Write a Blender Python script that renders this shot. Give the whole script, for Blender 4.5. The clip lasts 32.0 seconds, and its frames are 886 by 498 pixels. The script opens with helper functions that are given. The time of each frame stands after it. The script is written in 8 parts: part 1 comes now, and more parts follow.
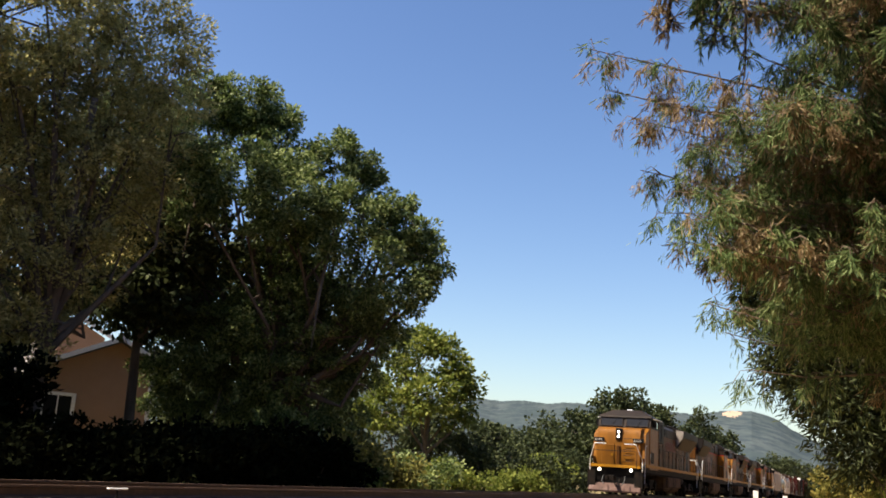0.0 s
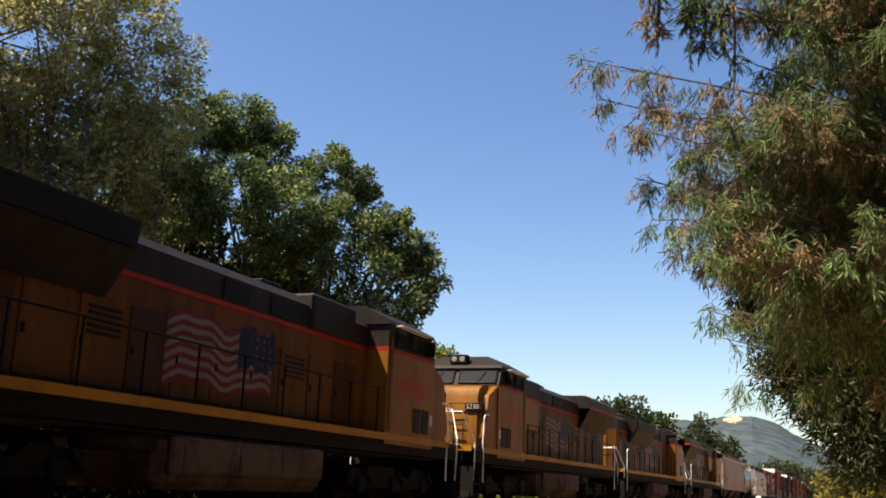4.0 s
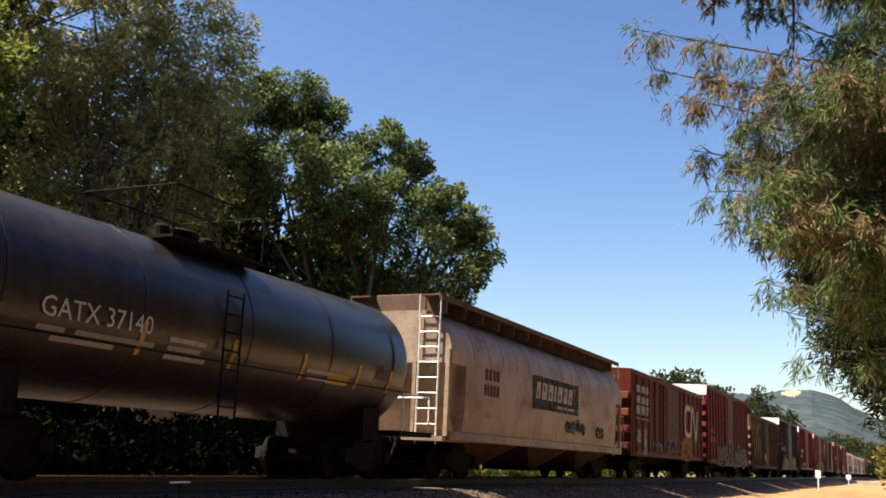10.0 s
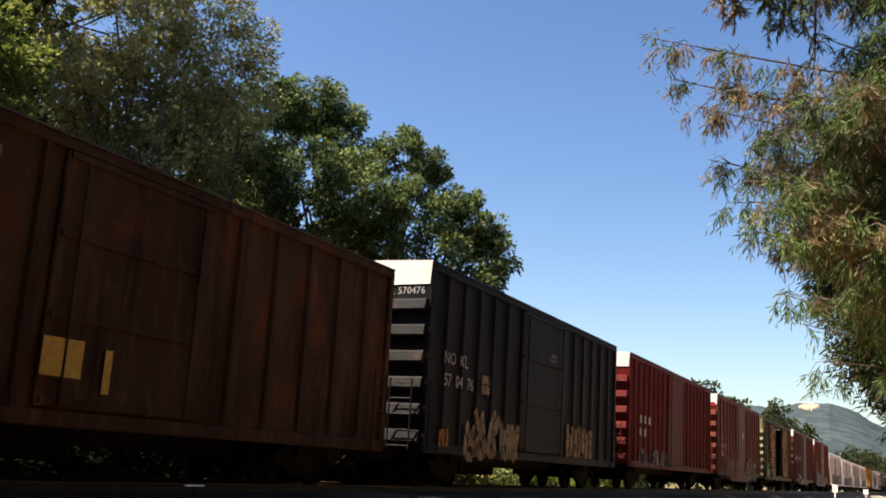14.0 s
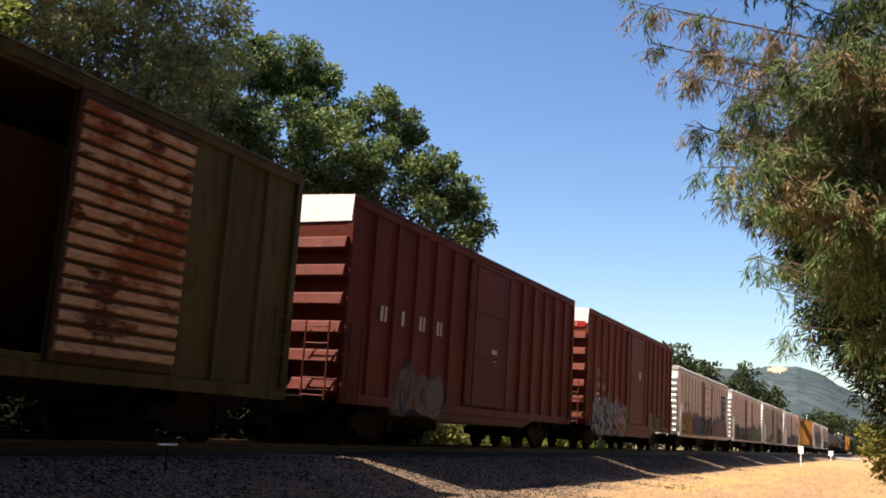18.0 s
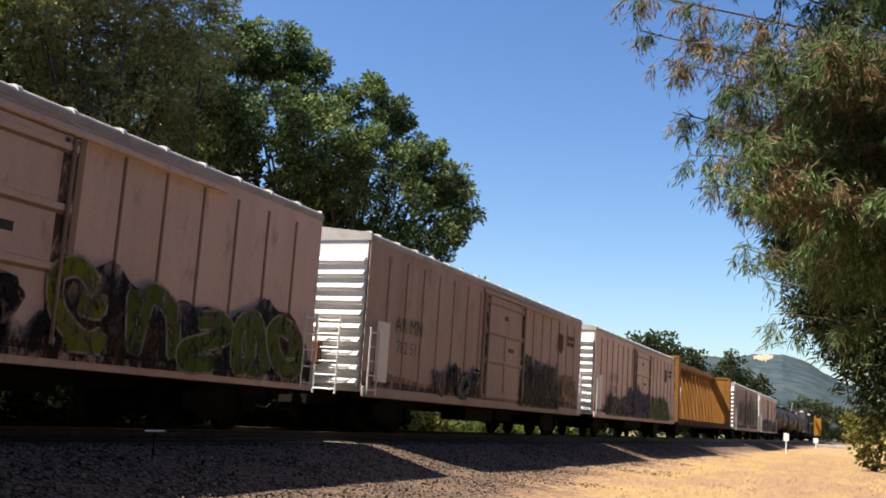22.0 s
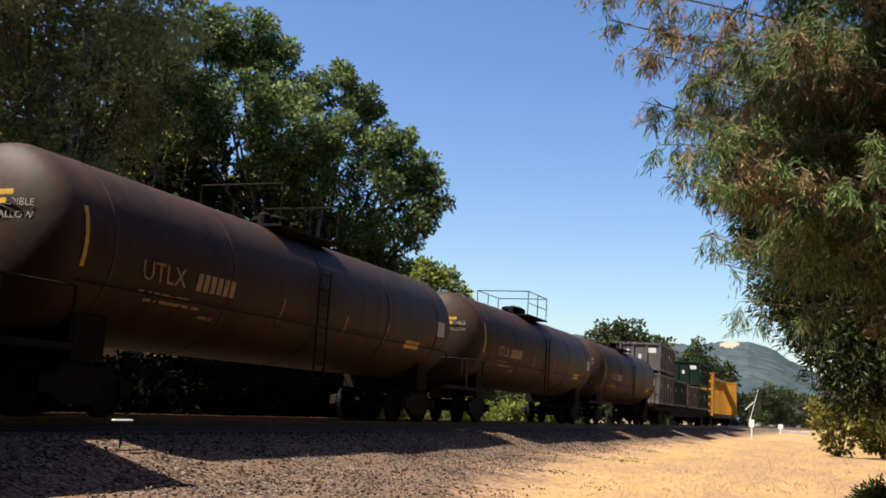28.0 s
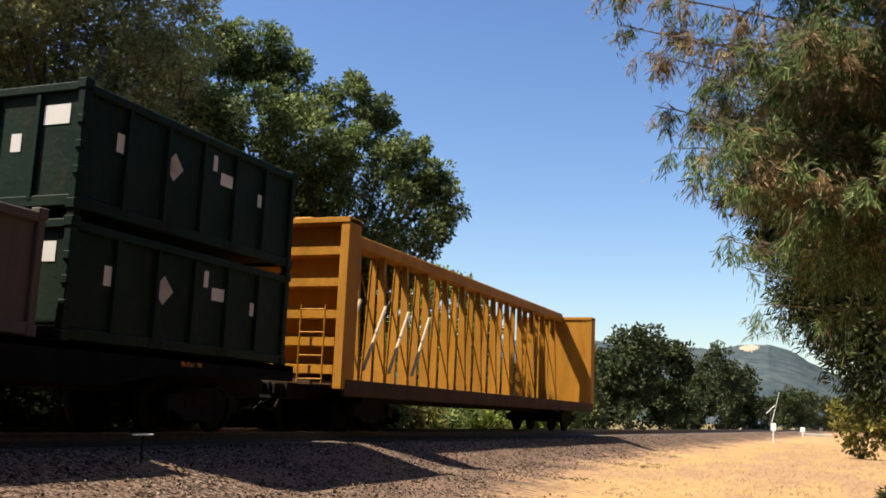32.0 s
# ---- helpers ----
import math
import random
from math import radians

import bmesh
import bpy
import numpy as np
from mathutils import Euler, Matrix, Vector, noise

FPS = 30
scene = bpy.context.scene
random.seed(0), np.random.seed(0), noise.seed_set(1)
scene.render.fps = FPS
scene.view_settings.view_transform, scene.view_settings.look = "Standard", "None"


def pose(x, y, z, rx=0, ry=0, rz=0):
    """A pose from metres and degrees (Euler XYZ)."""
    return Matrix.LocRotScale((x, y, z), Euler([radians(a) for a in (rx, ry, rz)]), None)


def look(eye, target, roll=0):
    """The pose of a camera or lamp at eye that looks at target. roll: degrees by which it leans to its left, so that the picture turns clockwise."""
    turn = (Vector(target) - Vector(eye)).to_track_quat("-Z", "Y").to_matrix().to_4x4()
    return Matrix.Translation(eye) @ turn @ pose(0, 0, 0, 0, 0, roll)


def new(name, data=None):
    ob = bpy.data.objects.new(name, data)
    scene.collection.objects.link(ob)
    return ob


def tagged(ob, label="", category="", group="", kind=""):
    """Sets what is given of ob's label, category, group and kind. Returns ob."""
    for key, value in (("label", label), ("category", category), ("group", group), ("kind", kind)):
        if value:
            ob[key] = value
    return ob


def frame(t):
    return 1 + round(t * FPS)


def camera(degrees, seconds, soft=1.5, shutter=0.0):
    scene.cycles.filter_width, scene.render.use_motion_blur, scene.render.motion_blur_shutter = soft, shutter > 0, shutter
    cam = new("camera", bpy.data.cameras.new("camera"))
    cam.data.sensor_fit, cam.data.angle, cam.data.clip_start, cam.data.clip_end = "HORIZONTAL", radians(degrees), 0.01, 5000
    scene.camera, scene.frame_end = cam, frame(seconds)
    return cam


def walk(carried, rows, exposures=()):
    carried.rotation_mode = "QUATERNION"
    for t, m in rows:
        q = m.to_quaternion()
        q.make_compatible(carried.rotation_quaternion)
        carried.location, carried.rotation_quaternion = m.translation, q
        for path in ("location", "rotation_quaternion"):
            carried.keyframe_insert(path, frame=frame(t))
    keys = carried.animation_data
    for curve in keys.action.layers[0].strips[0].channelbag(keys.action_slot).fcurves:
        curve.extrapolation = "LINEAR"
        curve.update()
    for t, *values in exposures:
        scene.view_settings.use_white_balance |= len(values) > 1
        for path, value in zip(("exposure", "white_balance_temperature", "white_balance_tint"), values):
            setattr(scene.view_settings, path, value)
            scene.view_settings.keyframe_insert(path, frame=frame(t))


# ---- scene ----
cam = camera(48.0, 32.0, 1.75)
SKY, SUN = 0.085, 6.3

# -------- camera: held by a bystander who turns a little; it stays in one place
EYE = (11.66, 0.0, 0.546)
TURNS = [
    (0, 102.69, -3.70, 21.38),
    (0.5, 103.48, -3.18, 21.69),
    (1, 103.77, -3.40, 21.58),
    (1.5, 103.66, -2.69, 21.23),
    (2, 103.88, -2.26, 21.50),
    (2.5, 104.04, -2.43, 21.21),
    (3, 103.40, -2.53, 21.39),
    (3.5, 103.68, -2.11, 21.36),
    (5.5, 101.96, -2.73, 22.21),
    (6, 102.08, -2.43, 22.77),
    (6.5, 102.24, -2.62, 23.10),
    (7, 102.36, -2.51, 23.34),
    (7.5, 102.27, -2.46, 23.74),
    (8, 102.02, -2.64, 24.51),
    (8.5, 101.50, -2.60, 23.98),
    (9, 101.66, -2.62, 23.99),
    (9.5, 101.74, -2.67, 24.22),
    (10, 101.82, -2.40, 24.58),
    (10.5, 102.16, -2.66, 25.02),
    (11, 102.53, -2.71, 24.95),
    (11.5, 103.01, -2.86, 25.43),
    (12, 102.83, -3.10, 25.17),
    (12.5, 102.33, -3.16, 25.22),
    (13, 102.11, -2.89, 25.13),
    (13.5, 102.16, -3.26, 25.73),
    (14, 102.20, -3.36, 25.37),
    (14.5, 101.36, -3.37, 24.42),
    (16.5, 100.61, -3.31, 25.27),
    (17, 100.35, -2.98, 24.86),
    (17.5, 100.47, -3.02, 24.85),
    (18, 100.09, -3.62, 23.84),
    (18.5, 100.38, -4.34, 23.14),
    (19, 100.06, -4.07, 22.94),
    (19.5, 100.34, -3.90, 22.50),
    (20, 100.42, -3.92, 22.25),
    (20.5, 100.47, -3.75, 22.45),
    (21, 100.53, -3.70, 22.86),
    (21.5, 99.92, -4.10, 23.14),
    (22, 99.40, -3.71, 23.14),
    (22.5, 98.24, -3.49, 23.19),
    (23, 97.45, -3.42, 22.70),
    (23.5, 97.35, -3.35, 22.82),
    (24, 98.03, -3.02, 22.29),
    (24.5, 98.11, -2.97, 21.31),
    (25, 98.87, -3.46, 20.61),
    (25.5, 99.12, -3.33, 20.58),
    (27.5, 98.85, -3.29, 21.84),
    (28, 98.83, -3.47, 21.40),
    (28.5, 98.67, -3.32, 21.37),
    (29, 98.80, -3.33, 21.51),
    (29.5, 98.75, -3.12, 21.51),
    (30, 98.38, -2.90, 22.14),
    (30.5, 98.74, -2.89, 22.32),
    (31, 98.72, -2.62, 22.17),
    (31.5, 99.08, -2.06, 22.50),
    (32, 99.28, -2.47, 22.49),
]
# the phone darkens and cools its picture a little once the bright verge comes into view
EXPOSURES = [(0, 0.90, 7600, 13.5), (3, 0.95, 7650, 13.5), (9, 1.00, 7450, 12), (12, 1.04, 7950, 13.5), (14, 1.00, 7550, 12), (17, 1.03, 7500, 12), (19, 0.98, 7200, 11), (21, 0.89, 6900, 10), (22, 0.82, 6750, 9.5),
             (25, 0.79, 6750, 9.5), (28, 0.85, 7050, 11), (30, 0.88, 7300, 12), (32, 0.87, 7300, 12)]
walk(cam, [(t, pose(*EYE, rx, ry, rz)) for t, rx, ry, rz in TURNS], exposures=EXPOSURES)

# -------- world and sun: clear midday, sun high behind the left shoulder
SUN_DIR = Vector((-0.48, -0.38, 1.0)).normalized()
world = bpy.data.worlds.new("sky")
scene.world = world
world.use_nodes = True
wn = world.node_tree.nodes
sky = wn.new("ShaderNodeTexSky")
sky.sky_type = "NISHITA"
sky.sun_disc = False
sky.sun_elevation = math.asin(SUN_DIR.z)
sky.sun_rotation = math.atan2(SUN_DIR.x, SUN_DIR.y)
sky.air_density, sky.dust_density, sky.ozone_density = 1.0, 1.2, 2.0
wn["Background"].inputs["Strength"].default_value = SKY
tone = wn.new("ShaderNodeHueSaturation")
tone.inputs["Saturation"].default_value = 1.16
tone.inputs["Hue"].default_value = 0.505
depth = wn.new("ShaderNodeGamma")
depth.inputs["Gamma"].default_value = 1.18
world.node_tree.links.new(sky.outputs[0], depth.inputs["Color"])
world.node_tree.links.new(depth.outputs[0], tone.inputs["Color"])
world.node_tree.links.new(tone.outputs[0], wn["Background"].inputs[0])
sun_data = bpy.data.lights.new("sun", "SUN")
sun_data.energy, sun_data.angle, sun_data.color = SUN, radians(0.53), (1.0, 0.95, 0.86)
sun = new("sun", sun_data)
sun.matrix_world = look(SUN_DIR * 50, (0, 0, 0))

# -------- materials


def mix_node(nt, fac, a, b):
    n = nt.nodes.new("ShaderNodeMix")
    n.data_type = "RGBA"
    for sock, v in ((n.inputs[0], fac), (n.inputs[6], a), (n.inputs[7], b)):
        if isinstance(v, bpy.types.NodeSocket):
            nt.links.new(v, sock)
        elif sock == n.inputs[0]:
            sock.default_value = v
        else:
            sock.default_value = (*v, 1) if len(v) == 3 else v
    return n.outputs[2]


def noise_node(nt, vec, scale, detail=6, rough=0.6, lo=0.4, hi=0.6, stretch=None):
    if stretch:
        m = nt.nodes.new("ShaderNodeMapping")
        m.inputs["Scale"].default_value = stretch
        nt.links.new(vec, m.inputs[0])
        vec = m.outputs[0]
    n = nt.nodes.new("ShaderNodeTexNoise")
    n.inputs["Scale"].default_value, n.inputs["Detail"].default_value, n.inputs["Roughness"].default_value = scale, detail, rough
    nt.links.new(vec, n.inputs["Vector"])
    r = nt.nodes.new("ShaderNodeMapRange")
    r.inputs[1].default_value, r.inputs[2].default_value = lo, hi
    nt.links.new(n.outputs["Fac"], r.inputs[0])
    return r.outputs[0]


def material(name, col, rough=0.6, metal=0.0, layers=(), bump=0.0, bump_scale=20.0, coords="Object", spec=0.5):
    """layers: (colour, amount, scale, lo, hi, stretch), laid over the base one after another."""
    m = bpy.data.materials.new(name)
    m.use_nodes = True
    nt = m.node_tree
    b = nt.nodes["Principled BSDF"]
    b.inputs["Roughness"].default_value, b.inputs["Metallic"].default_value = rough, metal
    b.inputs["Specular IOR Level"].default_value = spec
    tc = nt.nodes.new("ShaderNodeTexCoord")
    if coords == "World":
        geo = nt.nodes.new("ShaderNodeNewGeometry")
        vec = geo.outputs["Position"]
    else:
        vec = tc.outputs[coords]
    colour = (*col, 1)
    for c, amount, scale, lo, hi, stretch in layers:
        f = noise_node(nt, vec, scale, lo=lo, hi=hi, stretch=stretch)
        mul = nt.nodes.new("ShaderNodeMath")
        mul.operation = "MULTIPLY"
        mul.inputs[1].default_value = amount
        nt.links.new(f, mul.inputs[0])
        colour = mix_node(nt, mul.outputs[0], colour, (*c, 1))
    if isinstance(colour, tuple):
        b.inputs["Base Color"].default_value = colour
    else:
        nt.links.new(colour, b.inputs["Base Color"])
    if bump:
        bn = nt.nodes.new("ShaderNodeBump")
        bn.inputs["Strength"].default_value, bn.inputs["Distance"].default_value = bump, 0.02
        nt.links.new(noise_node(nt, vec, bump_scale, lo=0.3, hi=0.7), bn.inputs["Height"])
        nt.links.new(bn.outputs[0], b.inputs["Normal"])
    return m


def painted(name, col, rust=0.5, dust=0.5, streak=0.5, rough=0.55, rust_col=(0.13, 0.05, 0.025)):
    """Weathered railway paint: fading, vertical dirt streaks, rust blotches, dust."""
    col = tuple(c * (0.64 if max(col) < 0.7 else 0.96) for c in col)
    d = tuple(c * 0.3 + 0.008 for c in col)
    f = tuple(min(1, c * 1.1 + 0.015) for c in col)
    return material(name, col, rough, 0, [
        (f, 0.6, 0.5, 0.35, 0.7, None),
        (d, streak, 2.2, 0.45, 0.75, (1, 1, 0.12)),
        (tuple(c * 0.35 for c in col), streak * 0.75, 0.75, 0.48, 0.66, (1, 1.3, 0.22)),
        ((0.20, 0.14, 0.09), dust * 0.2, 0.9, 0.45, 0.8, (1, 1, 0.35)),
        (rust_col, rust, 3.0, 0.58, 0.72, (1, 1, 0.5)),
        (tuple(c * 0.6 for c in col), 0.35, 25.0, 0.4, 0.7, None),
    ], bump=0.25, bump_scale=7, spec=0.08)


def leafy(name, a, b, c, trans=0.35, rough=0.6, spec=0.12):
    """Leaves: colour varies leaf by leaf; some light passes through."""
    m = bpy.data.materials.new(name)
    m.use_nodes = True
    nt = m.node_tree
    p = nt.nodes["Principled BSDF"]
    p.inputs["Roughness"].default_value = rough
    p.inputs["Specular IOR Level"].default_value = spec
    geo = nt.nodes.new("ShaderNodeNewGeometry")
    ramp = nt.nodes.new("ShaderNodeValToRGB")
    ramp.color_ramp.elements[0].color, ramp.color_ramp.elements[1].color = (*a, 1), (*c, 1)
    e = ramp.color_ramp.elements.new(0.55)
    e.color = (*b, 1)
    nt.links.new(geo.outputs["Random Per Island"], ramp.inputs[0])
    big = noise_node(nt, geo.outputs["Position"], 0.6, lo=0.35, hi=0.65)
    col = mix_node(nt, big, ramp.outputs[0], mix_node(nt, 0.5, ramp.outputs[0], (*a, 1)))
    nt.links.new(col, p.inputs["Base Color"])
    t = nt.nodes.new("ShaderNodeBsdfTranslucent")
    nt.links.new(col, t.inputs[0])
    mx = nt.nodes.new("ShaderNodeMixShader")
    mx.inputs[0].default_value = trans
    nt.links.new(p.outputs[0], mx.inputs[1])
    nt.links.new(t.outputs[0], mx.inputs[2])
    nt.links.new(mx.outputs[0], nt.nodes["Material Output"].inputs["Surface"])
    return m


def glowing(name, col, strength):
    m = material(name, col)
    b = m.node_tree.nodes["Principled BSDF"]
    b.inputs["Emission Color"].default_value, b.inputs["Emission Strength"].default_value = (*col, 1), strength
    return m


M = {}
M["steel"] = material("dark_steel", (0.010, 0.009, 0.008), 0.8, 0.0, [((0.03, 0.018, 0.011), 0.5, 4, 0.45, 0.7, None), ((0.03, 0.025, 0.02), 0.3, 1.5, 0.5, 0.8, None)], 0.3, 12, spec=0.06)
M["railside"] = material("rusty_rail", (0.075, 0.045, 0.03), 0.65, 0.3, [((0.14, 0.08, 0.05), 0.7, 8, 0.45, 0.7, None)])
M["tie"] = material("creosoted_wood", (0.06, 0.045, 0.035), 0.85, 0, [((0.16, 0.13, 0.10), 0.6, 6, 0.4, 0.7, (1, 0.2, 1))], 0.5, 15)
M["white_metal"] = material("white_painted_metal", (0.75, 0.75, 0.72), 0.4, 0, [((0.4, 0.38, 0.33), 0.5, 6, 0.5, 0.8, None)])
M["tank_dust"] = material("dusty_fuel_tank", (0.10, 0.066, 0.045), 0.85, 0, [((0.03, 0.022, 0.018), 0.85, 1.1, 0.45, 0.65, (1, 1, 0.5)), ((0.16, 0.11, 0.075), 0.6, 4, 0.5, 0.7, None)], 0.3, 8, spec=0.06)
M["grating"] = material("galvanised_grating", (0.24, 0.19, 0.16), 0.7, 0, [((0.11, 0.075, 0.055), 0.7, 3, 0.45, 0.65, None)], spec=0.15)
M["flare"] = material("sun_pale_flare", (0.26, 0.23, 0.20), 0.7, 0, [((0.06, 0.05, 0.045), 0.8, 3, 0.45, 0.65, None)], spec=0.1)
M["black"] = material("black_paint", (0.007, 0.007, 0.007), 0.6, 0, [((0.02, 0.017, 0.015), 0.6, 2, 0.4, 0.7, None)], spec=0.08)
M["plow"] = material("scuffed_plow", (0.10, 0.06, 0.05), 0.7, 0, [((0.05, 0.035, 0.03), 0.8, 2.5, 0.45, 0.65, None), ((0.22, 0.15, 0.13), 0.5, 2, 0.5, 0.7, None)], 0.2, 9, spec=0.1)
M["pilot"] = material("sooty_pilot", (0.006, 0.006, 0.006), 0.9, 0, [((0.014, 0.012, 0.01), 0.6, 3, 0.4, 0.7, None)], spec=0.05)
M["rubber"] = material("hose_rubber", (0.02, 0.02, 0.02), 0.7)
M["glass"] = material("cab_glass", (0.012, 0.013, 0.014), 0.06, 0, spec=0.35)
M["headlight"] = glowing("headlight_glow", (1.0, 0.93, 0.78), 8.0)
M["lens"] = material("lamp_lens", (0.22, 0.21, 0.19), 0.15)
M["yellow"] = painted("armour_yellow", (0.315, 0.125, 0.016), 0.3, 0.12, 0.6, 0.45)
# soot streaks over a yellow darkened to carry the hood's shade
M["yellow_grimy"] = painted("sooty_shade_yellow", (0.16, 0.058, 0.0065), 0.4, 0.05, 0.9, 0.55)
M["loco_grey"] = painted("harbour_grey", (0.0276, 0.0204, 0.0168), 0.2, 0.15, 0.5)
M["red"] = painted("signal_red", (0.4, 0.024, 0.016), 0.1, 0.2, 0.2)
M["frame_yellow"] = painted("sill_yellow", (0.51, 0.2295, 0.017), 0.1, 0.3, 0.4)
M["blue"] = painted("flag_blue", (0.016, 0.02, 0.05), 0.0, 0.2, 0.2)
M["white"] = painted("flag_white", (0.62, 0.58, 0.50), 0.1, 0.3, 0.2)
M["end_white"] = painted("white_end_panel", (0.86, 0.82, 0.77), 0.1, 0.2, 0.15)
M["flag_red"] = painted("flag_faded_red", (0.192, 0.028, 0.024), 0.1, 0.5, 0.5)
M["flag_white"] = painted("flag_faded_white", (0.24, 0.2, 0.176), 0.1, 0.5, 0.5)
M["soot_grey"] = painted("sooty_grey", (0.016, 0.013, 0.012), 0.1, 0.1, 0.5)
M["soot"] = painted("soot_black_yellow", (0.0792, 0.0288, 0.00432), 0.4, 0.1, 0.6)
M["ltgrey_hopper"] = painted("hopper_beige", (0.36, 0.245, 0.18), 0.35, 0.6, 0.5)
M["hopper_white"] = material("rust_mottled_pale", (0.37, 0.285, 0.215), 0.5, 0, [((0.25, 0.165, 0.11), 0.8, 0.8, 0.42, 0.62, None), ((0.21, 0.085, 0.035), 0.85, 0.9, 0.54, 0.66, (1, 0.8, 1.2)), ((0.17, 0.125, 0.09), 0.6, 3.5, 0.45, 0.7, (1, 1, 0.25)), ((0.14, 0.10, 0.07), 0.4, 14, 0.5, 0.7, None)], 0.2, 7, spec=0.3)
M["oxide"] = painted("oxide_red", (0.155, 0.032, 0.018), 0.4, 0.35, 0.6)
M["box_red"] = painted("boxcar_red", (0.175, 0.0125, 0.0095), 0.35, 0.25, 0.55)
M["box_brown"] = material("boxcar_brown", (0.042, 0.022, 0.011), 0.7, 0, [((0.070, 0.038, 0.021), 0.8, 0.55, 0.46, 0.62, (1, 1, 0.35)), ((0.11, 0.035, 0.015), 0.8, 0.9, 0.52, 0.66, (1, 1, 0.8)), ((0.013, 0.008, 0.006), 0.8, 1.6, 0.5, 0.68, (1, 1.4, 0.16)), ((0.12, 0.07, 0.045), 0.45, 4.5, 0.55, 0.7, (1, 1, 0.3))], 0.3, 7, spec=0.08)
M["box_dark"] = painted("boxcar_charcoal", (0.0132, 0.0132, 0.0168), 0.4, 0.3, 0.4)
M["tr_red"] = painted("boxcar_faded_red", (0.215, 0.046, 0.026), 0.35, 0.3, 0.5)
M["sr_green"] = painted("boxcar_olive", (0.112, 0.09, 0.034), 0.85, 0.3, 0.85, 0.6, (0.06, 0.025, 0.012))
# end paints in paler tones than the sides of the same cars
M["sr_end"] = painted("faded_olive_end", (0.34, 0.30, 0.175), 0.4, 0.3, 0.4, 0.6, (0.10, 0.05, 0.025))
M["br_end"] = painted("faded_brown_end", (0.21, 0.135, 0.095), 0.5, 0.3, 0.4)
M["lining"] = painted("lining_boards", (0.70, 0.34, 0.25), 0.5, 0.3, 0.6)
M["brace"] = painted("weathered_strap", (0.66, 0.52, 0.36), 0.3, 0.4, 0.3)
M["rusty_dark"] = painted("rust_and_shade_brown", (0.10, 0.055, 0.035), 0.8, 0.4, 0.5, 0.8)
M["rusty_roof"] = painted("rusty_roof", (0.21, 0.135, 0.095), 0.7, 0.4, 0.5, 0.8)
M["bay_brown"] = painted("shaded_dusty_bay", (0.085, 0.055, 0.037), 0.4, 0.4, 0.5, 0.8)
M["rusty"] = painted("rusty_door", (0.27, 0.12, 0.07), 0.95, 0.4, 0.6, 0.75, (0.16, 0.04, 0.015))
M["mp_red"] = painted("boxcar_maroon", (0.155, 0.028, 0.018), 0.35, 0.3, 0.5)
M["reefer"] = painted("reefer_cream", (0.70, 0.545, 0.475), 0.4, 0.5, 0.2)
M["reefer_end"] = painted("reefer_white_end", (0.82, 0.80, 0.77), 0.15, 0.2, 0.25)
M["reefer2"] = painted("reefer_dirty_cream", (0.66, 0.515, 0.445), 0.5, 0.5, 0.28)
M["reefer_roof"] = material("weathered_roof", (0.42, 0.39, 0.36), 0.6, 0.1, [((0.2, 0.16, 0.13), 0.6, 1.6, 0.45, 0.75, None)], 0.2, 5, spec=0.2)
M["reefer_seam"] = painted("reefer_rust_shadow_seam", (0.50, 0.37, 0.29), 0.8, 0.6, 0.4, 0.7, (0.12, 0.06, 0.035))
M["rust_door"] = material("rust_streaked_cream", (0.44, 0.30, 0.20), 0.8, 0, [((0.17, 0.045, 0.016), 0.95, 0.8, 0.49, 0.58, (1, 0.8, 1.3)), ((0.045, 0.013, 0.008), 0.95, 1.3, 0.55, 0.61, (1, 0.7, 1.6)), ((0.30, 0.12, 0.05), 0.7, 9.0, 0.45, 0.65, (1, 0.4, 2))], 0.4, 8, spec=0.1)
M["cb_yellow"] = painted("faded_orange_yellow", (0.40, 0.175, 0.04), 0.5, 0.5, 0.5)
M["alu"] = material("aluminium_roof", (0.72, 0.70, 0.66), 0.35, 0.3, [((0.4, 0.36, 0.3), 0.5, 1.2, 0.45, 0.75, None)], 0.2, 5)
M["tank_black"] = material("tank_black_gloss", (0.026, 0.020, 0.0175), 0.3, 0, [((0.07, 0.052, 0.044), 0.5, 1.3, 0.45, 0.75, (1, 1, 0.5)), ((0.05, 0.026, 0.014), 0.35, 1.0, 0.5, 0.8, (1, 1, 0.3)), ((0.012, 0.010, 0.009), 0.6, 5, 0.45, 0.7, (1, 1, 0.3))], 0.1, 5, spec=0.4)
M["tank_brown"] = material("tank_weathered_black", (0.027, 0.0155, 0.0115), 0.6, 0, [((0.075, 0.036, 0.022), 0.6, 0.8, 0.42, 0.75, (1, 1, 0.3)), ((0.035, 0.026, 0.022), 0.6, 5, 0.4, 0.7, None), ((0.008, 0.006, 0.005), 0.7, 1.7, 0.5, 0.72, (1, 1, 0.2))], 0.15, 5, spec=0.16)
M["centre_yellow"] = painted("centrebeam_yellow", (0.56, 0.25, 0.03), 0.35, 0.45, 0.4)
M["cont_grey"] = painted("container_grey", (0.165, 0.15, 0.155), 0.3, 0.4, 0.5)
M["cont_green"] = painted("container_green", (0.005, 0.024, 0.014), 0.15, 0.25, 0.4)
M["cont_tan"] = painted("container_taupe", (0.14, 0.115, 0.10), 0.35, 0.4, 0.5)
M["mark_white"] = material("stencil_white", (0.3844, 0.372, 0.341), 0.6, 0, [((0.25, 0.18, 0.13), 0.7, 9, 0.45, 0.7, None)])
M["mark_tan"] = material("stencil_tan", (0.255, 0.15, 0.06), 0.6, 0, [((0.08, 0.05, 0.03), 0.7, 6, 0.45, 0.7, None)])
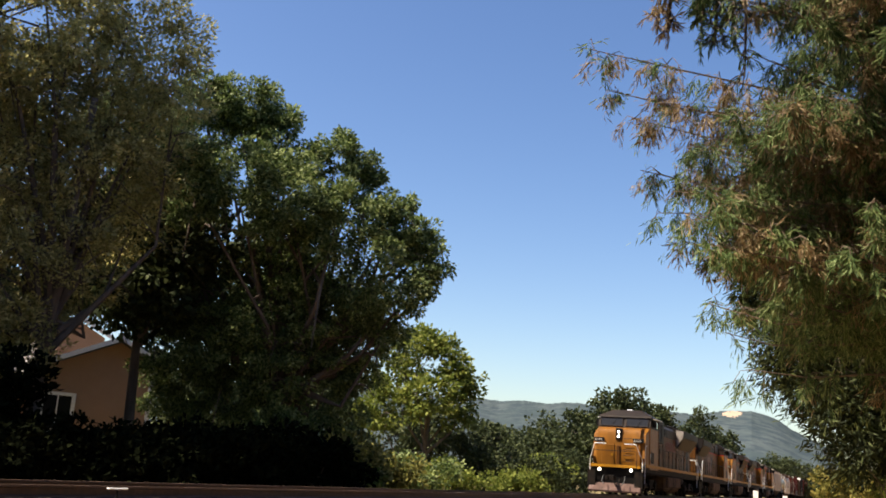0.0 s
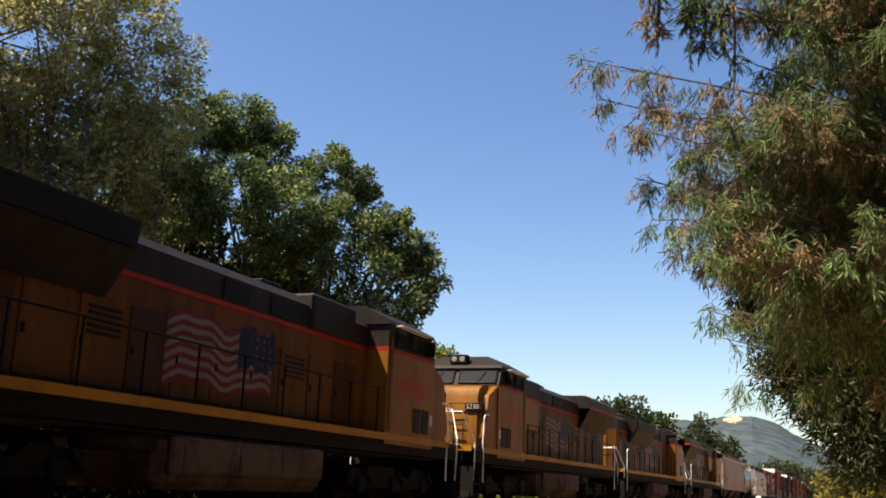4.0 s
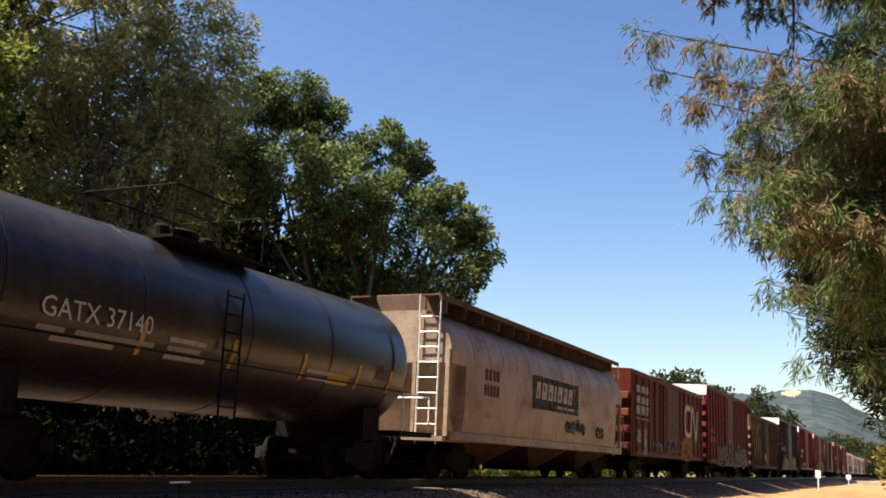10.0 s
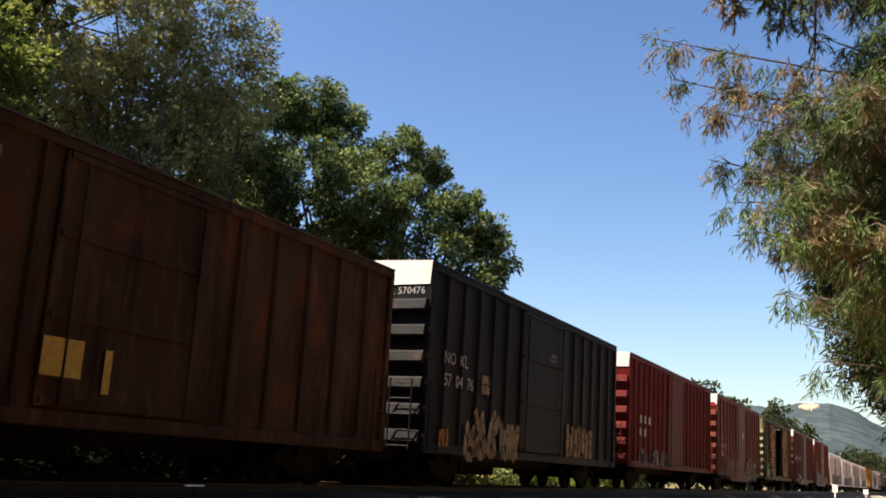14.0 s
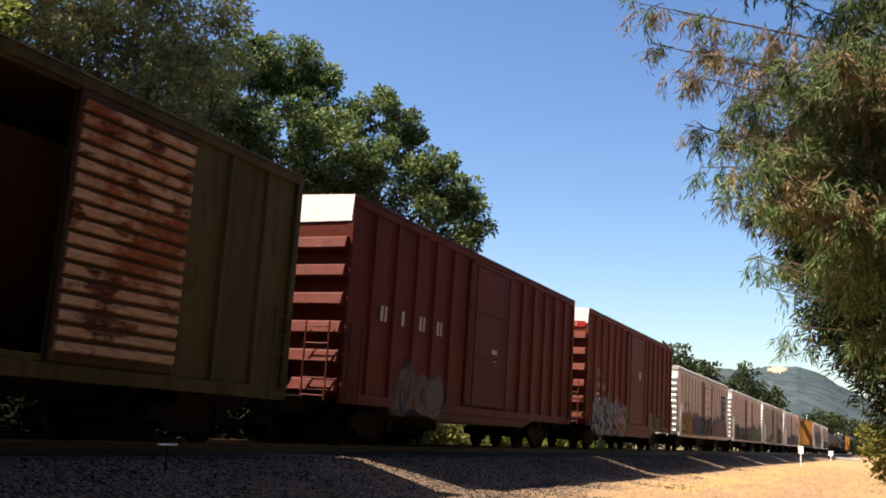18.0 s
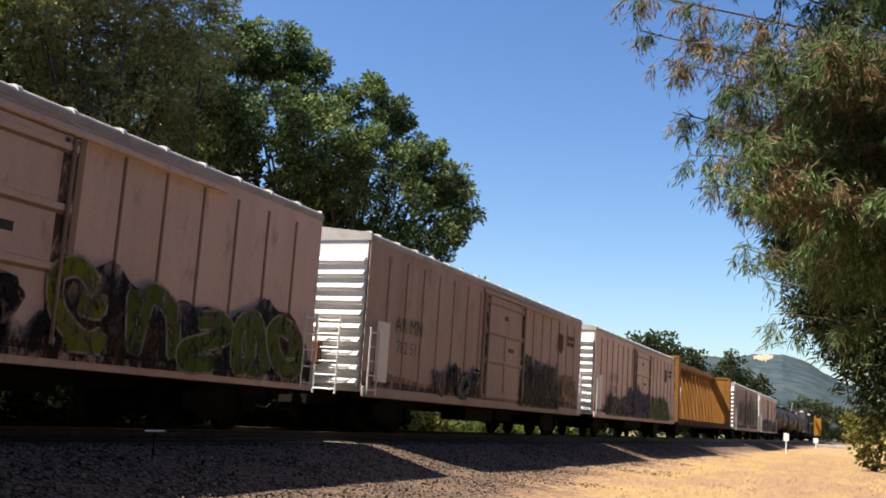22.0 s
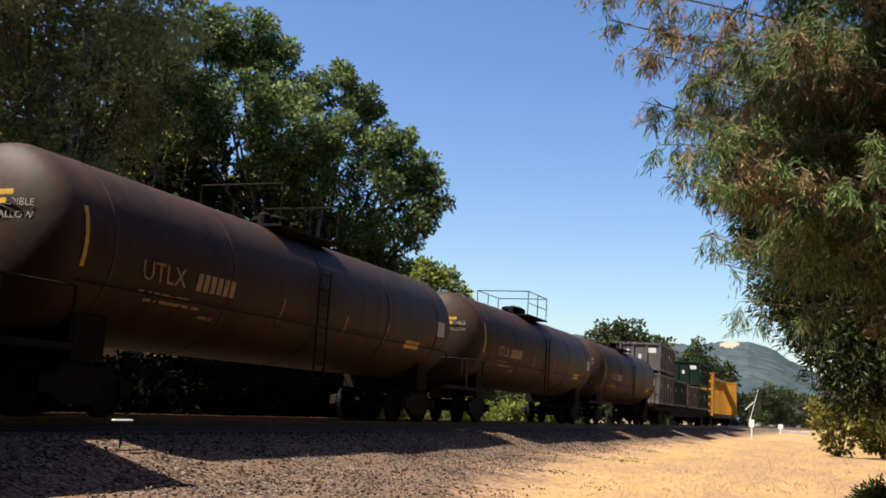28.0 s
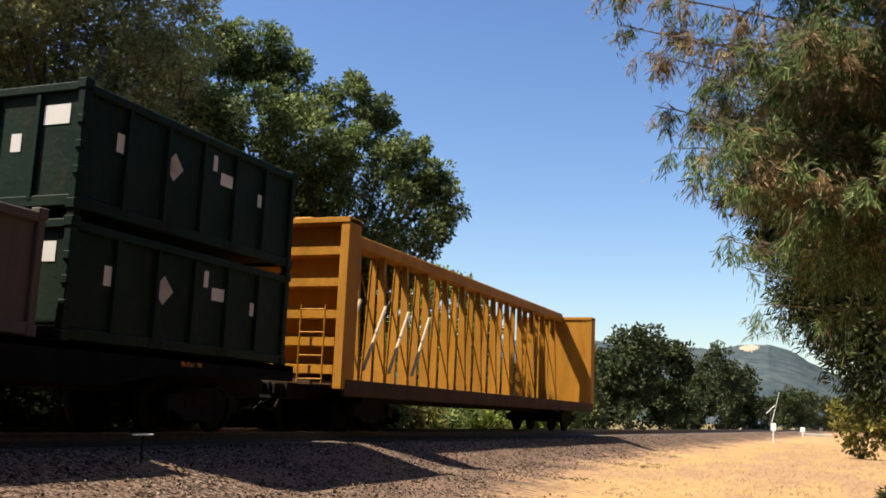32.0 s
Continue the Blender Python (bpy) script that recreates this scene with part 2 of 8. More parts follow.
M["paper"] = material("white_paper", (0.54, 0.5256, 0.504), 0.6, 0, [((0.5, 0.47, 0.42), 0.5, 8, 0.45, 0.7, None)])
M["paper_worn"] = material("worn_white", (0.36, 0.324, 0.282), 0.6, 0, [((0.2, 0.15, 0.12), 0.7, 5, 0.45, 0.7, None)])
M["mark_black"] = material("stencil_black", (0.03, 0.03, 0.03), 0.6)
M["mark_yellow"] = material("stencil_yellow", (0.525, 0.315, 0.03), 0.6, 0, [((0.2, 0.12, 0.05), 0.6, 9, 0.45, 0.7, None)])
M["mark_red"] = material("stencil_red", (0.32, 0.012, 0.01), 0.6, 0, [((0.2, 0.06, 0.02), 0.5, 5, 0.45, 0.7, None)], spec=0.2)
M["mark_green"] = material("stencil_green", (0.018, 0.18, 0.102), 0.6, 0, [((0.1, 0.1, 0.05), 0.6, 5, 0.45, 0.7, None)])
M["mark_blue"] = material("panel_blue", (0.012, 0.016, 0.052), 0.6, 0, [((0.10, 0.085, 0.09), 0.35, 6, 0.45, 0.75, None)], spec=0.1)
for key, c in dict(black=(0.02, 0.02, 0.022), white=(0.50, 0.47, 0.43), blue=(0.05, 0.07, 0.15), teal=(0.07, 0.16, 0.17), yellow=(0.66, 0.38, 0.03),
                   orange=(0.42, 0.15, 0.03), green=(0.13, 0.19, 0.03), purple=(0.11, 0.06, 0.15), pink=(0.36, 0.22, 0.22), soot=(0.045, 0.042, 0.03), oxide=(0.09, 0.02, 0.015), slate=(0.055, 0.052, 0.052), lime=(0.24, 0.27, 0.03), grey=(0.20, 0.19, 0.19), tan=(0.40, 0.28, 0.15), sky=(0.34, 0.36, 0.47), rose=(0.46, 0.28, 0.29), sage=(0.17, 0.18, 0.12), ochre=(0.42, 0.30, 0.10)).items():
    c = tuple(v * 0.66 for v in c)
    M["spray_" + key] = material("spray_" + key, c, 0.6, 0, [(tuple(v * 0.6 for v in c), 0.6, 3, 0.4, 0.7, None), ((0.11, 0.05, 0.03), 0.45, 1.6, 0.5, 0.66, (1, 1, 0.6)), ((0.06, 0.035, 0.025), 0.3, 9, 0.5, 0.75, (1, 1, 0.3))], spec=0.1)
def worn_edges(m, keep):
    """Paint that has flaked and faded away in blotches, baring what lies below."""
    nt = m.node_tree
    vec = nt.nodes.new("ShaderNodeTexCoord").outputs["Object"]
    big = noise_node(nt, vec, 1.3, lo=0.26, hi=0.46)
    fine = noise_node(nt, vec, 7.0, lo=0.34, hi=0.5, stretch=(1, 1, 0.5))
    mul = nt.nodes.new("ShaderNodeMath")
    mul.operation = "MULTIPLY"
    nt.links.new(big, mul.inputs[0])
    nt.links.new(fine, mul.inputs[1])
    thin = nt.nodes.new("ShaderNodeMath")
    thin.operation = "MULTIPLY"
    thin.inputs[1].default_value = keep
    nt.links.new(mul.outputs[0], thin.inputs[0])
    mul = thin
    mx = nt.nodes.new("ShaderNodeMixShader")
    clear = nt.nodes.new("ShaderNodeBsdfTransparent")
    nt.links.new(mul.outputs[0], mx.inputs[0])
    nt.links.new(clear.outputs[0], mx.inputs[1])
    nt.links.new(nt.nodes["Principled BSDF"].outputs[0], mx.inputs[2])
    nt.links.new(mx.outputs[0], nt.nodes["Material Output"].inputs["Surface"])


for key in [k for k in M if k.startswith("spray_")]:
    if key in ("spray_grey", "spray_pink", "spray_blue", "spray_tan", "spray_white", "spray_orange", "spray_oxide"):
        M[key.replace("spray", "faded")] = M[key].copy()
        M[key.replace("spray", "faded")].name = key.replace("spray", "washed_out")
        worn_edges(M[key.replace("spray", "faded")], 0.42)
    worn_edges(M[key], 0.8 if key in ("spray_sky", "spray_rose", "spray_sage", "spray_ochre") else 1.0)
M["bark"] = material("bark", (0.075, 0.055, 0.04), 0.9, 0, [((0.16, 0.13, 0.10), 0.6, 5, 0.4, 0.7, (1, 1, 0.2))], 0.8, 9)
M["twig"] = material("conifer_twig", (0.16, 0.115, 0.08), 0.9, 0, [((0.09, 0.065, 0.05), 0.7, 6, 0.4, 0.6, None)], 0.5, 12)
M["stucco"] = material("tan_stucco", (0.33, 0.20, 0.125), 0.9, 0, [((0.25, 0.15, 0.095), 0.4, 1.2, 0.4, 0.7, None)], 0.4, 40)
M["trim"] = material("white_trim", (0.75, 0.73, 0.70), 0.6)
M["roof"] = material("roof_shingle", (0.16, 0.14, 0.13), 0.85, 0, [((0.26, 0.23, 0.21), 0.6, 6, 0.4, 0.7, None)], 0.5, 14)
M["leaf_oak"] = leafy("oak_leaves", (0.032, 0.052, 0.016), (0.125, 0.18, 0.05), (0.37, 0.43, 0.18), 0.34, spec=0.2)
M["leaf_grey"] = leafy("greyish_leaves", (0.17, 0.165, 0.062), (0.44, 0.41, 0.16), (0.64, 0.58, 0.27), 0.52)
M["leaf_light"] = leafy("light_leaves", (0.06, 0.085, 0.016), (0.17, 0.21, 0.04), (0.33, 0.35, 0.09), 0.4)
M["leaf_yellow"] = leafy("yellowish_leaves", (0.05, 0.056, 0.013), (0.17, 0.16, 0.036), (0.42, 0.37, 0.12), 0.35)
M["leaf_far"] = leafy("far_leaves", (0.018, 0.026, 0.011), (0.042, 0.058, 0.022), (0.10, 0.115, 0.045), 0.25)
M["leaf_evergreen"] = leafy("evergreen_needles", (0.010, 0.015, 0.006), (0.035, 0.048, 0.016), (0.10, 0.12, 0.04), 0.2, 0.7, 0.15)
# near-black tones put the bank's shade into the foliage
M["leaf_dark"] = leafy("shade_black_leaves", (0.003, 0.004, 0.002), (0.006, 0.008, 0.0035), (0.014, 0.017, 0.007), 0.05, 0.95, 0.01)
M["needle_green"] = leafy("conifer_needles", (0.030, 0.058, 0.020), (0.115, 0.18, 0.062), (0.36, 0.43, 0.19), 0.4)
M["needle_brown"] = leafy("dry_needles", (0.13, 0.085, 0.045), (0.30, 0.215, 0.11), (0.50, 0.40, 0.25), 0.4)
M["straw"] = leafy("dry_grass", (0.30, 0.20, 0.085), (0.40, 0.285, 0.13), (0.49, 0.375, 0.19), 0.4, 0.8)

# -------- mesh helpers


def fast_mesh(name, verts, faces):
    """A mesh from numpy arrays; all faces have the same number of corners."""
    me = bpy.data.meshes.new(name)
    v, f = np.asarray(verts, np.float32), np.asarray(faces, np.int32)
    me.vertices.add(len(v))
    me.vertices.foreach_set("co", v.ravel())
    me.loops.add(f.size)
    me.loops.foreach_set("vertex_index", f.ravel())
    me.polygons.add(len(f))
    me.polygons.foreach_set("loop_start", np.arange(len(f), dtype=np.int32) * f.shape[1])
    me.update(calc_edges=True)
    return me


def mesh_of(name, bm, mat, smooth=False):
    me = bpy.data.meshes.new(name)
    bm.normal_update()
    bm.to_mesh(me)
    bm.free()
    if mat:
        me.materials.append(mat)
    if smooth:
        me.polygons.foreach_set("use_smooth", [True] * len(me.polygons))
    return me


def part(name, bm, mat, parent, label="", smooth=False):
    """Links a bmesh as one mesh object under a thing or a part."""
    ob = new(name, mesh_of(name, bm, mat, smooth) if isinstance(bm, bmesh.types.BMesh) else bm)
    ob.parent = parent
    if label:
        ob["label"] = label
    return ob


def placed(name, me, parent, m):
    ob = new(name, me)
    ob.parent = parent
    ob.matrix_basis = m
    return ob


def thing(name, label, category, group="", kind=""):
    return tagged(new(name), label, category, group, kind)


def box(bm, x0, x1, y0, y1, z0, z1, bevel=0.0):
    vs = [bm.verts.new((x, y, z)) for x in (x0, x1) for y in (y0, y1) for z in (z0, z1)]
    fs = [bm.faces.new([vs[i] for i in f]) for f in ((0, 1, 3, 2), (4, 6, 7, 5), (0, 4, 5, 1), (2, 3, 7, 6), (0, 2, 6, 4), (1, 5, 7, 3))]
    if bevel:
        bmesh.ops.bevel(bm, geom=list({e for f in fs for e in f.edges}), offset=bevel, segments=1, affect="EDGES")
    return bm


def boxes(*rows, bevel=0.0):
    bm = bmesh.new()
    for r in rows:
        box(bm, *r, bevel=bevel)
    return bm


def prism(bm, ring, a, b, axis="y"):
    """A ring of (u, v) swept along an axis from a to b. axis y: (u, v) = (x, z); x: (y, z); z: (x, y)."""
    def at(u, v, w):
        return {"y": (u, w, v), "x": (w, u, v), "z": (u, v, w)}[axis]
    p = [bm.verts.new(at(u, v, a)) for u, v in ring]
    q = [bm.verts.new(at(u, v, b)) for u, v in ring]
    n = len(ring)
    for i in range(n):
        bm.faces.new((p[i], p[(i + 1) % n], q[(i + 1) % n], q[i]))
    bm.faces.new(p[::-1])
    bm.faces.new(q)
    return bm


def tube(bm, pts, r, seg=6, r_end=None):
    """A round bar through points, tapering from r to r_end."""
    pts = [Vector(p) for p in pts]
    rings = []
    for i, p in enumerate(pts):
        d = (pts[min(i + 1, len(pts) - 1)] - pts[max(i - 1, 0)]).normalized()
        a = d.orthogonal().normalized()
        if rings:
            a = (last - d * last.dot(d)).normalized()
        last = a
        b = d.cross(a)
        rr = r if r_end is None else r + (r_end - r) * i / (len(pts) - 1)
        rings.append([bm.verts.new(p + (a * math.cos(2 * math.pi * k / seg) + b * math.sin(2 * math.pi * k / seg)) * rr) for k in range(seg)])
    for u, v in zip(rings, rings[1:]):
        for k in range(seg):
            bm.faces.new((u[k], u[(k + 1) % seg], v[(k + 1) % seg], v[k]))
    bm.faces.new(rings[0][::-1])
    bm.faces.new(rings[-1])
    return bm


def lathe(bm, rows, axis="y", seg=32, at=(0, 0, 0)):
    """Rows of (along, radius) turned round an axis."""
    rings = []
    for w, r in rows:
        ring = []
        for k in range(seg):
            u, v = r * math.cos(2 * math.pi * k / seg), r * math.sin(2 * math.pi * k / seg)
            p = {"y": (u, w, v), "x": (w, u, v), "z": (u, v, w)}[axis]
            ring.append(bm.verts.new((p[0] + at[0], p[1] + at[1], p[2] + at[2])))
        rings.append(ring)
    for u, v in zip(rings, rings[1:]):
        for k in range(seg):
            bm.faces.new((u[k], u[(k + 1) % seg], v[(k + 1) % seg], v[k]))
    bm.faces.new(rings[0][::-1])
    bm.faces.new(rings[-1])
    return bm


def text_mesh(text, size, spread):
    cu = bpy.data.curves.new("text", "FONT")
    cu.body, cu.size, cu.space_character = text, size, spread
    cu.resolution_u = 2
    tmp = bpy.data.objects.new("tmp", cu)
    me = bpy.data.meshes.new_from_object(tmp)
    bpy.data.objects.remove(tmp)
    return me


def lettering(text, size, mat, parent, m, name="lettering", label="", spread=1.0):
    """Stencilled words in the built-in font, each word a flat mesh. m places the text's left foot."""
    words, start = text.split(), 0
    for w in words:
        start = text.index(w, start)
        me = text_mesh(w, size, spread)
        lead = text_mesh(text[:start] + w, size, spread)
        x = max(v.co.x for v in lead.vertices) - max(v.co.x for v in me.vertices)
        me.materials.clear()
        me.materials.append(mat)
        me.name = name
        ob = placed(name, me, parent, m @ Matrix.Translation((x, 0, 0)))
        ob["label"] = label or "stencilled lettering"
        bpy.data.meshes.remove(lead)
        start += len(w)
    return ob



# -------- ground: one sheet with the raised track bed, out to the horizon


def ground_height(x, y):
    """Height across the track: ballast bed, shoulder, verge."""
    a = abs(x)
    if a < 2.0:
        z = -0.2
    elif a < 3.7:
        z = -0.2 - (a - 2.0) / 1.7 * 0.48
    elif a < 7:
        z = -0.68 - (a - 3.7) / 3.3 * 0.2
    else:
        z = -0.88 - min(1, (a - 7) / 5) * 0.12
    if x < -8:
        z += min(1, (-8 - x) / 20) * 0.7
    n = noise.noise((x * 0.5, y * 0.5, 3.1)) * 0.05 + noise.noise((x * 2.3, y * 2.3, 1.0)) * 0.02
    return z + n * min(1, max(0, (a - 1.9) / 1.5))


def straw_edge(y):
    """Where the gravel beside the track gives way to dry grass."""
    return 4.0 + 2.9 * np.exp((14 - y) / 12)


def spaced(lo, hi, fine_lo, fine_hi, step, grow=1.35):
    out = list(np.arange(fine_lo, fine_hi + 1e-6, step))
    s, v = step, fine_hi
    while v < hi:
        s *= grow
        v += s
        out.append(min(v, hi))
    s, v = step, fine_lo
    while v > lo:
        s *= grow
        v -= s
        out.insert(0, max(v, lo))
    return out


gx = spaced(-3500, 3500, -9, 16, 0.25)
gy = spaced(-600, 4500, -4, 60, 0.35, 1.1)
gv = np.array([(x, y, ground_height(x, y)) for x in gx for y in gy], np.float32)
nx, ny = len(gx), len(gy)
gi = np.arange(nx * ny).reshape(nx, ny)
gf = np.stack([gi[:-1, :-1], gi[1:, :-1], gi[1:, 1:], gi[:-1, 1:]], -1).reshape(-1, 4)
ground_me = fast_mesh("ground", gv, gf)


def ground_material():
    m = bpy.data.materials.new("gravel_and_dry_grass")
    m.use_nodes = True
    nt = m.node_tree
    b = nt.nodes["Principled BSDF"]
    b.inputs["Roughness"].default_value = 0.95
    b.inputs["Specular IOR Level"].default_value = 0.03
    geo = nt.nodes.new("ShaderNodeNewGeometry")
    pos = geo.outputs["Position"]
    sep = nt.nodes.new("ShaderNodeSeparateXYZ")
    nt.links.new(pos, sep.inputs[0])
    stone = mix_node(nt, noise_node(nt, pos, 14, lo=0.42, hi=0.58), (0.020, 0.0135, 0.010), mix_node(nt, noise_node(nt, pos, 30, lo=0.45, hi=0.6), (0.098, 0.066, 0.050), (0.29, 0.21, 0.165)))
    stone = mix_node(nt, noise_node(nt, pos, 0.9, lo=0.45, hi=0.75), stone, (0.17, 0.11, 0.078))
    straw = mix_node(nt, noise_node(nt, pos, 5, lo=0.35, hi=0.65, stretch=(1.6, 0.6, 1)), (0.32, 0.205, 0.083), (0.41, 0.285, 0.13))
    pale = mix_node(nt, noise_node(nt, pos, 9, lo=0.4, hi=0.62), (0.22, 0.132, 0.08), (0.375, 0.24, 0.145))
    wob = noise_node(nt, pos, 0.5, lo=0.2, hi=0.8)

    def math_node(op, *vals):
        n = nt.nodes.new("ShaderNodeMath")
        n.operation = op
        for k, v in enumerate(vals):
            if isinstance(v, bpy.types.NodeSocket):
                nt.links.new(v, n.inputs[k])
            else:
                n.inputs[k].default_value = v
        return n.outputs[0]
    # the gravel runs out wide near the bystander and narrows further along, as in straw_edge()
    gone = math_node("POWER", 2.718, math_node("MULTIPLY_ADD", sep.outputs["Y"], -1 / 12, 14 / 12))
    from_edge = math_node("SUBTRACT", sep.outputs["X"], math_node("MULTIPLY_ADD", gone, 2.9, 4.0))
    out = nt.nodes.new("ShaderNodeMapRange")
    out.inputs[1].default_value, out.inputs[2].default_value, out.inputs[4].default_value = 1.2, 3.4, 0.35
    nt.links.new(from_edge, out.inputs[0])
    bare = math_node("ADD", noise_node(nt, pos, 0.55, lo=0.46, hi=0.62, stretch=(1.5, 0.3, 1)), out.outputs[0])
    straw = mix_node(nt, math_node("MINIMUM", bare, 1.0), straw, pale)
    edge = nt.nodes.new("ShaderNodeMapRange")
    edge.inputs[1].default_value, edge.inputs[2].default_value = 1.6, 3.6
    rough_edge = math_node("MULTIPLY_ADD", noise_node(nt, pos, 3.5, lo=0.3, hi=0.7), 1.5, math_node("MULTIPLY_ADD", wob, 2.4, from_edge))
    nt.links.new(rough_edge, edge.inputs[0])
    litter_edge = nt.nodes.new("ShaderNodeMapRange")
    litter_edge.inputs[1].default_value, litter_edge.inputs[2].default_value = 0.9, 2.4
    nt.links.new(rough_edge, litter_edge.inputs[0])
    col = mix_node(nt, edge.outputs[0], mix_node(nt, litter_edge.outputs[0], stone, pale), straw)
    left = nt.nodes.new("ShaderNodeMapRange")
    left.inputs[1].default_value, left.inputs[2].default_value = -4.0, -7.0
    nt.links.new(sep.outputs["X"], left.inputs[0])
    litter = mix_node(nt, noise_node(nt, pos, 1.2, lo=0.4, hi=0.65), (0.10, 0.085, 0.05), (0.24, 0.19, 0.09))
    col = mix_node(nt, left.outputs[0], col, litter)
    nt.links.new(col, b.inputs["Base Color"])
    bn = nt.nodes.new("ShaderNodeBump")
    bn.inputs["Strength"].default_value, bn.inputs["Distance"].default_value = 0.6, 0.04
    nt.links.new(noise_node(nt, pos, 16, lo=0.3, hi=0.7), bn.inputs["Height"])
    nt.links.new(bn.outputs[0], b.inputs["Normal"])
    return m


ground_me.materials.append(ground_material())
ground = tagged(new("ground", ground_me), "ballast, gravel verge and dry yellow grass beside the track", "ground", kind="structure")

# -------- track
track = thing("railway_track", "straight railway track on dark wooden ties in ballast", "track", kind="structure")
for sx in (-0.7525, 0.7525):
    bm = prism(bmesh.new(), [(sx - 0.075, -0.185), (sx + 0.075, -0.185), (sx + 0.07, -0.165), (sx + 0.012, -0.14), (sx + 0.012, -0.05), (sx + 0.037, -0.035), (sx + 0.037, 0), (sx - 0.037, 0), (sx - 0.037, -0.035), (sx - 0.012, -0.05), (sx - 0.012, -0.14), (sx - 0.07, -0.165)], -250, 900)
    part("rail", bm, M["railside"], track)

# -------- leaves and trees


def leaves(name, centres, normals, length, width, mat, rng, droop=0.0, jitter=0.9):
    """One folded leaf of four corners at each centre."""
    n = len(centres)
    d = rng.normal(size=(n, 3)) * jitter + normals
    d[:, 2] -= droop
    d /= np.linalg.norm(d, axis=1, keepdims=True) + 1e-9
    s = np.cross(d, rng.normal(size=(n, 3)))
    s /= np.linalg.norm(s, axis=1, keepdims=True) + 1e-9
    u = np.cross(s, d)
    k = rng.uniform(0.65, 1.3, (n, 1))
    ln, wd = length * k, width * k
    v = np.stack([centres, centres + d * ln * 0.5 + s * wd * 0.5 + u * wd * 0.15, centres + d * ln, centres + d * ln * 0.5 - s * wd * 0.5 + u * wd * 0.15], 1).reshape(-1, 3)
    i = np.arange(n)[:, None] * 4
    f = np.concatenate([i + np.array([[0, 1, 2]]), i + np.array([[0, 2, 3]])], 1).reshape(-1, 3)
    me = fast_mesh(name, v, f)
    me.materials.append(mat)
    return me


def crown_points(rng, lobes, clumps, per, spread):
    """Leaf places: each lobe (x, y, z, rx, ry, rz) carries clumps near its skin, each clump a ball of leaves."""
    vol = np.array([l[3] * l[4] + l[4] * l[5] + l[3] * l[5] for l in lobes])
    pts, nrm = [], []
    for l, share in zip(lobes, vol / vol.sum()):
        k = max(6, int(clumps * share))
        d = rng.normal(size=(k, 3))
        d /= np.linalg.norm(d, axis=1, keepdims=True)
        r = rng.uniform(0.2, 1.05, (k, 1)) ** 0.5
        c = np.array(l[:3]) + d * r * np.array(l[3:])
        size = spread * rng.uniform(0.5, 1.5, (k, 1))
        for cc, dd, ss in zip(c, d, size[:, 0]):
            m = max(4, int(per * ss / spread * rng.uniform(0.6, 1.3)))
            o = rng.normal(size=(m, 3))
            o /= np.linalg.norm(o, axis=1, keepdims=True)
            o *= rng.uniform(0.2, 1, (m, 1)) ** 0.5 * ss
            o[:, 2] *= 0.75
            pts.append(cc + o)
            nrm.append(o / ss + dd * 0.5)
    return np.concatenate(pts), np.concatenate(nrm)


def tree(name, label, base, height, r, lobes, mat, seed, clumps=260, per=70, spread=0.8, leaf=(0.34, 0.2), lean=(0, 0), droop=0.2, group="", forks=None):
    """A tree: tapered trunk, limbs to its lobes, a crown of leaves. Lobes are given from the base."""
    rng = np.random.default_rng(seed)
    ob = thing(name, label, "tree", group)
    ob.matrix_basis = pose(*base)
    fork = forks or height * 0.3
    bm = tube(bmesh.new(), [(0, 0, -0.3), (0.1, 0.05, fork * 0.3), (lean[0] * 0.4, lean[1] * 0.4, fork), (lean[0], lean[1], height * 0.72)], r, 10, r * 0.35)
    part("trunk", bm, M["bark"], ob, smooth=True)
    for l in lobes:
        e = Vector(l[:3])
        s = Vector((lean[0] * 0.4, lean[1] * 0.4, fork * rng.uniform(0.8, 1.2)))
        mid = s.lerp(e, 0.5) + Vector(rng.normal(size=3) * 0.5) + Vector((0, 0, -0.4))
        bm = tube(bmesh.new(), [s, s.lerp(mid, 0.6), mid, mid.lerp(e, 0.9)], r * 0.42, 6, r * 0.06)
        for _ in range(4):
            q = mid.lerp(e, rng.uniform(0.1, 1))
            d = Vector(rng.normal(size=3) * (l[3] * 0.6))
            tube(bm, [q, q + d * 0.5 + Vector((0, 0, 0.2)), q + d], r * 0.14, 4, r * 0.03)
        part("limb", bm, M["bark"], ob)
    pts, nrm = crown_points(rng, lobes, clumps, per, spread)
    part("crown", leaves("crown", pts, nrm, leaf[0], leaf[1], mat, rng, droop), None, ob)
    return ob


def polar(az, dist):
    """A place on the ground seen from the camera at an angle left of the track's run."""
    return EYE[0] - dist * math.sin(radians(az)), EYE[1] + dist * math.cos(radians(az))


def spot(az, dist, drop=0.0):
    x, y = polar(az, dist)
    return x, y, ground_height(x, y) - drop


def aim(base, az, el, dist, r, squash=0.9):
    """A lobe seen at an angle from the camera, relative to its tree's base."""
    x, y = polar(az, dist)
    z = EYE[2] + dist * math.tan(radians(el))
    return x - base[0], y - base[1], z - base[2], r, r, r * squash


